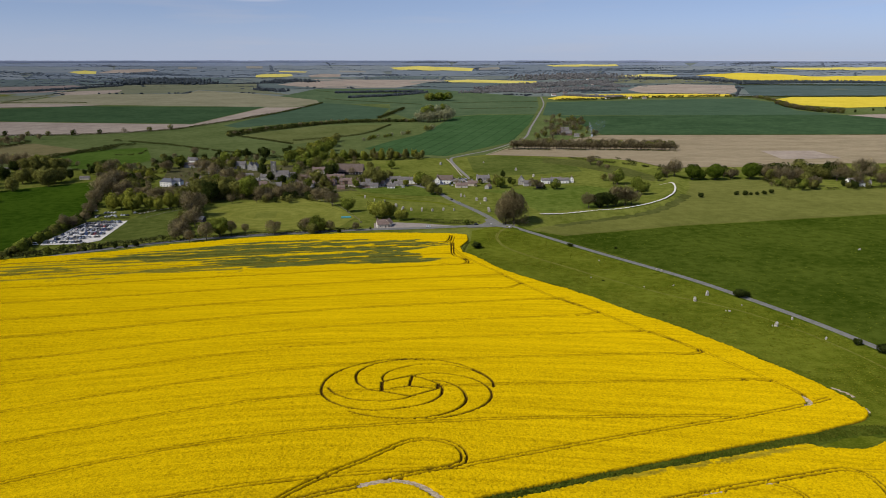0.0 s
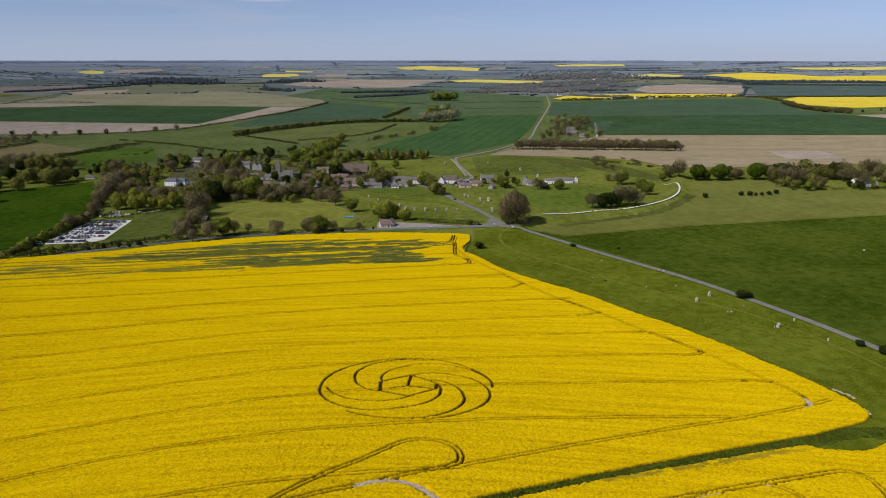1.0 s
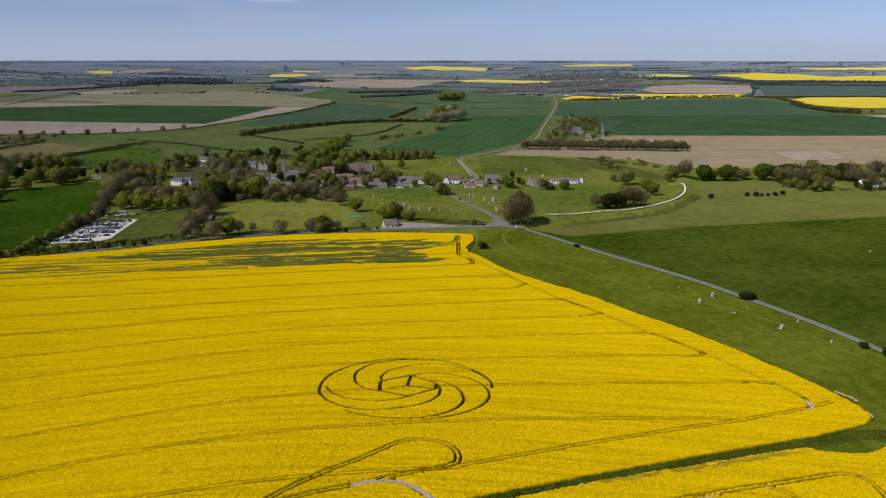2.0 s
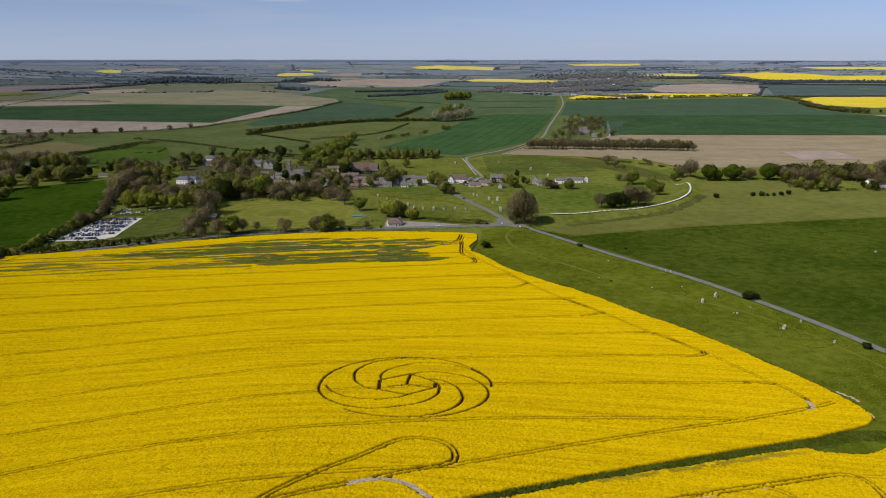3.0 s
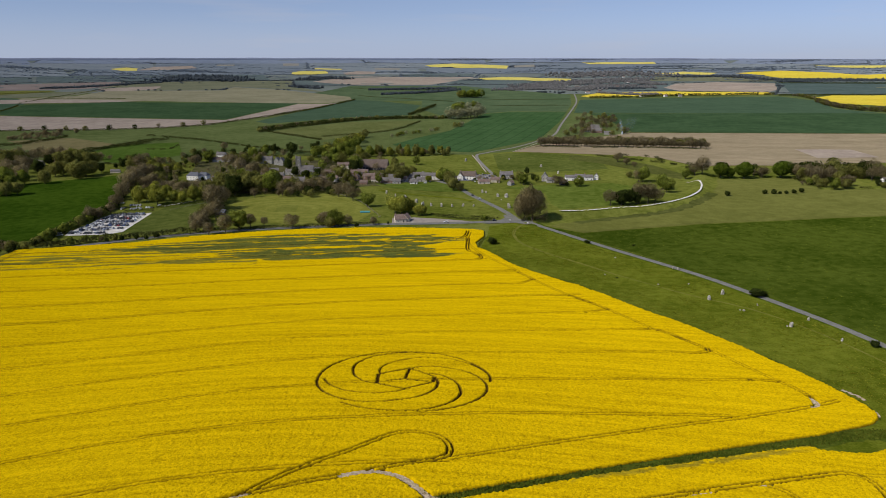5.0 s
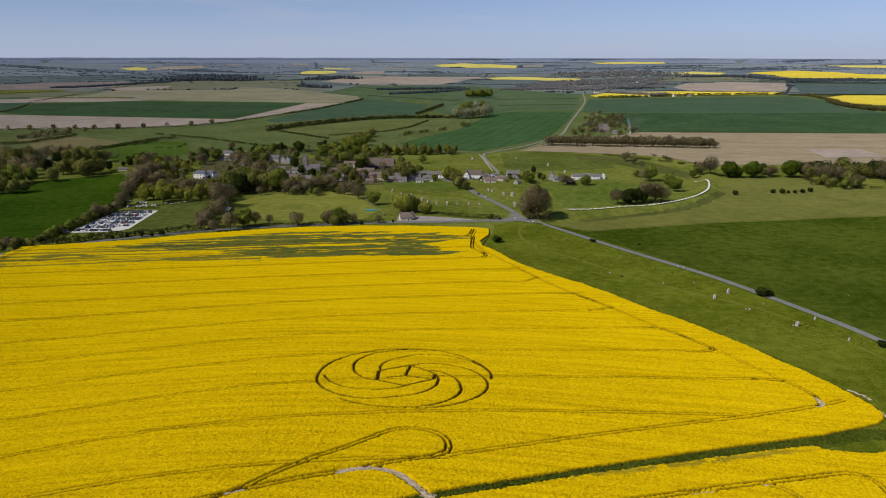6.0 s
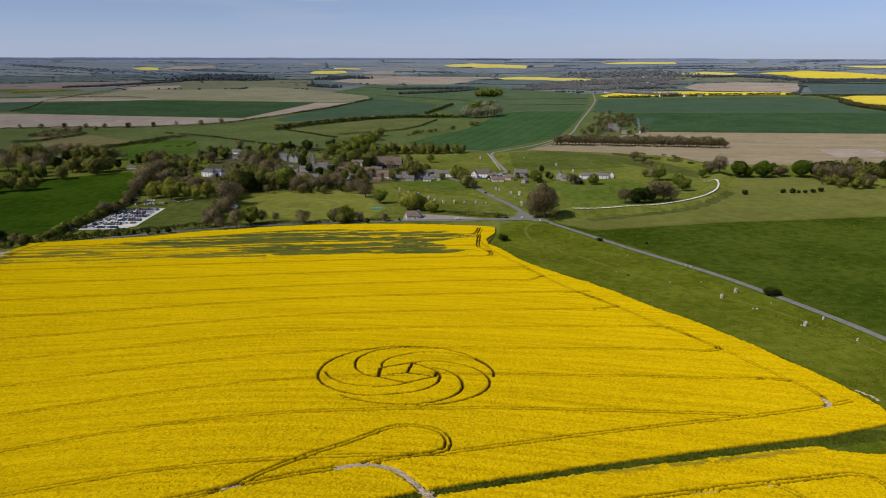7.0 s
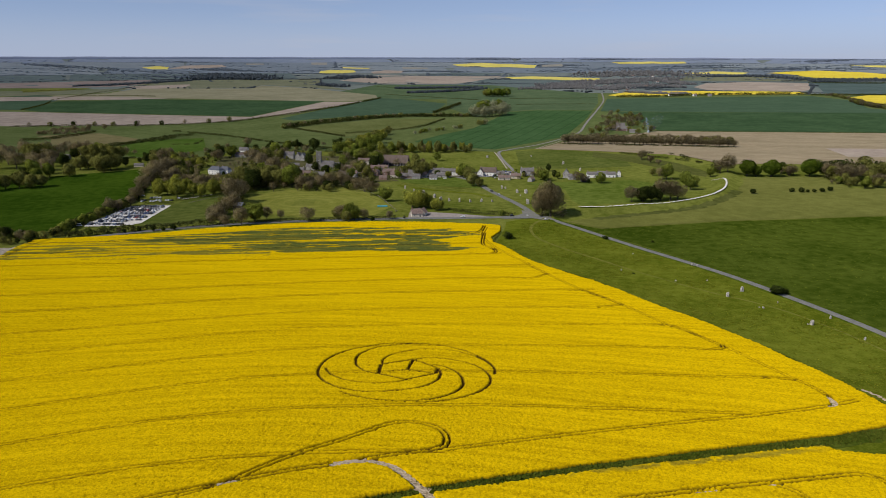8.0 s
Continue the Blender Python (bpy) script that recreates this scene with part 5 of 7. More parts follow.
scatter(("bare", "olive", "bare"), [(175, 1429), (278, 1428), (335, 1762), (290, 1911), (214, 1649)], 34, 8, 14, "bare trees round a farm")
scatter(("bare", "olive", "dark"), [(-409, 971), (-385, 971), (-354, 890), (-369, 878)], 20, 5, 8, "low trees beside a white house")
scatter(("dark", "bare", "olive", "bare"), [(-351, 1013), (-290, 1013), (-269, 944), (-320, 925)], 30, 5, 10, "dark garden trees below the manor")
scatter(("olive", "dark", "bare", "fresh"), [(-507, 1065), (-421, 1093), (-386, 1002), (-458, 960)], 46, 4, 9, "shrubs and small trees behind a white house")
scatter(("olive", "bare", "dark"), [(-411, 1068), (-295, 1106), (-305, 1144), (-430, 1118)], 34, 5, 10, "hedge trees behind the manor")
belt(("bare", "bare", "olive"), [(-262, 790), (-252, 735), (-245, 680), (-239, 636)], 4.5, 12.0, "brown trees along the edge of the cricket ground", 4.0)
scatter(("bare", "bare", "olive"), [(-354, 776), (-330, 783), (-305, 795), (-303, 830), (-330, 850), (-370, 850), (-368, 806)], 40, 6, 11, "brown crowded trees behind pale ones")
GARDEN = "garden shrubs and small trees among the houses"
scatter(("olive", "dark", "bare", "fresh", "bare", "olive"), [(-321, 827), (-283, 819), (-252, 843), (-146, 840), (-116, 914), (-148, 1039), (-191, 1110), (-306, 1090), (-408, 1094), (-366, 948)], 84, 2.5, 6.5, GARDEN)
scatter(("olive", "bare", "dark", "bare"), [(-270, 819), (-211, 811), (-142, 815), (-118, 782), (-120, 836), (-151, 866), (-240, 901), (-287, 882)], 22, 6, 11, GARDEN)
scatter(("olive", "dark", "fresh", "bare"), [(-407, 1049), (-386, 1130), (-310, 1140), (-288, 1193), (-301, 1253), (-352, 1196), (-435, 1171), (-438, 1107)], 34, 5, 11, GARDEN)
scatter(("pale", "fresh", "olive", "pale"), [(-224, 1042), (-208, 1130), (-193, 1296), (-197, 1402), (-228, 1332), (-236, 1163), (-238, 1088)], 30, 12, 19, "tall budding trees behind the church")
scatter(("olive", "fresh", "pale", "bare"), [(-168, 1116), (-114, 1122), (-21, 1140), (-26, 1165), (-128, 1150), (-169, 1136)], 34, 7, 13, "budding trees in a row behind the great barn")
scatter(("bare", "olive", "bare", "olive"), [(-408, 848), (-386, 889), (-364, 880), (-394, 958), (-427, 997), (-425, 907)], 30, 8, 15, "crowded bare trees west of the village")
scatter(("olive", "bare", "fresh", "dark"), [(-634, 1049), (-548, 1072), (-463, 1028), (-482, 1072), (-581, 1138), (-686, 1138)], 26, 7, 13, "budding trees behind the western pasture")
scatter(("dark", "olive", "bare"), [(-408, 579), (-362, 570), (-338, 559), (-346, 545), (-380, 539)], 34, 4, 9, "overgrown trees between the lane and a pasture")
scatter(("bare",), [(-838, 1300), (-856, 1388), (-800, 1412), (-765, 1366), (-790, 1308)], 80, 5, 9, "brown thorn scrub beside a dry pasture")
scatter(("dark", "olive"), [(-491, 987), (-450, 997), (-362, 966), (-383, 1026), (-472, 1049), (-511, 1028)], 24, 3, 7, "shrubs by a field edge")
scatter(("olive", "bare", "olive"), [(413, 945), (400, 893), (413, 866), (427, 893), (428, 945), (429, 973)], 30, 5, 11, "thorn bushes at the foot of the eastern belt")
scatter(("bare", "olive", "dark", "bare"), [(417, 963), (441, 927), (505, 954), (525, 992), (467, 983), (437, 1002)], 26, 12, 20, "crowded bare trees of a belt")
scatter(("bare", "olive", "dark"), [(362, 945), (378, 945), (389, 973), (372, 973)], 6, 10, 16, "thin trees between beeches")
plant_all("olive", [(442, 869, 13.5), (443, 877, 10.9), (205, 936, 10.1), (489, 881, 8.2), (511, 877, 8.2)], "grey-green trees of the eastern belt")
plant_all("dark", [(492, 869, 10.1), (490, 893, 8.3)], "grey-green trees of the eastern belt")
# by the small house and the crossroads
plant_all("pale", [(-66, 709, 18.9), (-52, 709, 15.5)], "trees behind the small house")
plant_all("pale", [(-59, 704, 19.9), (-38, 698, 13.1), (-42, 698, 12.0)], "trees behind the small house")
plant_all("great", [(66, 675, 35.0), (58.5, 677, 30.5)], "trees by the road junction", 0.86)
plant_all("olive", [(66, 889, 16.5), (23, 893, 6.9)], "trees by the crossroads")
plant_all("fresh", [(69, 877, 15.0), (86, 897, 9.7), (135, 869, 13.5), (131, 869, 10.8), (162, 927, 4.3), (22, 677, 6.4)], "trees by the crossroads")
plant_all("dark", [(78, 959, 10.4), (83, 914, 8.5), (46, 914, 7.1), (120, 869, 6.7)], "trees by the crossroads")
plant_all("bare", [(108, 869, 14.8), (115, 869, 11.5), (11, 927, 7.2), (57, 914, 7.1)], "trees by the crossroads")
# on the bank
plant_all("bare", [(152, 757, 17.7), (183, 770, 24.0), (193, 770, 22.8), (211, 906, 16.8), (289, 945, 19.0), (298, 945, 23.4), (216, 1079, 14.9), (223, 1050, 11.3), (230, 1029, 8.7), (200, 770, 18.0), (373, 945, 14.6)], "trees on the bank", 1.1)
plant_all("dark", [(163, 757, 18.9), (173, 763, 17.9), (180, 766, 14.4)], "trees on the bank")
plant_all("fresh", [(216, 906, 19.6), (228, 854, 19.9), (274, 931, 13.0), (288, 954, 10.3), (228, 836, 16.9)], "trees on the bank")
plant_all("dome", [(320, 940, 22.5), (349, 940, 22.5), (396, 945, 24.8), (331, 940, 14.5)], "trees behind the bank", 1.2)
# the eastern tree belt
plant_all("bare", [(413, 936, 21.0), (421, 914, 21.2), (430, 910, 19.7), (441, 873, 16.3), (455, 889, 15.2), (508, 945, 24.8), (512, 931, 20.2), (503, 889, 15.2), (555, 978, 24.1), (544, 931, 21.6), (534, 889, 19.3), (570, 931, 21.6), (574, 910, 21.1), (428, 945, 20.4), (449, 927, 18.6)], "trees of the eastern belt")
plant_all("olive", [(416, 927, 18.6), (422, 881, 12.3), (419, 901, 14.0), (453, 914, 15.6), (493, 945, 17.5), (516, 893, 11.1)], "trees of the eastern belt")
plant_all("dark", [(505, 954, 23.6), (436, 893, 11.1), (494, 881, 10.9), (578, 893, 16.6), (421, 973, 15.0)], "trees of the eastern belt")
plant_all("fresh", [(425, 862, 15.4), (409, 893, 9.7), (419, 885, 8.2)], "trees of the eastern belt")
# bushes in the open
plant_all("dark", [(195, 462, 6.3), (230, 383, 4.4), (238, 372, 5.5), (106, 596, 3.3), (28, 590, 6.5), (199, 463, 4.5), (142, 589, 1.9), (113, 498, 1.2)], "bushes by the lane", 1.7)
plant_all("dark", [(290, 818, 6.4), (335, 832, 5.2), (345, 832, 5.8), (352, 832, 3.9), (359, 832, 4.5), (369, 836, 5.2), (380, 843, 5.9)], "bushes in a row", 1.5)


belt(("bare",), [(117, 1271), (208, 1263), (303, 1255), (392, 1247)], 3.4, 15.5, "dense row of bare and budding trees beside bare soil", 4.1)
belt(("bare", "bare", "olive"), [(135, 1304), (214, 1296), (311, 1287), (397, 1279)], 4.6, 15.5, "dense row of bare and budding trees beside bare soil", 5.4)
belt(("bare", "bare", "olive"), [(191, 1411), (239, 1568), (276, 1684), (287, 1535), (291, 1465)], 17.0, 13.0, "bare and budding trees round a farm", 21.6)
belt(("bare", "bare", "olive"), [(237, 1685), (304, 1776), (313, 1647)], 22.0, 12.0, "bare and budding trees round a farm", 16.2)
belt(("willow", "willow"), [(-56, 1755), (-19, 1753), (10, 1808)], 7.0, 30, "pale willows along a stream", 10.8)
belt(("willow", "fresh"), [(-53, 1918), (-29, 1983), (1, 2016)], 8.0, 24.0, "pale willows along a stream", 12.0)
belt(("willow", "olive"), [(-34, 1572), (-20, 1582)], 6.0, 13.0, "pale willows along a stream", 5.0)
belt(("olive", "willow"), [(-79, 1491), (-65, 1510)], 6.0, 9.0, "low willow bushes in a meadow", 6.0)
belt(("olive", "willow", "fresh"), [(-149, 1401), (-131, 1436), (-106, 1472)], 7.0, 8.0, "low willow bushes in a meadow", 7.0)
belt(("olive", "dark", "bare"), [(-422, 1481), (-369, 1595), (-243, 1737), (-126, 1759), (-59, 1755)], 8.0, 10.5, "budding trees in a long hedge", 5.4)
belt(("bare", "dark", "olive"), [(-944, 1441), (-862, 1462), (-744, 1487), (-655, 1530), (-582, 1596)], 40.0, 12.4, "single trees in a field hedge", 5.4)
belt(("bare", "dark"), [(1042, 2356), (1004, 2093), (1045, 1960), (1228, 2076), (1384, 2145)], 60.0, 9.0, "single dark trees edging a rape field", 6.0)
belt(("bare", "bare", "olive"), [(1018, 2285), (991, 2134), (993, 2036), (1011, 1980), (1037, 1944)], 3.6, 15.0, "brown bare wood edging a rape field", 8.0)
belt(("bare", "olive"), [(1054, 2545), (1070, 2515), (1054, 2407)], 6.0, 13.0, "brown bare wood edging a rape field", 6.0)
belt(("fresh", "dome", "olive"), [(-52, 2475), (8, 2470)], 4.2, 26.0, "dense green copse beyond the willows", 12.0)


# ---- hedges and far woods ----
HEDGE = leaf_material("hedge_leaves", (0.050, 0.060, 0.014), (0.105, 0.112, 0.032))
# Next three leaf tones turn bluer and paler with range, as painted haze.
WOODS = leaf_material("haze_tinted_far_leaves", (0.078, 0.094, 0.104), (0.104, 0.12, 0.13))
HAZY_WOODS = leaf_material("hazed_wood_leaves", (0.106, 0.13, 0.154), (0.132, 0.156, 0.18))
HORIZON_WOODS = leaf_material("haze_pale_wood_leaves", (0.136, 0.162, 0.2), (0.164, 0.19, 0.228))
GREY_WOODS = leaf_material("far_budding_wood", (0.160, 0.155, 0.150), (0.220, 0.212, 0.202))


def hedge(label, line, height, width, gap=0.0):
    p = curve(line, 1.0)
    p = p[lumps(p[:, 0], p[:, 1], 9, 31) > gap]
    n = 9 if height < 4 else 12
    r = np.random.RandomState(len(p))
    c = np.repeat(p, n, axis=0) + r.uniform(-width / 2, width / 2, (len(p) * n, 2))
    tall = height * (0.65 + 0.7 * lumps(c[:, 0], c[:, 1], 6, 33))
    c = np.column_stack([c, ground(c[:, 0], c[:, 1]) + tall * np.sqrt(r.uniform(0.02, 1, len(c)))])
    k = len(c)
    nn = r.normal(size=(k, 3)) + (0, 0, 0.5)
    nn /= np.linalg.norm(nn, axis=1)[:, None]
    u = np.cross(nn, r.normal(size=(k, 3)))
    u /= np.linalg.norm(u, axis=1)[:, None]
    v = np.cross(nn, u)
    s = (0.35 + 0.12 * height) * r.uniform(0.6, 1.1, k)[:, None]
    quad = np.stack([c - s * u, c - 0.7 * s * v, c + s * u, c + 0.7 * s * v], 1).reshape(-1, 3)
    me = grid_data("hedge", quad, np.arange(k * 4).reshape(-1, 4), [HEDGE], smooth=True)
    leafy_normals(me, np.repeat(nn * (1, 1, 0.6) + (0, 0, 0.35), 4, axis=0))
    return tagged(new("hedge", me), label, "hedge", kind="stuff")


def tufts(label, line, width, height, dense, clear=()):
    """Tall grass in tufts along a strip."""
    p = curve(line, 1.0)
    r = np.random.RandomState(len(p))
    c = np.repeat(p, dense, axis=0) + r.uniform(-width / 2, width / 2, (len(p) * dense, 2))
    for x, y in clear:
        c = c[np.hypot(c[:, 0] - x, c[:, 1] - y) > 2.0]
    k = len(c)
    z = ground(c[:, 0], c[:, 1]) + 0.2
    a, h, w = r.uniform(0, 6.28, k), height * r.uniform(0.4, 1.2, k), r.uniform(0.15, 0.4, k)
    dx, dy, lean = np.cos(a) * w, np.sin(a) * w, r.uniform(-0.3, 0.3, (k, 2))
    v = np.stack([np.stack([c[:, 0] - dx, c[:, 1] - dy, z], 1), np.stack([c[:, 0] + dx, c[:, 1] + dy, z], 1), np.stack([c[:, 0] + lean[:, 0] + dx * 0.4, c[:, 1] + lean[:, 1] + dy * 0.4, z + h], 1), np.stack([c[:, 0] + lean[:, 0] - dx * 0.4, c[:, 1] + lean[:, 1] - dy * 0.4, z + h], 1)], 1)
    return tagged(new("grass_tufts", grid_data("grass_tufts", v.reshape(-1, 3), np.arange(k * 4).reshape(-1, 4), [TUFTS], smooth=False)), label, "grass", kind="stuff")


def tussocks(label, outline, count):
    """Low clumps of coarse grass spread over rough pasture."""
    r = np.random.RandomState(17)
    xs, ys = [p[0] for p in outline], [p[1] for p in outline]
    x, y = r.uniform(min(xs), max(xs), count * 3), r.uniform(min(ys), max(ys), count * 3)
    keep = inside(x, y, outline) & (lumps(x, y, 18, 61) + 0.6 * r.rand(len(x)) > 0.62)
    x, y = x[keep][:count], y[keep][:count]
    n = 7
    c = np.repeat(np.stack([x, y], 1), n, axis=0) + r.normal(0, 0.32, (len(x) * n, 2))
    k = len(c)
    z = ground(c[:, 0], c[:, 1]) + 0.2
    a, h, w = r.uniform(0, 6.28, k), r.uniform(0.10, 0.26, k), r.uniform(0.12, 0.3, k)
    dx, dy, lean = np.cos(a) * w, np.sin(a) * w, r.uniform(-0.4, 0.4, (k, 2))
    v = np.stack([np.stack([c[:, 0] - dx, c[:, 1] - dy, z], 1), np.stack([c[:, 0] + dx, c[:, 1] + dy, z], 1), np.stack([c[:, 0] + lean[:, 0] + dx * 0.5, c[:, 1] + lean[:, 1] + dy * 0.5, z + h], 1), np.stack([c[:, 0] + lean[:, 0] - dx * 0.5, c[:, 1] + lean[:, 1] - dy * 0.5, z + h], 1)], 1)
    return tagged(new("grass_tussocks", grid_data("grass_tussocks", v.reshape(-1, 3), np.arange(k * 4).reshape(-1, 4), [TUSSOCK], smooth=False)), label, "grass", kind="stuff")


tussocks("coarse grass tussocks over rough pasture", [(39, 647), (62, 656), (120, 569), (167, 501), (193, 455), (220, 406), (237, 367), (251, 329), (221, 284), (194, 296), (190, 318), (176, 346), (159, 376), (138, 407), (112, 441), (84, 485), (49, 527), (29, 564)], 7000)
tussocks("coarse grass tussocks over a lush pasture", [(89, 641), (217, 663), (439, 715), (484, 723), (256, 362), (247, 384), (229, 423), (201, 477), (175, 527), (126, 600)], 1800)
tufts("rough green grass on a baulk between crops", [(202, 286), (170, 281), (140, 267), (85.9, 241.1), (41.0, 219.8), (14.6, 207.8), (-21, 193)], 8.0, 0.7, 22, [(2.0, 203.0), (3.0, 201.0), (3.9, 199.2), (5.0, 197.0), (6.0, 194.5), (7.5, 191.0)])
tufts("long grass along the edge of the rape", [(21, 610), (17, 574), (33, 547), (48, 519), (83, 478), (111, 436), (136, 402), (157, 371), (174, 341), (188, 314), (189, 298)], 2.5, 0.6, 6)
DARK_HEDGE = "dark green field hedge of thorn bushes"
hedge("overgrown roadside hedge of thorn and bramble", [(-337, 565), (-314, 579), (-291, 593), (-261, 607), (-236, 617)], 5.2, 6.0)
hedge("clipped low green roadside hedge", [(-236, 617), (-202, 632), (-154, 642), (-115, 652), (-75, 660)], 2.8, 3.0, 0.04)
hedge("low hedge between a car park and grass", [(-345, 708), (-330, 712), (-311, 714)], 1.6, 2.4, 0.25)
hedge("overgrown hedge beside the car park", [(-349, 576), (-353, 617), (-356, 671), (-357, 719), (-384, 796), (-415, 886)], 5.4, 6.8)
hedge("brown undergrowth beneath a tree row", [(111, 1255), (206, 1247), (301, 1247), (387, 1232)], 2.6, 6.0, 0.2)
hedge(DARK_HEDGE, [(-621, 1145), (-613, 1185), (-604, 1243), (-601, 1273)], 4.6, 5.0)
hedge(DARK_HEDGE, [(-601, 1273), (-584, 1319), (-556, 1336)], 4.6, 5.0, 0.2)
hedge(DARK_HEDGE, [(-975, 1424), (-944, 1441), (-862, 1462), (-744, 1487), (-655, 1530), (-582, 1596), (-560, 1642), (-493, 1839)], 3.6, 3.4)
hedge(DARK_HEDGE, [(-493, 1839), (-437, 2036), (-382, 2368)], 4.7, 4.5, 0.2)
hedge("thick dark hedge between pale pastures", [(-425, 1472), (-366, 1584), (-243, 1737), (-126, 1759), (-52, 1755)], 6.1, 8.1)
hedge(DARK_HEDGE, [(-282, 1396), (-165, 1504), (-119, 1693)], 3.4, 4.1)
hedge(DARK_HEDGE, [(-624, 1400), (-495, 1338), (-389, 1257), (-319, 1209), (-222, 1137)], 3.4, 3.8, 0.22)
hedge(DARK_HEDGE, [(-521, 1033), (-484, 1023), (-407, 987), (-366, 957)], 3.0, 4.0, 0.3)
for line in ([(-406, 2580), (-308, 2491), (-169, 2381), (-68, 2303)], [(-513, 3046), (-314, 2901), (-87, 2957)], [(28, 2369), (154, 2393), (301, 2415)], [(25, 2128), (123, 2147), (267, 2166)]):
    hedge("thin dark hedge across far pastures", line, 2.6, 4.0, 0.12)
hedge("thick dark hedge below a meadow", [(-440, 1516), (-396, 1574), (-328, 1662), (-236, 1730), (-90, 1768)], 7.0, 8.0)
hedge(DARK_HEDGE, [(-161, 1849), (-139, 1964), (-113, 2135)], 6.5, 9.0, 0.1)
hedge(DARK_HEDGE, [(-412, 1481), (-340, 1412), (-274, 1348)], 3.6, 4.0)
hedge(DARK_HEDGE, [(-812, 1215), (-781, 1253), (-758, 1358)], 4.6, 5.0)
hedge(DARK_HEDGE, [(-631, 1156), (-612, 1211), (-583, 1254), (-576, 1304)], 5.0, 5.0)
hedge(DARK_HEDGE, [(-1205, 1800), (-1235, 1921), (-1290, 2060)], 3.6, 4.0, 0.1)
hedge("thin field hedge along a green lane", [(-1328, 2119), (-1370, 2337), (-1405, 2572), (-1432, 2762), (-1453, 3010)], 3.0, 4.0, 0.35)
hedge("thin field hedge beside bare soil", [(-1370, 2337), (-1284, 2350), (-1196, 2362), (-1114, 2346)], 3.4, 4.0, 0.2)
hedge("thin field hedge beside a yellow strip", [(-1666, 2497), (-1609, 2568), (-1558, 2640)], 3.4, 4.0, 0.2)
hedge("dark hedge across the far downs", [(1019, 2590), (1166, 2589), (1332, 2586), (1600, 2580)], 6.5, 6.0, 0.1)
hedge("dark hedge across the far downs", [(1273, 3291), (1451, 3246), (1634, 3195), (1900, 3100)], 6.5, 8.0, 0.1)
hedge("scattered garden shrubs behind the village", [(-305, 1121), (-247, 1131), (-196, 1041), (-148, 1039)], 3.0, 8.0, 0.45)
hedge("scattered shrubs in the pastures", [(-556, 1199), (-503, 1206), (-509, 1274)], 2.5, 4.0, 0.5)
hedge("row of thorn shrubs at the edge of the bare soil", [(190, 1147), (235, 1109), (276, 1067), (302, 1029), (320, 997)], 3.0, 3.0, 0.45)
hedge("scattered thorn shrubs along the bank", [(225, 1147), (268, 1103), (300, 1008)], 3.4, 4.1, 0.55)
hedge("low scrub along the ditch", [(-24, 695), (3, 684), (30, 680)], 2.2, 4.0, 0.12)
hedge("low scrub along the ditch", [(-47, 706), (-13, 700), (19, 692), (33, 687)], 1.4, 5.0, 0.35)
hedge("dark scrub under the eastern belt", [(409, 936), (419, 877), (469, 869), (535, 881), (592, 893)], 3.4, 8.1, 0.3)
hedge("dark hedge along the strip of rape", [(372, 2465), (516, 2487), (667, 2567), (1022, 2638)], 8.0, 7.5, 0.2)
hedge("dark hedge between wheat fields", [(311, 1484), (579, 1476), (955, 1467)], 1.4, 2.7, 0.2)
hedge("thorn scrub beside the garden walls", [(-139, 858), (-127, 889), (-98, 872)], 2.7, 4.1, 0.2)
hedge("thick shrubs at the cricket ground edge", [(-257, 786), (-229, 808), (-192, 810), (-142, 815)], 3.4, 5.4)
hedge("dark shrubs under the village trees", [(-316, 820), (-290, 820), (-262, 792)], 3.4, 6.8)
hedge("overgrown hedge east of the car park", [(-313, 728), (-290, 750), (-268, 756)], 2.7, 4.1)


def blob_wood(name, label, spots, mat):
    """Far woodland as many uneven crowns in one mesh: rows of x, y, width, height."""
    ico = bmesh.new()
    bmesh.ops.create_icosphere(ico, subdivisions=1, radius=1)
    v0 = np.array([v.co[:] for v in ico.verts])
    f0 = np.array([[v.index for v in f.verts] for f in ico.faces])
    ico.free()
    r = np.random.RandomState(len(spots))
    s = np.array(spots)
    v = v0[None] * r.uniform(0.65, 1.25, (len(s), len(v0), 1)) * np.stack([s[:, 2], s[:, 2], s[:, 3]], 1)[:, None] * 0.5
    v += np.stack([s[:, 0], s[:, 1], ground(s[:, 0], s[:, 1]) + s[:, 3] * 0.45], 1)[:, None]
    f = f0[None] + len(v0) * np.arange(len(s))[:, None, None]
    return tagged(new(name, grid_data(name, v.reshape(-1, 3), f.reshape(-1, 3), [mat], smooth=False)), label, "woodland", kind="stuff")


def wood_line(line, gap, tall, width):
    return [(x + rnd(-width, width), y + rnd(-width, width), tall * rnd(0.35, 0.8), tall * rnd(0.45, 0.8)) for x, y in curve(line, gap)]


spots = []
for line, tall, width in (([(-1432, 3359), (-1293, 3496), (-1087, 3423)], 23, 68), ([(-1452, 3501), (-1303, 3599), (-1156, 3558)], 23, 81), ([(-766, 3101), (-641, 3004)], 19, 27), ([(-402, 2907), (-318, 2938), (-88, 2996)], 15, 16), ([(-326, 2635), (-174, 2751), (-75, 2918)], 14, 16),
                          ([(-805, 3534), (-749, 3653), (-649, 3625)], 20, 54), ([(-1662, 2822), (-1577, 2902), (-1483, 3119), (-1404, 3263)], 14, 19), ([(964, 3732), (1225, 3680), (1345, 3488), (1629, 3426), (1920, 3275)], 16, 34), ([(1026, 2638), (1216, 3093)], 7, 4), ([(1330, 3382), (1598, 3359), (2038, 3260)], 14, 19)):
    spots += wood_line(line, tall * 0.08, tall, width)
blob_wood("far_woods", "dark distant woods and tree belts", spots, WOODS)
spots = []
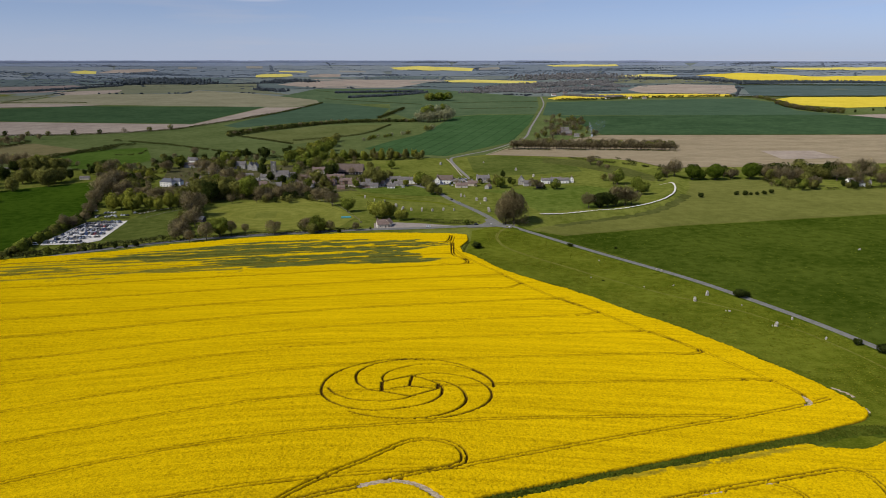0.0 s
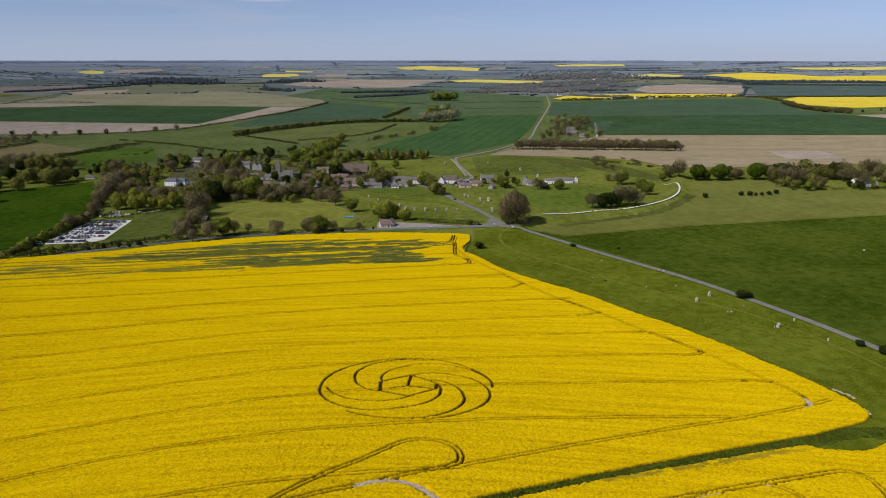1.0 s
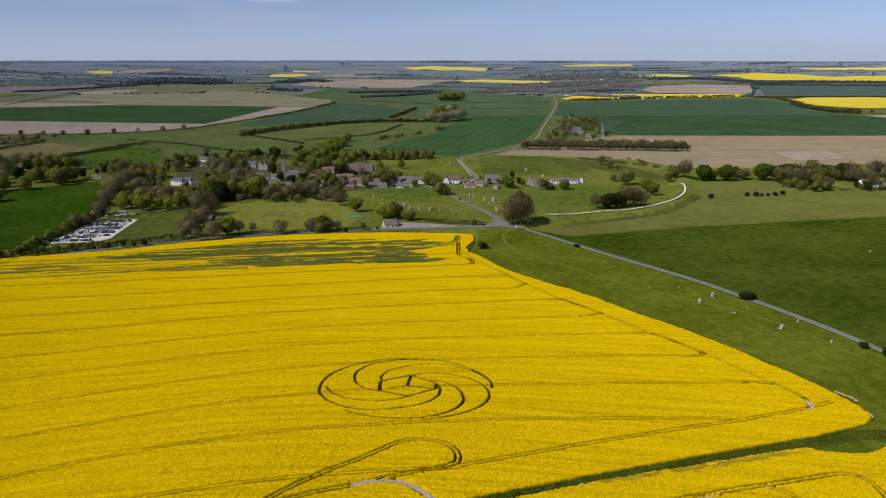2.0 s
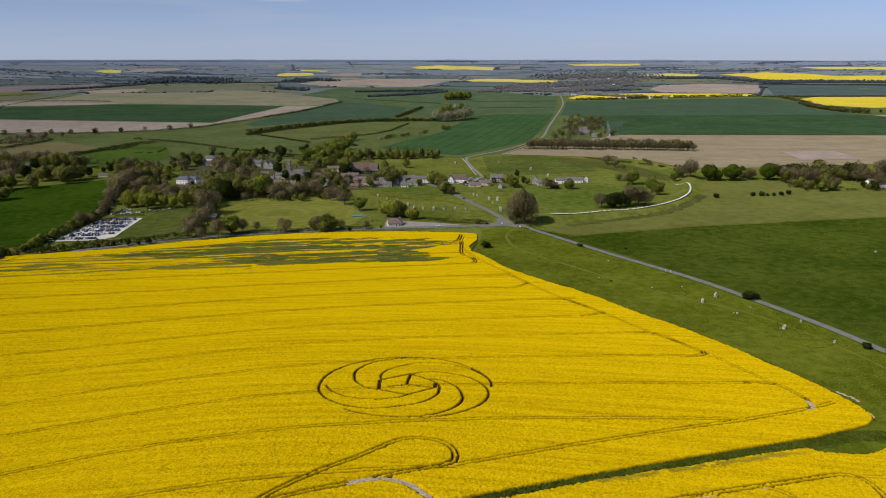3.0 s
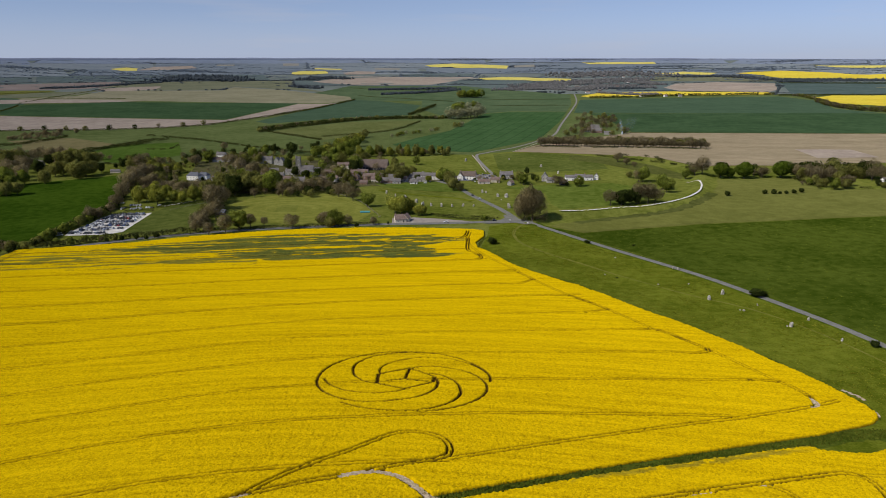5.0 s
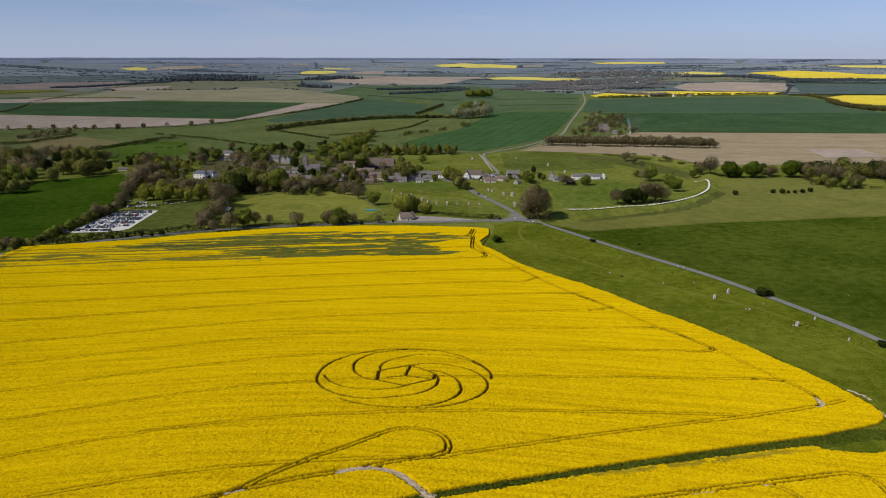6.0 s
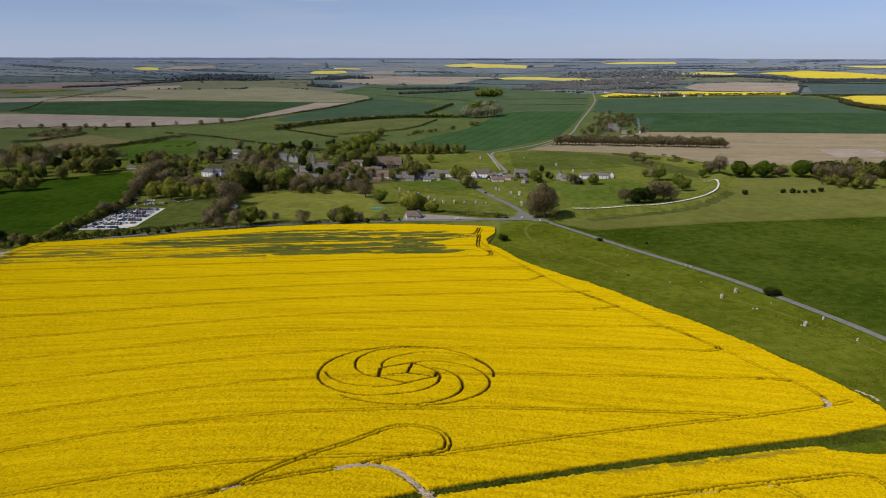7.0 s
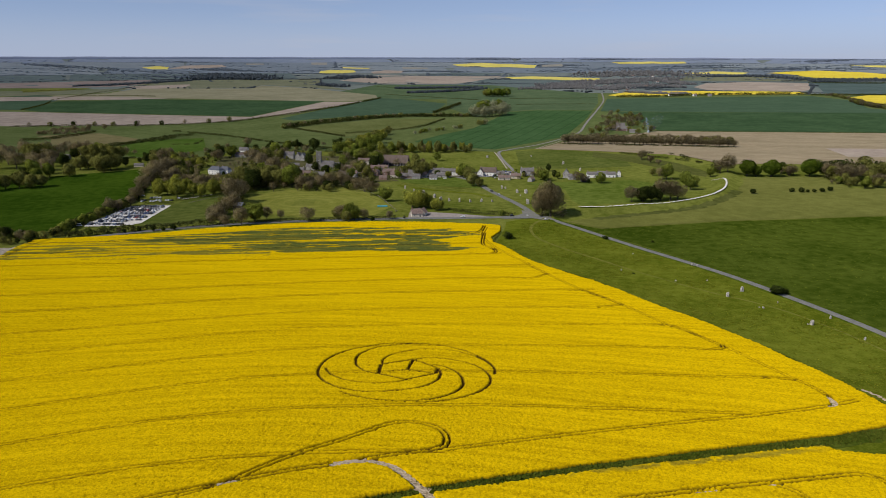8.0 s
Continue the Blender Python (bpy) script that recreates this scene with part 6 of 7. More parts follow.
for line, tall, width in (([(383, 2906), (557, 3152), (681, 3070)], 15, 61), ([(199, 3092), (392, 3361), (558, 3455), (739, 3582)], 16, 94), ([(100, 2911), (262, 3020), (383, 2906)], 14, 54), ([(445, 3828), (663, 3934), (904, 3835)], 19, 122), ([(442, 2730), (545, 2631), (631, 2659)], 12, 19), ([(710, 3440), (770, 3255)], 14, 40)):
    spots += wood_line(line, tall * 0.05, tall, width)
blob_wood("budding_far_woods", "grey-brown budding trees round a far village", spots, GREY_WOODS)

# the patchwork of the far downs
spots = []
rims = [2660, 2950, 3270, 3620, 3980, 4330, 4620, 4820]
far_kinds = [(FAR_TEAL, "far downs field with blue haze in its colour"), (FAR_GREEN, "far downs pasture with grey haze in its colour"), (FAR_GREEN, "far downs pasture with grey haze in its colour"), (FAR_TEAL, "far downs field with blue haze in its colour"), (FAR_OLIVE, "dull olive field of the far downs")]
rp = random.Random(12)
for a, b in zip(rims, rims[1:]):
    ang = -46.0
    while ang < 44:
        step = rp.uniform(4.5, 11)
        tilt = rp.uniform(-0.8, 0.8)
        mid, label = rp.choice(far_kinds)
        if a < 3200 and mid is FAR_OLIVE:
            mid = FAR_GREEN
        # Outer rims swap to bluer, paler materials, haze painted into the fields.
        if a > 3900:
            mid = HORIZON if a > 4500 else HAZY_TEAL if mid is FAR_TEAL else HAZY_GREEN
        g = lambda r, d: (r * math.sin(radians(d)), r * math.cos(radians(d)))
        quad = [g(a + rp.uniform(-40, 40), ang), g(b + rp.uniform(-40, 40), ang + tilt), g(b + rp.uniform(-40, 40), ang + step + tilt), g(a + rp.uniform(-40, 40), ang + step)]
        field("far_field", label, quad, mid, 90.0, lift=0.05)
        for p, q in ((quad[0], quad[3]), (quad[0], quad[1])):
            if rp.random() < 0.5:
                n = int(math.dist(p, q) / rp.choice((3, 4, 6)))
                tall = rp.uniform(2.5, 5.5)
                for i in range(n):
                    t = i / n
                    spots.append((p[0] + (q[0] - p[0]) * t + rp.uniform(-5, 5), p[1] + (q[1] - p[1]) * t + rp.uniform(-5, 5), tall * rp.uniform(1.6, 3.4), tall * rp.uniform(0.5, 1.0)))
        if rp.random() < 0.35:
            cx, cy = g(rp.uniform(a, b), ang + rp.uniform(0, step))
            for i in range(150):
                spots.append((cx + rp.gauss(0, 90), cy + rp.gauss(0, 20), rp.uniform(9, 18), rp.uniform(5, 8)))
        ang += step
for i in range(230):
    d, r = rp.uniform(-46, 44), rp.choice((rp.uniform(3300, 4200), rp.uniform(4100, 4830)))
    cx, cy, long = r * math.sin(radians(d)), r * math.cos(radians(d)), rp.uniform(25, 150)
    for k in range(int(long / 3)):
        spots.append((cx + rp.gauss(0, long), cy + rp.gauss(0, 9), rp.uniform(9, 20), rp.uniform(2.5, 5.5)))
sx, sy = np.array(spots)[:, 0], np.array(spots)[:, 1]
free = ~np.any([inside(sx, sy, o) for o in NAMED], axis=0)
spots = [s for s, ok in zip(spots, free) if ok]
# Woods sorted by range, each band in leaves with more haze colour.
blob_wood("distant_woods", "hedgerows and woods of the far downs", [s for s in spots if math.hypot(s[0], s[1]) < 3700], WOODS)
blob_wood("distant_woods", "hedgerows and woods on the horizon in haze-coloured leaves", [s for s in spots if 3700 <= math.hypot(s[0], s[1]) < 4480], HAZY_WOODS)
blob_wood("distant_woods", "woods on the last ridge in pale haze-coloured leaves", [s for s in spots if math.hypot(s[0], s[1]) >= 4480], HORIZON_WOODS)


# Ridge surfaces hold the blue of thick haze in their base colour.
FAR_RIDGE = material("hazed_far_ridge", (0.115, 0.142, 0.2), (0.145, 0.172, 0.23), 0.0008, 0.006, bump=0.0)
LAST_RIDGE = material("haze_pale_last_ridge", (0.185, 0.212, 0.285), (0.215, 0.242, 0.315), 0.0006, 0.004, bump=0.0)


def ridge(label, far, low, high, seed, mat):
    """A wooded ridge far off, with its uneven skyline."""
    a = np.radians(np.arange(-60, 60.01, 0.06))
    deg = np.degrees(a)
    top = low + (high - low) * (0.55 * lumps(deg, deg * 0, 9, seed) + 0.30 * lumps(deg, deg * 0, 2.2, seed + 1) + 0.15 * lumps(deg, deg * 0, 0.35, seed + 2))
    rows = []
    for back, up in ((-40, None), (-20, 0.9), (0, 1.0), (15, 0.97), (30, None)):
        z = np.zeros(len(a)) if up is None else top * up
        rows.append(np.stack([(far + back) * np.sin(a), (far + back) * np.cos(a), z], 1))
    v = np.stack(rows, 1)
    k = np.arange(v.shape[0] * 5).reshape(-1, 5)
    quads = np.stack([k[:-1, :-1], k[1:, :-1], k[1:, 1:], k[:-1, 1:]], -1).reshape(-1, 4)
    return tagged(new("far_ridge", grid_data("far_ridge", v.reshape(-1, 3), quads, [mat])), label, "hills", kind="structure")


ridge("wooded horizon ridge coloured blue-grey for haze", 4890, 116, 133, 51, FAR_RIDGE)
ridge("last ridge coloured pale blue for haze", 4950, 126, 136, 55, LAST_RIDGE)


# ---- buildings ----
WHITE_WALL = material("white_render", (0.8, 0.775, 0.71), (0.9, 0.875, 0.81), 0.3, 2.0, bump=0.1)
CREAM_WALL = material("cream_render", (0.52, 0.46, 0.36), (0.66, 0.59, 0.47), 0.3, 2.0, bump=0.1)
STONE_WALL = material("grey_sarsen_wall", (0.31, 0.295, 0.262), (0.48, 0.455, 0.405), 0.4, 2.5, bump=0.4)
BRICK_WALL = material("red_brick_wall", (0.215, 0.138, 0.108), (0.335, 0.222, 0.172), 0.4, 3.0, bump=0.3)
CHURCH_STONE = material("weathered_church_stone", (0.185, 0.170, 0.140), (0.330, 0.305, 0.255), 0.4, 2.5, bump=0.4)
SLATE = material("grey_slate_roof", (0.175, 0.158, 0.147), (0.278, 0.252, 0.236), 0.3, 2.0, bump=0.3)
BLUE_SLATE = material("blue_slate_roof", (0.135, 0.140, 0.158), (0.205, 0.212, 0.232), 0.3, 2.0, bump=0.3)
RED_TILE = material("red_brown_roof_tiles", (0.205, 0.148, 0.122), (0.318, 0.234, 0.198), 0.3, 2.0, bump=0.4)
THATCH = material("weathered_thatch", (0.165, 0.124, 0.1), (0.255, 0.196, 0.16), 0.3, 2.5, bump=0.5)
BOARD = material("dark_weatherboard", (0.050, 0.045, 0.045), (0.090, 0.080, 0.078), 0.3, 2.5, bump=0.2)
FRAME_WHITE = material("white_window_paint", (0.66, 0.65, 0.62), (0.78, 0.77, 0.74), 0.5, 4.0, bump=0.0)
DOOR_PAINT = material("dark_door_paint", (0.06, 0.05, 0.045), (0.10, 0.085, 0.07), 0.5, 4.0, bump=0.0)
GLASS = material("window_glass", (0.02, 0.024, 0.03), (0.04, 0.046, 0.055), 0.5, 3.0, rough=0.4, bump=0.0, gloss=0.4)


def window_meshes():
    bm = bmesh.new()
    for a in ((-0.5, 0.5, -0.06, 0.02, -0.06, 0.06), (-0.5, 0.5, -0.06, 0.02, 1.14, 1.26), (-0.5, -0.38, -0.06, 0.02, 0.06, 1.14), (0.38, 0.5, -0.06, 0.02, 0.06, 1.14), (-0.04, 0.04, -0.05, 0.02, 0.06, 1.14)):
        box(bm, *a)
    me = bpy.data.meshes.new("window")
    bm.to_mesh(me)
    bm.free()
    me.materials.append(FRAME_WHITE)
    bm = boxed(-0.38, 0.38, -0.02, 0.02, 0.06, 1.14)
    pane = bpy.data.meshes.new("pane")
    bm.to_mesh(pane)
    bm.free()
    pane.materials.append(GLASS)
    return me, pane


WINDOW, PANE = window_meshes()


def add_window(root, x, y, z, turn=0.0):
    w = part_data("window", WINDOW, root)
    w.matrix_basis = pose(x, y, z, 0, 0, turn)
    part_data("pane", PANE, w)


def gable_wall(length, depth, eave, ridge):
    bm = bmesh.new()
    ends = []
    for x in (-length / 2, length / 2):
        ends.append([bm.verts.new((x, y, z)) for y, z in ((-depth / 2, -0.6), (depth / 2, -0.6), (depth / 2, eave), (0, ridge - 0.12), (-depth / 2, eave))])
    bm.faces.new(ends[0][::-1])
    bm.faces.new(ends[1])
    for k in range(5):
        bm.faces.new((ends[0][k], ends[0][(k + 1) % 5], ends[1][(k + 1) % 5], ends[1][k]))
    bmesh.ops.recalc_face_normals(bm, faces=bm.faces[:])
    return bm


def roof_shell(length, depth, eave, ridge, thick, over=0.4, hip=0.0):
    bm = bmesh.new()
    slope = (ridge - eave) / (depth / 2)
    half, out, low = length / 2 + over, depth / 2 + over, eave - slope * over
    rings = []
    for up in (0.0, thick):
        rings.append([bm.verts.new(c) for c in ((-half, -out, low + up), (half, -out, low + up), (half, out, low + up), (-half, out, low + up), (-half + hip, 0, ridge + up), (half - hip, 0, ridge + up))])
    for r, flip in ((rings[0], True), (rings[1], False)):
        for f in ((0, 1, 5, 4), (2, 3, 4, 5), (1, 2, 5), (3, 0, 4)) if hip else ((0, 1, 5, 4), (2, 3, 4, 5)):
            bm.faces.new([r[i] for i in (f[::-1] if flip else f)])
    lo, hi = rings
    for a, b in ((0, 1), (1, 2), (2, 3), (3, 0)) if hip else ((0, 1), (1, 5), (5, 2), (2, 3), (3, 4), (4, 0)):
        bm.faces.new((lo[a], lo[b], hi[b], hi[a]))
    bmesh.ops.recalc_face_normals(bm, faces=bm.faces[:])
    return bm


def chimney(root, x, y, top, low, mat):
    bm = boxed(x - 0.45, x + 0.45, y - 0.4, y + 0.4, low, top, bevel=0.04)
    box(bm, x - 0.53, x + 0.53, y - 0.48, y + 0.48, top - 0.25, top - 0.08)
    stack = part("chimney", bm, mat, root)
    pots = bmesh.new()
    for s in (-0.2, 0.2):
        bmesh.ops.create_cone(pots, cap_ends=True, segments=8, radius1=0.13, radius2=0.1, depth=0.5, matrix=Matrix.Translation((x + s, y, top + 0.2)))
    part("chimney_pot", pots, RED_TILE, stack)


def house(place, turn, length, depth, eave, ridge, wall, roof, label, stacks=1, hip=0.0, thick=0.22, name="house", group="village houses", panes=True):
    x, y = place
    root = thing(name, label, "house", group)
    part("wall", gable_wall(length, depth, eave, eave + 0.05 if hip else ridge), wall, root)
    part("roof", roof_shell(length, depth, eave, ridge, thick, 0.4, hip), roof, root)
    for k in range(stacks):
        cx = (-1, 1, 0)[k] * (length / 2 - 0.7 - hip) * (1 if k < 2 else 0)
        chimney(root, cx, 0.3, ridge + 1.3, ridge - 1.0, BRICK_WALL if wall is not STONE_WALL else STONE_WALL)
    if panes:
        n = max(2, int(length / 3.9))
        levels = [0.9] if eave < 4.2 else [0.9, 3.4]
        for z in levels:
            for k in range(n):
                px = -length / 2 + (k + 0.5) * length / n
                if z == 0.9 and k == n // 2:
                    continue
                add_window(root, px, -depth / 2 - 0.01, z)
            if depth > 4.5:
                add_window(root, -length / 2 - 0.01, -depth / 5, z, -90)
                add_window(root, -length / 2 - 0.01, depth / 5, z, -90)
        dx = -length / 2 + (n // 2 + 0.5) * length / n
        bm = boxed(dx - 0.5, dx + 0.5, -depth / 2 - 0.06, -depth / 2 + 0.02, 0.0, 2.05, bevel=0.02)
        part("door", bm, DOOR_PAINT, root)
    root.matrix_basis = pose(x, y, gz(x, y), 0, 0, turn)
    return root


house((-57, 671), 18, 10.0, 7.4, 3.4, 7.2, CREAM_WALL, RED_TILE, "small cream roadside house with red-brown tiled roof", 1)
house((-52, 675), 80, 8.6, 7.0, 3.4, 7.0, CREAM_WALL, RED_TILE, "cream cross wing with red-brown tiled gable roof", 0)
house((-341, 904), -16, 17, 9.5, 6.2, 9.8, WHITE_WALL, BLUE_SLATE, "large white rendered house with hipped blue slate roof", 2, hip=3.5)
house((-332, 912), -16, 13, 8, 5.4, 8.6, WHITE_WALL, BLUE_SLATE, "white rendered wing with blue slate roof", 1, hip=2.5)
house((-371, 1090), -10, 14, 7.5, 7.4, 11.4, WHITE_WALL, SLATE, "tall white house with grey slate roof", 1)
house((-360, 1064), 2, 40, 6, 4.2, 7.4, STONE_WALL, THATCH, "long low stone outbuilding with brown roof", 0)
house((-291, 1050), -3, 18, 8, 6.5, 10.5, STONE_WALL, SLATE, "old grey stone manor house with slate roof", 2)
house((-272, 1038), 84, 9, 7, 6.5, 10.8, STONE_WALL, SLATE, "grey stone gabled manor wing", 1)
house((-264, 1033), 84, 9, 7, 6.5, 10.8, STONE_WALL, SLATE, "grey stone gabled manor wing", 1)
house((-170, 1003), 4, 17, 7, 5.0, 8.4, CREAM_WALL, RED_TILE, "pale cottage with red tiled roof among trees", 2)
house((-160, 1008), 8, 9, 6, 4.6, 7.6, CREAM_WALL, SLATE, "pale cottage with grey slate roof", 1)
house((-130, 997), -4, 44, 15, 4.2, 13.5, BOARD, THATCH, "great timber barn with a huge thatched roof", 0, thick=0.5, name="barn")
house((-146, 902), 6, 13, 6, 4.6, 7.6, BRICK_WALL, RED_TILE, "red brick cottage with tiled roof", 2)
house((-136, 906), 80, 9, 6, 4.6, 7.8, BRICK_WALL, RED_TILE, "red brick gabled cottage", 1)
house((-122, 914), 0, 15, 6.5, 4.4, 7.6, BRICK_WALL, RED_TILE, "red brick farmhouse with tiled roof", 2)
house((-123, 877), 0, 9, 5, 2.8, 5.2, BRICK_WALL, RED_TILE, "small brick shed with tiled roof", 0, panes=False, name="shed")
house((-96, 888), -5, 14, 6, 3.4, 6.4, BRICK_WALL, SLATE, "brick cottage with grey slate roof", 1)
house((-84, 884), 4, 10, 6, 3.4, 6.2, STONE_WALL, SLATE, "low stone cottage with slate roof", 1)
house((-72, 916), -12, 17, 7, 3.2, 6.2, STONE_WALL, SLATE, "grey stone farm range with slate roof", 0)
house((-61, 929), 10, 14, 7, 3.6, 6.8, WHITE_WALL, SLATE, "white-walled farm building with grey slate roof", 0)
house((-54, 899), -4, 13, 6, 3.0, 5.6, STONE_WALL, SLATE, "low stone shop with grey slate roof", 0)
house((-38, 915), 6, 10, 6.5, 5.2, 8.2, WHITE_WALL, SLATE, "white cottage with slate roof and tall chimney", 2)
house((2, 918), -8, 20, 8.5, 4.6, 9.6, WHITE_WALL, THATCH, "white inn with a steep brown thatched roof", 2, thick=0.4, name="inn")
house((-7, 914), 82, 9, 7, 4.6, 9.0, WHITE_WALL, THATCH, "white thatched gable of an inn", 0, thick=0.4)
house((17, 914), 0, 11, 6, 3.0, 5.6, WHITE_WALL, SLATE, "low white outbuilding with slate roof", 0)
house((22, 885), 8, 14, 6, 3.0, 5.8, CREAM_WALL, RED_TILE, "low pinkish cottage with tiled roof", 1)
house((50, 923), 6, 16, 7.5, 5.4, 9.2, STONE_WALL, SLATE, "grey stone house with slate roof and chimneys", 2)
house((54, 877), 60, 8, 5.5, 3.2, 5.8, STONE_WALL, THATCH, "small stone barn with brown roof", 0, panes=False)
house((97, 910), 84, 10, 7.5, 5.0, 10.4, STONE_WALL, SLATE, "tall narrow stone chapel with steep slate gable", 0, name="chapel")
house((103, 897), 4, 9, 6, 3.6, 6.6, STONE_WALL, SLATE, "pale stone cottage with slate roof", 1)
house((128, 914), 4, 11, 6, 4.2, 6.8, WHITE_WALL, SLATE, "white cottage with slate roof", 1)
house((141, 918), -4, 12, 6, 4.4, 7.2, WHITE_WALL, SLATE, "white cottage with slate roof", 2)
house((152, 918), 8, 10, 6, 4.0, 6.6, WHITE_WALL, SLATE, "white cottage with slate roof", 1)
house((162, 923), 80, 6, 5, 4.6, 7.4, WHITE_WALL, SLATE, "small white gabled cottage", 1)
house((117, 881), 20, 9, 6, 2.8, 5.8, BOARD, SLATE, "dark weatherboarded barn with slate roof", 0, panes=False)
house((-282, 936), 12, 13, 6.5, 4.6, 7.8, STONE_WALL, SLATE, "stone cottage with slate roof among trees", 1)
house((-281, 968), -70, 10, 6, 4.4, 7.4, BRICK_WALL, RED_TILE, "brick cottage with tiled roof among trees", 1)
house((-239, 917), -4, 17, 7, 4.6, 7.8, STONE_WALL, SLATE, "stone cottage row with slate roof", 2)
house((-221, 892), 6, 11, 6, 4.4, 7.4, BRICK_WALL, RED_TILE, "brick cottage with tiled roof", 1)
house((-202, 879), -6, 15, 7, 5.0, 8.4, STONE_WALL, SLATE, "stone house with grey slate roof", 2)
house((-186, 860), 75, 10, 6.5, 4.6, 8.2, CREAM_WALL, SLATE, "pale gabled house with slate roof", 1)
house((-173, 891), 10, 13, 6, 4.6, 7.4, BRICK_WALL, RED_TILE, "brick cottage with tiled roof", 1)
house((-313, 899), -6, 8, 5, 3.0, 5.4, WHITE_WALL, SLATE, "small white cottage with slate roof", 1)
house((-315, 1003), 0, 12, 6, 4.4, 7.2, STONE_WALL, THATCH, "stone cottage with brown roof", 1)
for (x, y), turn, wide, tall, wall, roof, label in (
        ((-164, 928), 5, 12, 7.4, CREAM_WALL, RED_TILE, "pale cottage with mauve tiled roof"), ((-164, 894), -8, 13, 7.6, STONE_WALL, RED_TILE, "stone cottage with mauve tiled roof"),
        ((-145, 945), 12, 11, 7.4, BRICK_WALL, RED_TILE, "brick cottage with tiled roof"), ((-110, 893), -4, 12, 7.0, CREAM_WALL, RED_TILE, "pale cottage with mauve tiled roof"),
        ((-106, 913), 80, 9, 7.6, BRICK_WALL, SLATE, "brick gabled cottage with slate roof"), ((-91, 913), 6, 12, 6.6, WHITE_WALL, SLATE, "white cottage with slate roof"),
        ((-78, 900), -10, 11, 6.4, STONE_WALL, RED_TILE, "stone cottage with mauve tiled roof"), ((-63, 883), 0, 9, 5.4, WHITE_WALL, SLATE, "low white shed with slate roof"),
        ((-50, 924), -6, 12, 7.0, STONE_WALL, SLATE, "stone cottage with slate roof"), ((-179, 946), 10, 11, 7.0, CREAM_WALL, RED_TILE, "pale cottage with mauve tiled roof"),
        ((-135, 949), -2, 13, 7.2, STONE_WALL, RED_TILE, "stone cottage with mauve tiled roof"), ((-187, 916), 4, 12, 7.4, CREAM_WALL, SLATE, "pale cottage with slate roof"),
        ((-230, 948), -6, 13, 7.4, STONE_WALL, SLATE, "stone cottage with slate roof"), ((-256, 958), 8, 14, 7.4, CREAM_WALL, SLATE, "pale cottage with slate roof"),
        ((-255, 918), -10, 12, 7.2, STONE_WALL, RED_TILE, "stone cottage with mauve tiled roof"), ((-306, 937), 6, 11, 6.8, CREAM_WALL, SLATE, "pale cottage with slate roof"),
        ((-23, 902), 4, 10, 6.2, STONE_WALL, RED_TILE, "stone cottage with mauve tiled roof"), ((36, 897), -6, 11, 6.4, CREAM_WALL, RED_TILE, "pale cottage with mauve tiled roof")):
    house((x, y), turn, wide, 6.5, tall - 3.0, tall, wall, roof, label, 1)
house((-237, 700), -12, 11, 7, 2.8, 5.2, BOARD, BLUE_SLATE, "dark weatherboarded cricket pavilion", 0, name="pavilion")
house((507, 910), 20, 11, 6.5, 4.6, 7.6, WHITE_WALL, SLATE, "white cottage with slate roof among bare trees", 1)
house((516, 893), -10, 12, 6.5, 4.6, 7.6, WHITE_WALL, SLATE, "white cottage with slate roof among bare trees", 1)
house((-605, 1049), 10, 14, 7, 4.6, 7.6, BRICK_WALL, RED_TILE, "brick house with tiled roof behind trees", 1)
house((-609, 1017), -12, 13, 7, 4.6, 7.4, STONE_WALL, SLATE, "stone house with slate roof behind trees", 1)
house((-625, 1007), 0, 14, 7, 4.6, 7.6, CREAM_WALL, SLATE, "pale house with slate roof behind trees", 1)
house((-470, 959), 8, 12, 5, 2.6, 4.6, CREAM_WALL, SLATE, "long pale shed beside a field gate", 0, panes=False, name="shed")
house((248, 1520), 6, 17, 9, 7.0, 12.5, BRICK_WALL, SLATE, "tall brick farmhouse above low barns", 2)
house((246, 1485), 0, 22, 9, 4.8, 9.5, BRICK_WALL, SLATE, "brick farmhouse with slate roof beyond a copse", 2)
house((229, 1505), 30, 16, 8, 4.0, 7.5, STONE_WALL, RED_TILE, "stone farm building with tiled roof", 0, panes=False)
house((264, 1456), -10, 15, 7, 3.6, 6.8, STONE_WALL, SLATE, "farm outbuilding with slate roof", 0, panes=False)
for x, y in [(401, 2731), (464, 2867), (567, 3077), (667, 3377), (729, 3509), (584, 3384), (543, 3527), (556, 2542), (581, 2570), (631, 2539), (679, 2537), (406, 3085), (373, 3199), (315, 2984), (714, 3740), (623, 3781), (548, 2694)]:
    house((x, y), rnd(-40, 40), rnd(10, 18), 7, rnd(4, 5), rnd(7.5, 9), random.choice((WHITE_WALL, STONE_WALL, BRICK_WALL)), random.choice((SLATE, RED_TILE)), "small far house of a distant village", 0, group="far village houses", panes=False)


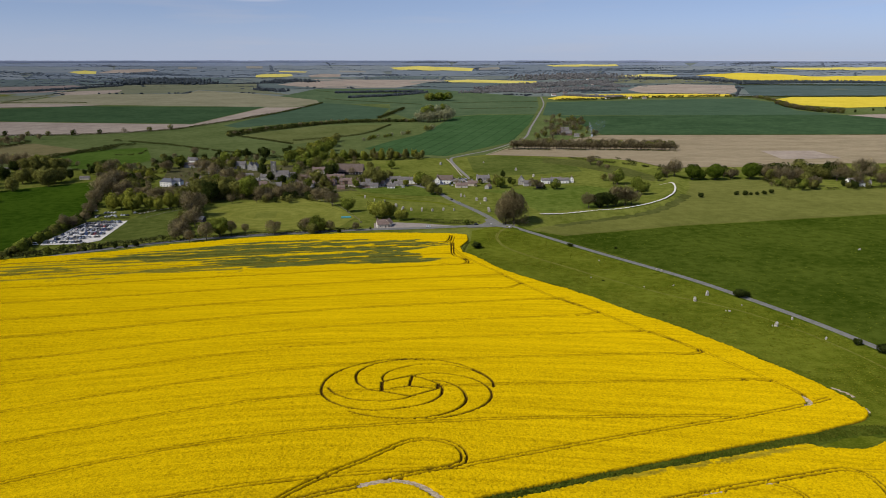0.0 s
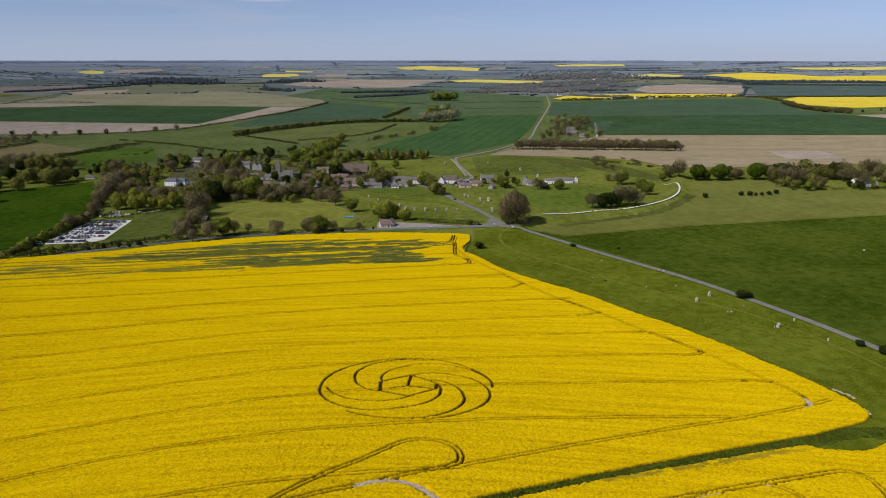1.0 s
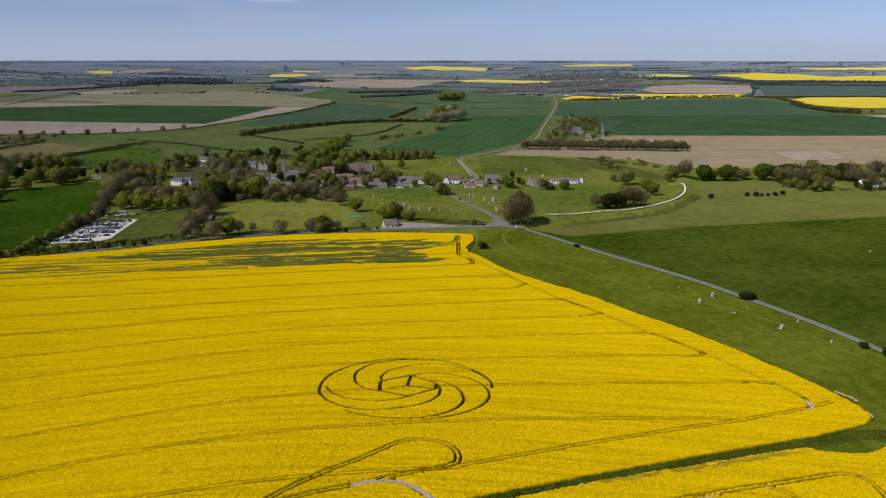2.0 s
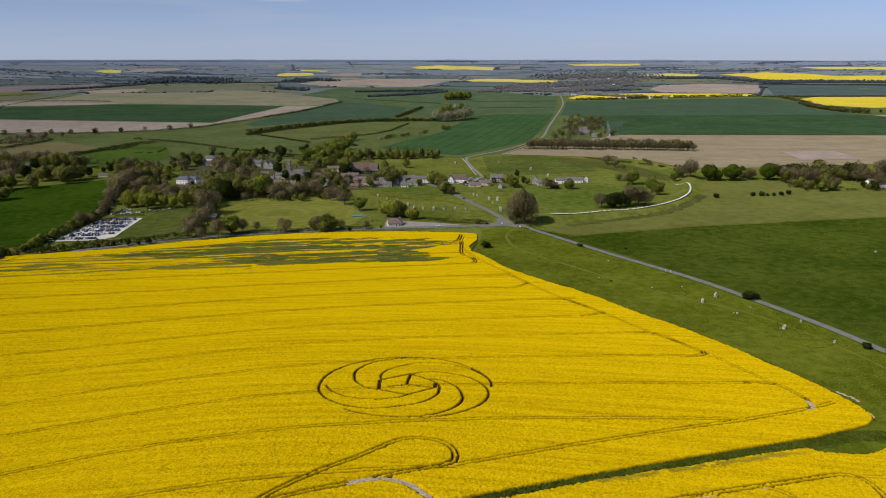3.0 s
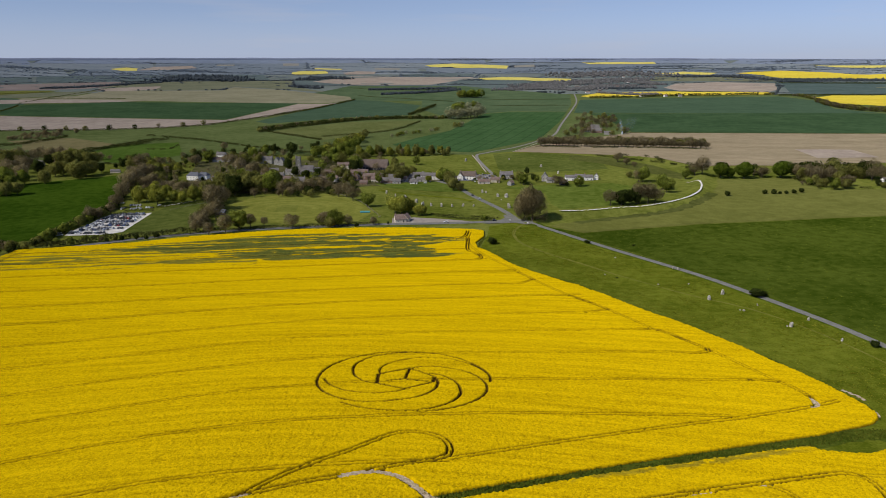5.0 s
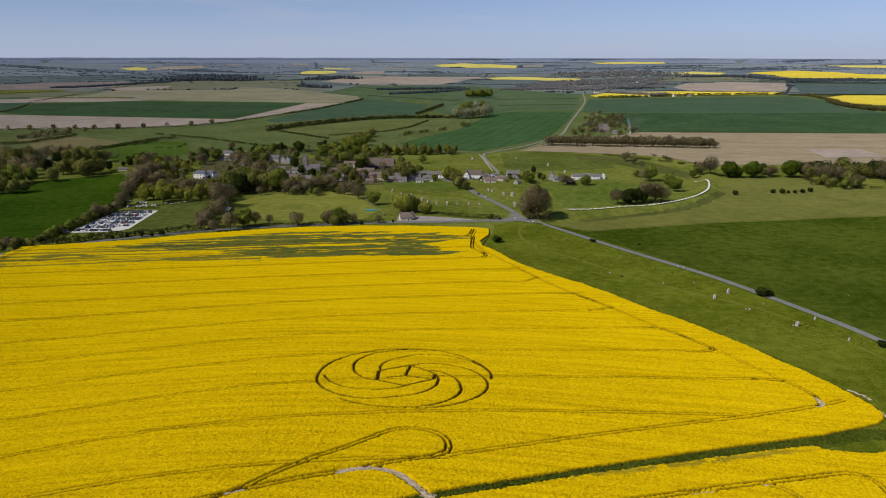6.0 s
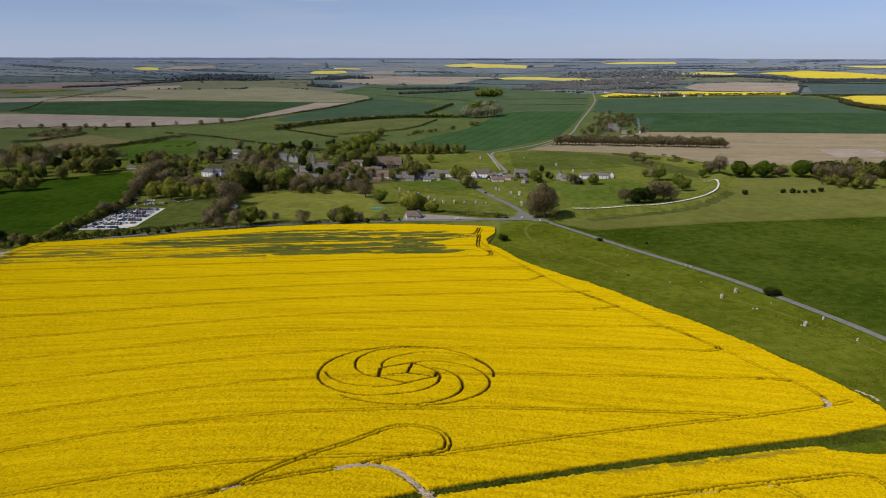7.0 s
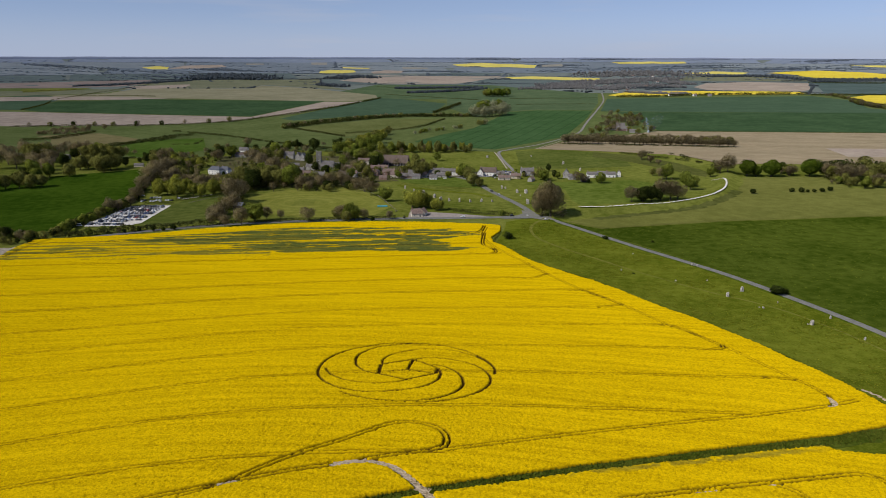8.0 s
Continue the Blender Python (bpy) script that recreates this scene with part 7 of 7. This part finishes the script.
def church(place, turn):
    x, y = place
    root = thing("church", "grey stone church with a battlemented tower and slate roofs", "church")
    tower = part("tower", boxed(-2.9, 2.9, -2.9, 2.9, -0.5, 22.6, bevel=0.12), CHURCH_STONE, root)
    bm = bmesh.new()
    for side in range(4):
        for k in range(5):
            m = Matrix.Rotation(side * math.pi / 2, 4, "Z")
            p = m @ Vector((-2.6 + k * 1.3, -2.75, 0))
            box(bm, p.x - 0.38, p.x + 0.38, p.y - 0.38, p.y + 0.38, 22.6, 23.6)
    part("battlement", bm, CHURCH_STONE, tower)
    bm = boxed(-3.3, -2.1, -3.3, -2.1, -0.5, 24.6, bevel=0.1)
    bmesh.ops.create_cone(bm, cap_ends=True, segments=4, radius1=0.8, radius2=0.02, depth=1.6, matrix=Matrix.Translation((-2.7, -2.7, 25.4)) @ Matrix.Rotation(math.pi / 4, 4, "Z"))
    part("stair_turret", bm, CHURCH_STONE, tower)
    for px, length, depth, eave, ridge, py in ((11, 16, 9, 7.0, 11.5, 0), (9, 12, 5, 4.2, 6.5, -6.0), (23, 9, 7, 5.5, 9.2, 0)):
        bm = gable_wall(length, depth, eave, ridge)
        bm.transform(Matrix.Translation((px, py, 0)))
        part("wall", bm, STONE_WALL, root)
        bm = roof_shell(length, depth, eave, ridge, 0.25, 0.3)
        bm.transform(Matrix.Translation((px, py, 0)))
        part("roof", bm, SLATE, root)
        for k in range(3):
            add_window(root, px - length / 3 + k * length / 3, py - depth / 2 - 0.01, eave - 2.4)
    for z in (12.0, 19.0):
        add_window(root, 0, -2.92, z)
    root.matrix_basis = pose(x, y, gz(x, y), 0, 0, turn)


church((-220, 952), 4)


# ---- cars ----
TYRE = material("tyre_rubber", (0.015, 0.015, 0.016), (0.03, 0.03, 0.032), 1.0, 8.0, bump=0.0)
PAINTS = [("white", (0.72, 0.72, 0.72)), ("silver", (0.48, 0.50, 0.53)), ("dark grey", (0.06, 0.065, 0.075)), ("black", (0.018, 0.018, 0.022)), ("blue", (0.05, 0.09, 0.22)), ("red", (0.30, 0.03, 0.03)), ("pale blue", (0.30, 0.36, 0.46))]


def car_body(length, tall, van):
    bm = bmesh.new()
    w = 0.88
    front, back = length / 2, -length / 2
    low = [(back, 0.3), (front, 0.3), (front, 0.68), (front - 0.15, 0.8), (front - 1.05, 0.95), (back + 0.1, 1.0), (back, 0.85)]
    rings = [[bm.verts.new((x, s * (w - (0.05 if z > 0.9 else 0)), z)) for x, z in low] for s in (-1, 1)]
    bm.faces.new(rings[0])
    bm.faces.new(rings[1][::-1])
    for k in range(len(low)):
        j = (k + 1) % len(low)
        bm.faces.new((rings[0][j], rings[0][k], rings[1][k], rings[1][j]))
    roof = [(front - (0.9 if van else 1.75), tall - 0.1), (back + (0.1 if van else 0.45), tall - 0.04)]
    box(bm, roof[1][0], roof[0][0], -w + 0.18, w - 0.18, tall - 0.08, tall, bevel=0.03)
    bmesh.ops.recalc_face_normals(bm, faces=bm.faces[:])
    return bm


def car_glass(length, tall, van):
    bm = bmesh.new()
    front, back, w = length / 2, -length / 2, 0.82
    side = [(back + 0.12, 0.97), (front - 1.0, 0.93), (front - (0.85 if van else 1.7), tall - 0.07), (back + (0.12 if van else 0.42), tall - 0.07)]
    rings = [[bm.verts.new((x, s * (w - (0.14 if z > 1.1 else 0)), z)) for x, z in side] for s in (-1, 1)]
    bm.faces.new(rings[0])
    bm.faces.new(rings[1][::-1])
    for k in range(4):
        j = (k + 1) % 4
        bm.faces.new((rings[0][j], rings[0][k], rings[1][k], rings[1][j]))
    bmesh.ops.recalc_face_normals(bm, faces=bm.faces[:])
    return bm


def make_car(colour, rgb, length, tall, van=False):
    root = thing("van" if van else "car", f"{colour} {'van' if van else 'car'} parked on pale gravel", "van" if van else "car", "cars in the car park")
    paint = material(f"{colour}_car_paint", tuple(0.85 * c for c in rgb), rgb, 0.5, 3.0, rough=0.4, bump=0.0, gloss=0.22)
    part("body", car_body(length, tall, van), paint, root)
    part("glazing", car_glass(length, tall, van), GLASS, root)
    bm = bmesh.new()
    bmesh.ops.create_cone(bm, cap_ends=True, segments=10, radius1=0.32, radius2=0.32, depth=0.22, matrix=Matrix.Rotation(math.pi / 2, 4, "X"))
    me = bpy.data.meshes.new("wheel")
    bm.to_mesh(me)
    bm.free()
    me.materials.append(TYRE)
    for x in (-length * 0.3, length * 0.3):
        for y in (-0.8, 0.8):
            part_data("wheel", me, root).matrix_basis = pose(x, y, 0.32)
    return root


cars = [make_car(n, rgb, rnd(4.0, 4.6), rnd(1.42, 1.6)) for n, rgb in PAINTS] + [make_car("white", (0.74, 0.74, 0.74), 5.2, 2.2, True)]
waiting = set(range(len(cars)))


def park(k, x, y, turn, lift=0.25):
    m = pose(x, y, gz(x, y) + lift, 0, 0, turn)
    if k in waiting:
        waiting.discard(k)
        cars[k].matrix_basis = m
        return cars[k]
    return copy_thing(cars[k], m)


LOT = [(-341, 610), (-318, 613), (-303, 624), (-306, 652), (-310, 688), (-312, 702), (-343, 694), (-344, 675), (-343, 650)]
for row in (616, 628.5, 633.7, 645, 650.2, 660.5, 665.7, 676, 681.2, 692, 697.2):
    for x in np.arange(-362, -290, 2.55):
        y = row + 0.10 * (x + 325)
        if inside(np.array(x), np.array(y), LOT) and random.random() < (0.92 if 638 < row < 700 else 0.75):
            k = random.choices(range(8), (17, 8, 28, 34, 10, 2, 2, 2))[0]
            park(k, x + rnd(-0.25, 0.25), y + rnd(-0.4, 0.4), 93 + rnd(-4, 4) + random.choice((0, 180)))
for k, (x, y), turn in ((7, (-347, 607), 20), (0, (-14, 668), 175), (3, (31, 677), 10), (0, (-314, 737), 60), (1, (-360, 749), 20), (3, (-323, 860), 40), (1, (-63, 895), 10), (0, (-49, 883), 170), (3, (-44, 891), 90), (1, (-13, 894), 80), (2, (-10, 889), 80), (4, (-11, 898), 85), (0, (11, 893), 100), (1, (15, 893), 95), (2, (-70, 887), 0), (1, (-65, 891), 5), (0, (-94, 905), 20), (0, (-86, 893), 10), (3, (-80, 892), 5), (1, (-74, 908), 15), (0, (-62, 938), 80), (2, (-57, 944), 70), (1, (-25, 896), 5), (0, (-17, 909), 0), (0, (-7, 903), 10), (1, (2, 903), 5), (4, (27, 900), 85), (0, (33, 905), 100), (2, (8, 899), 95), (3, (9, 803), 112), (1, (17, 783), 112)):
    tagged(park(k, x, y, turn, 0.5), "parked car beside a village road" if k != 7 else "white van beside the car park hedge", group="cars by the roads")


for x0, x1, row in ((-346, -313, 722), (-349, -314, 727.5), (-352, -330, 742)):
    for x in np.arange(x0, x1, 3.1):
        if random.random() < 0.55:
            tagged(park(random.choices(range(8), (30, 20, 18, 20, 6, 2, 3, 3))[0], x, row + 0.1 * (x + 325) + rnd(-0.5, 0.5), 93 + rnd(-6, 6)), "parked car on grass beyond the car park", group="cars on the grass")
# Vans added as stand-ins for unidentified white shapes behind the tree row.
for x, y in ((338, 1297), (346, 1293), (367, 1299), (378, 1296), (386, 1301)):
    tagged(park(7, x, y, rnd(0, 180)), "white van as a stand-in for pale shapes behind trees", group="vans behind the tree row")


for outline in YARDS:
    xs, ys = [p[0] for p in outline], [p[1] for p in outline]
    for y in np.arange(min(ys) + 2, max(ys) - 1, 7.5):
        for x in np.arange(min(xs) + 1, max(xs), 2.9):
            if inside(np.array(x), np.array(y), outline) and random.random() < 0.62:
                ob = park(random.choices(range(8), (30, 22, 14, 14, 8, 3, 8, 1))[0], x + rnd(-0.3, 0.3), y + rnd(-0.6, 0.6), 90 + rnd(-8, 8))
                tagged(ob, "parked car in a village yard", group="cars in the village yards")


# ---- standing stones ----
SARSEN = material("grey_sarsen_stone", (0.27, 0.25, 0.2), (0.64, 0.59, 0.5), 0.6, 3.0, bump=0.6)


def make_stone(seed):
    r = np.random.RandomState(seed)
    bm = bmesh.new()
    bmesh.ops.create_icosphere(bm, subdivisions=3, radius=1)
    lean = r.uniform(-0.15, 0.15, 2)
    for v in bm.verts:
        n = noise.noise(v.co * 1.3 + Vector((seed * 3.1, 0, 0))) * 0.3 + noise.noise(v.co * 4 + Vector((seed, 0, 0))) * 0.08
        c = v.co * (1 + n)
        h = c.z * 0.62 + 0.45
        c.x = max(-0.62, min(0.62, c.x)) * (1.0 - 0.25 * max(0, h))
        c.y = max(-0.42, min(0.42, c.y))
        v.co = Vector((c.x * 0.62 + lean[0] * h, c.y * 0.62 + lean[1] * h, h))
    me = bpy.data.meshes.new("standing_stone")
    bm.to_mesh(me)
    bm.free()
    me.materials.append(SARSEN)
    return me


STONES = [make_stone(3 + k) for k in range(5)]


def stand(places, label, group, wide=1.0, tall=1.0):
    for k, (x, y, h) in enumerate(places):
        h *= tall
        ob = tagged(new("standing_stone", STONES[(k * 3 + len(group)) % 5]), label, "stone", group)
        ob.matrix_basis = pose(x, y, gz(x, y), 0, 0, rnd(0, 360)) @ Matrix.Diagonal((h * wide, h * wide, h, 1))


stand([(163, 454, 2.9), (175, 466, 3.0), (196, 409, 3.0), (194, 409, 1.0), (190, 445, 1.3), (211, 421, 1.9), (216, 390, 1.6), (161, 522, 1.7), (158, 525, 1.7)], "upright grey sarsen stone of the avenue", "stones of the avenue", 0.8)
stand([(178, 434, 1.1), (176, 435, 0.7), (138, 484, 0.8), (159, 487, 0.8), (341, 585, 1.4), (106, 506, 0.8), (121, 552, 0.9)], "small low grey stone in rough grass", "low stones of the avenue", 1.6)
stand([(-88, 817, 2.5), (-76, 800, 1.9), (-63, 784, 3.1), (-50, 765, 3.0), (-42, 750, 2.9), (-33, 747, 2.3), (-22, 743, 2.9), (-11, 743, 2.0), (0, 746, 2.3), (11, 746, 1.7)], "pale upright sarsen stone inside the earthwork", "stones of the circle", 0.95, 1.3)
stand([(20, 825, 2.6), (24, 822, 1.9), (37, 801, 2.5), (46, 798, 3.1), (47, 740, 3.5), (40, 782, 0.9), (101, 1023, 2.8), (-4, 1079, 2.9), (60, 1097, 1.7), (119, 968, 2.6)], "pale upright sarsen stone inside the earthwork", "stones of the circle", 1.1, 1.3)


# ---- small things ----
TARP = material("turquoise_tarpaulin", (0.06, 0.22, 0.24), (0.10, 0.32, 0.33), 0.5, 3.0, rough=0.5, bump=0.3)
WOOD = material("grey_weathered_wood", (0.20, 0.17, 0.13), (0.34, 0.30, 0.24), 0.8, 6.0, bump=0.3)
SIGN = material("white_sign_paint", (0.62, 0.62, 0.60), (0.76, 0.76, 0.74), 0.8, 6.0, bump=0.0)


def pitch_cover(place):
    x, y = place
    bm = bmesh.new()
    box(bm, -5.0, 5.0, -2.8, 2.8, 0.0, 1.1, bevel=0.4)
    for v in bm.verts:
        v.co.z += 0.12 * noise.noise(v.co * 0.7)
    root = thing("pitch_cover", "turquoise tarpaulin cover on the cricket ground", "cover")
    part("tarpaulin", bm, TARP, root)
    root.matrix_basis = pose(x, y, gz(x, y) + 0.2, 0, 0, 8)


pitch_cover((-96, 712))


def signpost(place, label):
    x, y = place
    root = thing("signpost", label, "sign", "signs at the junction")
    part("post", boxed(-0.07, 0.07, -0.07, 0.07, -0.3, 2.4, bevel=0.02), WOOD, root)
    part("board", boxed(-0.75, 0.75, -0.12, -0.08, 1.5, 2.5, bevel=0.02), SIGN, root, "blank white board")
    root.matrix_basis = pose(x, y, gz(x, y), 0, 0, rnd(-30, 30))


for place in ((61, 663), (45, 675), (-67, 660)):
    signpost(place, "white road sign on a wooden post")


def field_gate(place, turn):
    x, y = place
    root = thing("field_gate", "weathered wooden field gate by the lane", "gate")
    for s in (-1.9, 1.9):
        part("post", boxed(s - 0.12, s + 0.12, -0.12, 0.12, -0.3, 1.5, bevel=0.02), WOOD, root)
    for k in range(5):
        part("rail", boxed(-1.78, 1.78, -0.04, 0.04, 0.25 + 0.24 * k, 0.36 + 0.24 * k), WOOD, root)
    root.matrix_basis = pose(x, y, gz(x, y), 0, 0, turn)


def fence(label, line):
    p = curve(line, 3.0)
    root = thing("fence", label, "fence")
    post = bpy.data.meshes.new("post")
    bm = boxed(-0.08, 0.08, -0.08, 0.08, -0.3, 1.25)
    bm.to_mesh(post)
    bm.free()
    post.materials.append(WOOD)
    for (x, y), (u, v) in zip(p, p[1:]):
        turn, long = math.degrees(math.atan2(v - y, u - x)), math.dist((x, y), (u, v))
        part_data("post", post, root).matrix_basis = pose(x, y, gz(x, y), 0, 0, turn)
        for z in (0.55, 1.05):
            part("rail", boxed(0, long, -0.03, 0.03, z - 0.06, z + 0.06), WOOD, root).matrix_basis = pose(x, y, gz(x, y), 0, 0, turn)


fence("pale weathered fence round the cricket ground", [(-141, 809), (-123, 789), (-106, 760), (-93, 728), (-81, 699)])
fence("pale weathered fence beside the car park field", [(-295, 717), (-282, 744), (-266, 759)])
field_gate((65, 670), 40)
field_gate((-79, 691), 70)


# ---- bonfire smoke by the farm ----
def smoke_material(name, dense):
    mt = bpy.data.materials.new(name)
    mt.use_nodes = True
    nt = mt.node_tree
    mix, clear, pale = nt.nodes.new("ShaderNodeMixShader"), nt.nodes.new("ShaderNodeBsdfTransparent"), nt.nodes.new("ShaderNodeBsdfDiffuse")
    pale.inputs["Color"].default_value = (0.74, 0.80, 0.86, 1)
    mix.inputs["Fac"].default_value = dense
    both, thin = nt.nodes.new("ShaderNodeMixShader"), nt.nodes.new("ShaderNodeBsdfTranslucent")
    thin.inputs["Color"].default_value = (0.80, 0.86, 0.92, 1)
    nt.links.new(pale.outputs[0], both.inputs[1])
    nt.links.new(thin.outputs[0], both.inputs[2])
    nt.links.new(clear.outputs[0], mix.inputs[1])
    nt.links.new(both.outputs[0], mix.inputs[2])
    nt.links.new(mix.outputs[0], nt.nodes["Material Output"].inputs["Surface"])
    return mt


def smoke_plume(place):
    x, y = place
    root = thing("smoke_plume", "thin white bonfire smoke drifting beside a farm", "smoke")
    for name, dense, low, high, drift_x, start, end in (("smoke_base", 0.6, 0.5, 6.0, 1.0, 2.4, 1.5), ("smoke_wisp", 0.12, 3.0, 30.0, -5.0, 1.6, 4.0), ("smoke_haze", 0.02, 1.0, 34.0, 22.0, 10.0, 19.0)):
        verts, faces = [], []
        path, radii = [], []
        for k in range(11):
            t = k / 10
            path.append(np.array([drift_x * t ** 1.5 + noise.noise((t * 4, start, 0)) * 2 * t, 3 * t, low + (high - low) * t]))
            radii.append((start + (end - start) * t) * math.sin(math.pi * min(0.97, 0.1 + 0.9 * t)) ** 0.6 * (1 + 0.3 * noise.noise((t * 6, end, 3))))
        tube(verts, faces, path, radii, 14)
        part_data(name, mesh_data(name, verts, faces, [smoke_material("thin_white_" + name, dense)], smooth=True), root)
    root.matrix_basis = pose(x, y, gz(x, y))


smoke_plume((291, 1455))
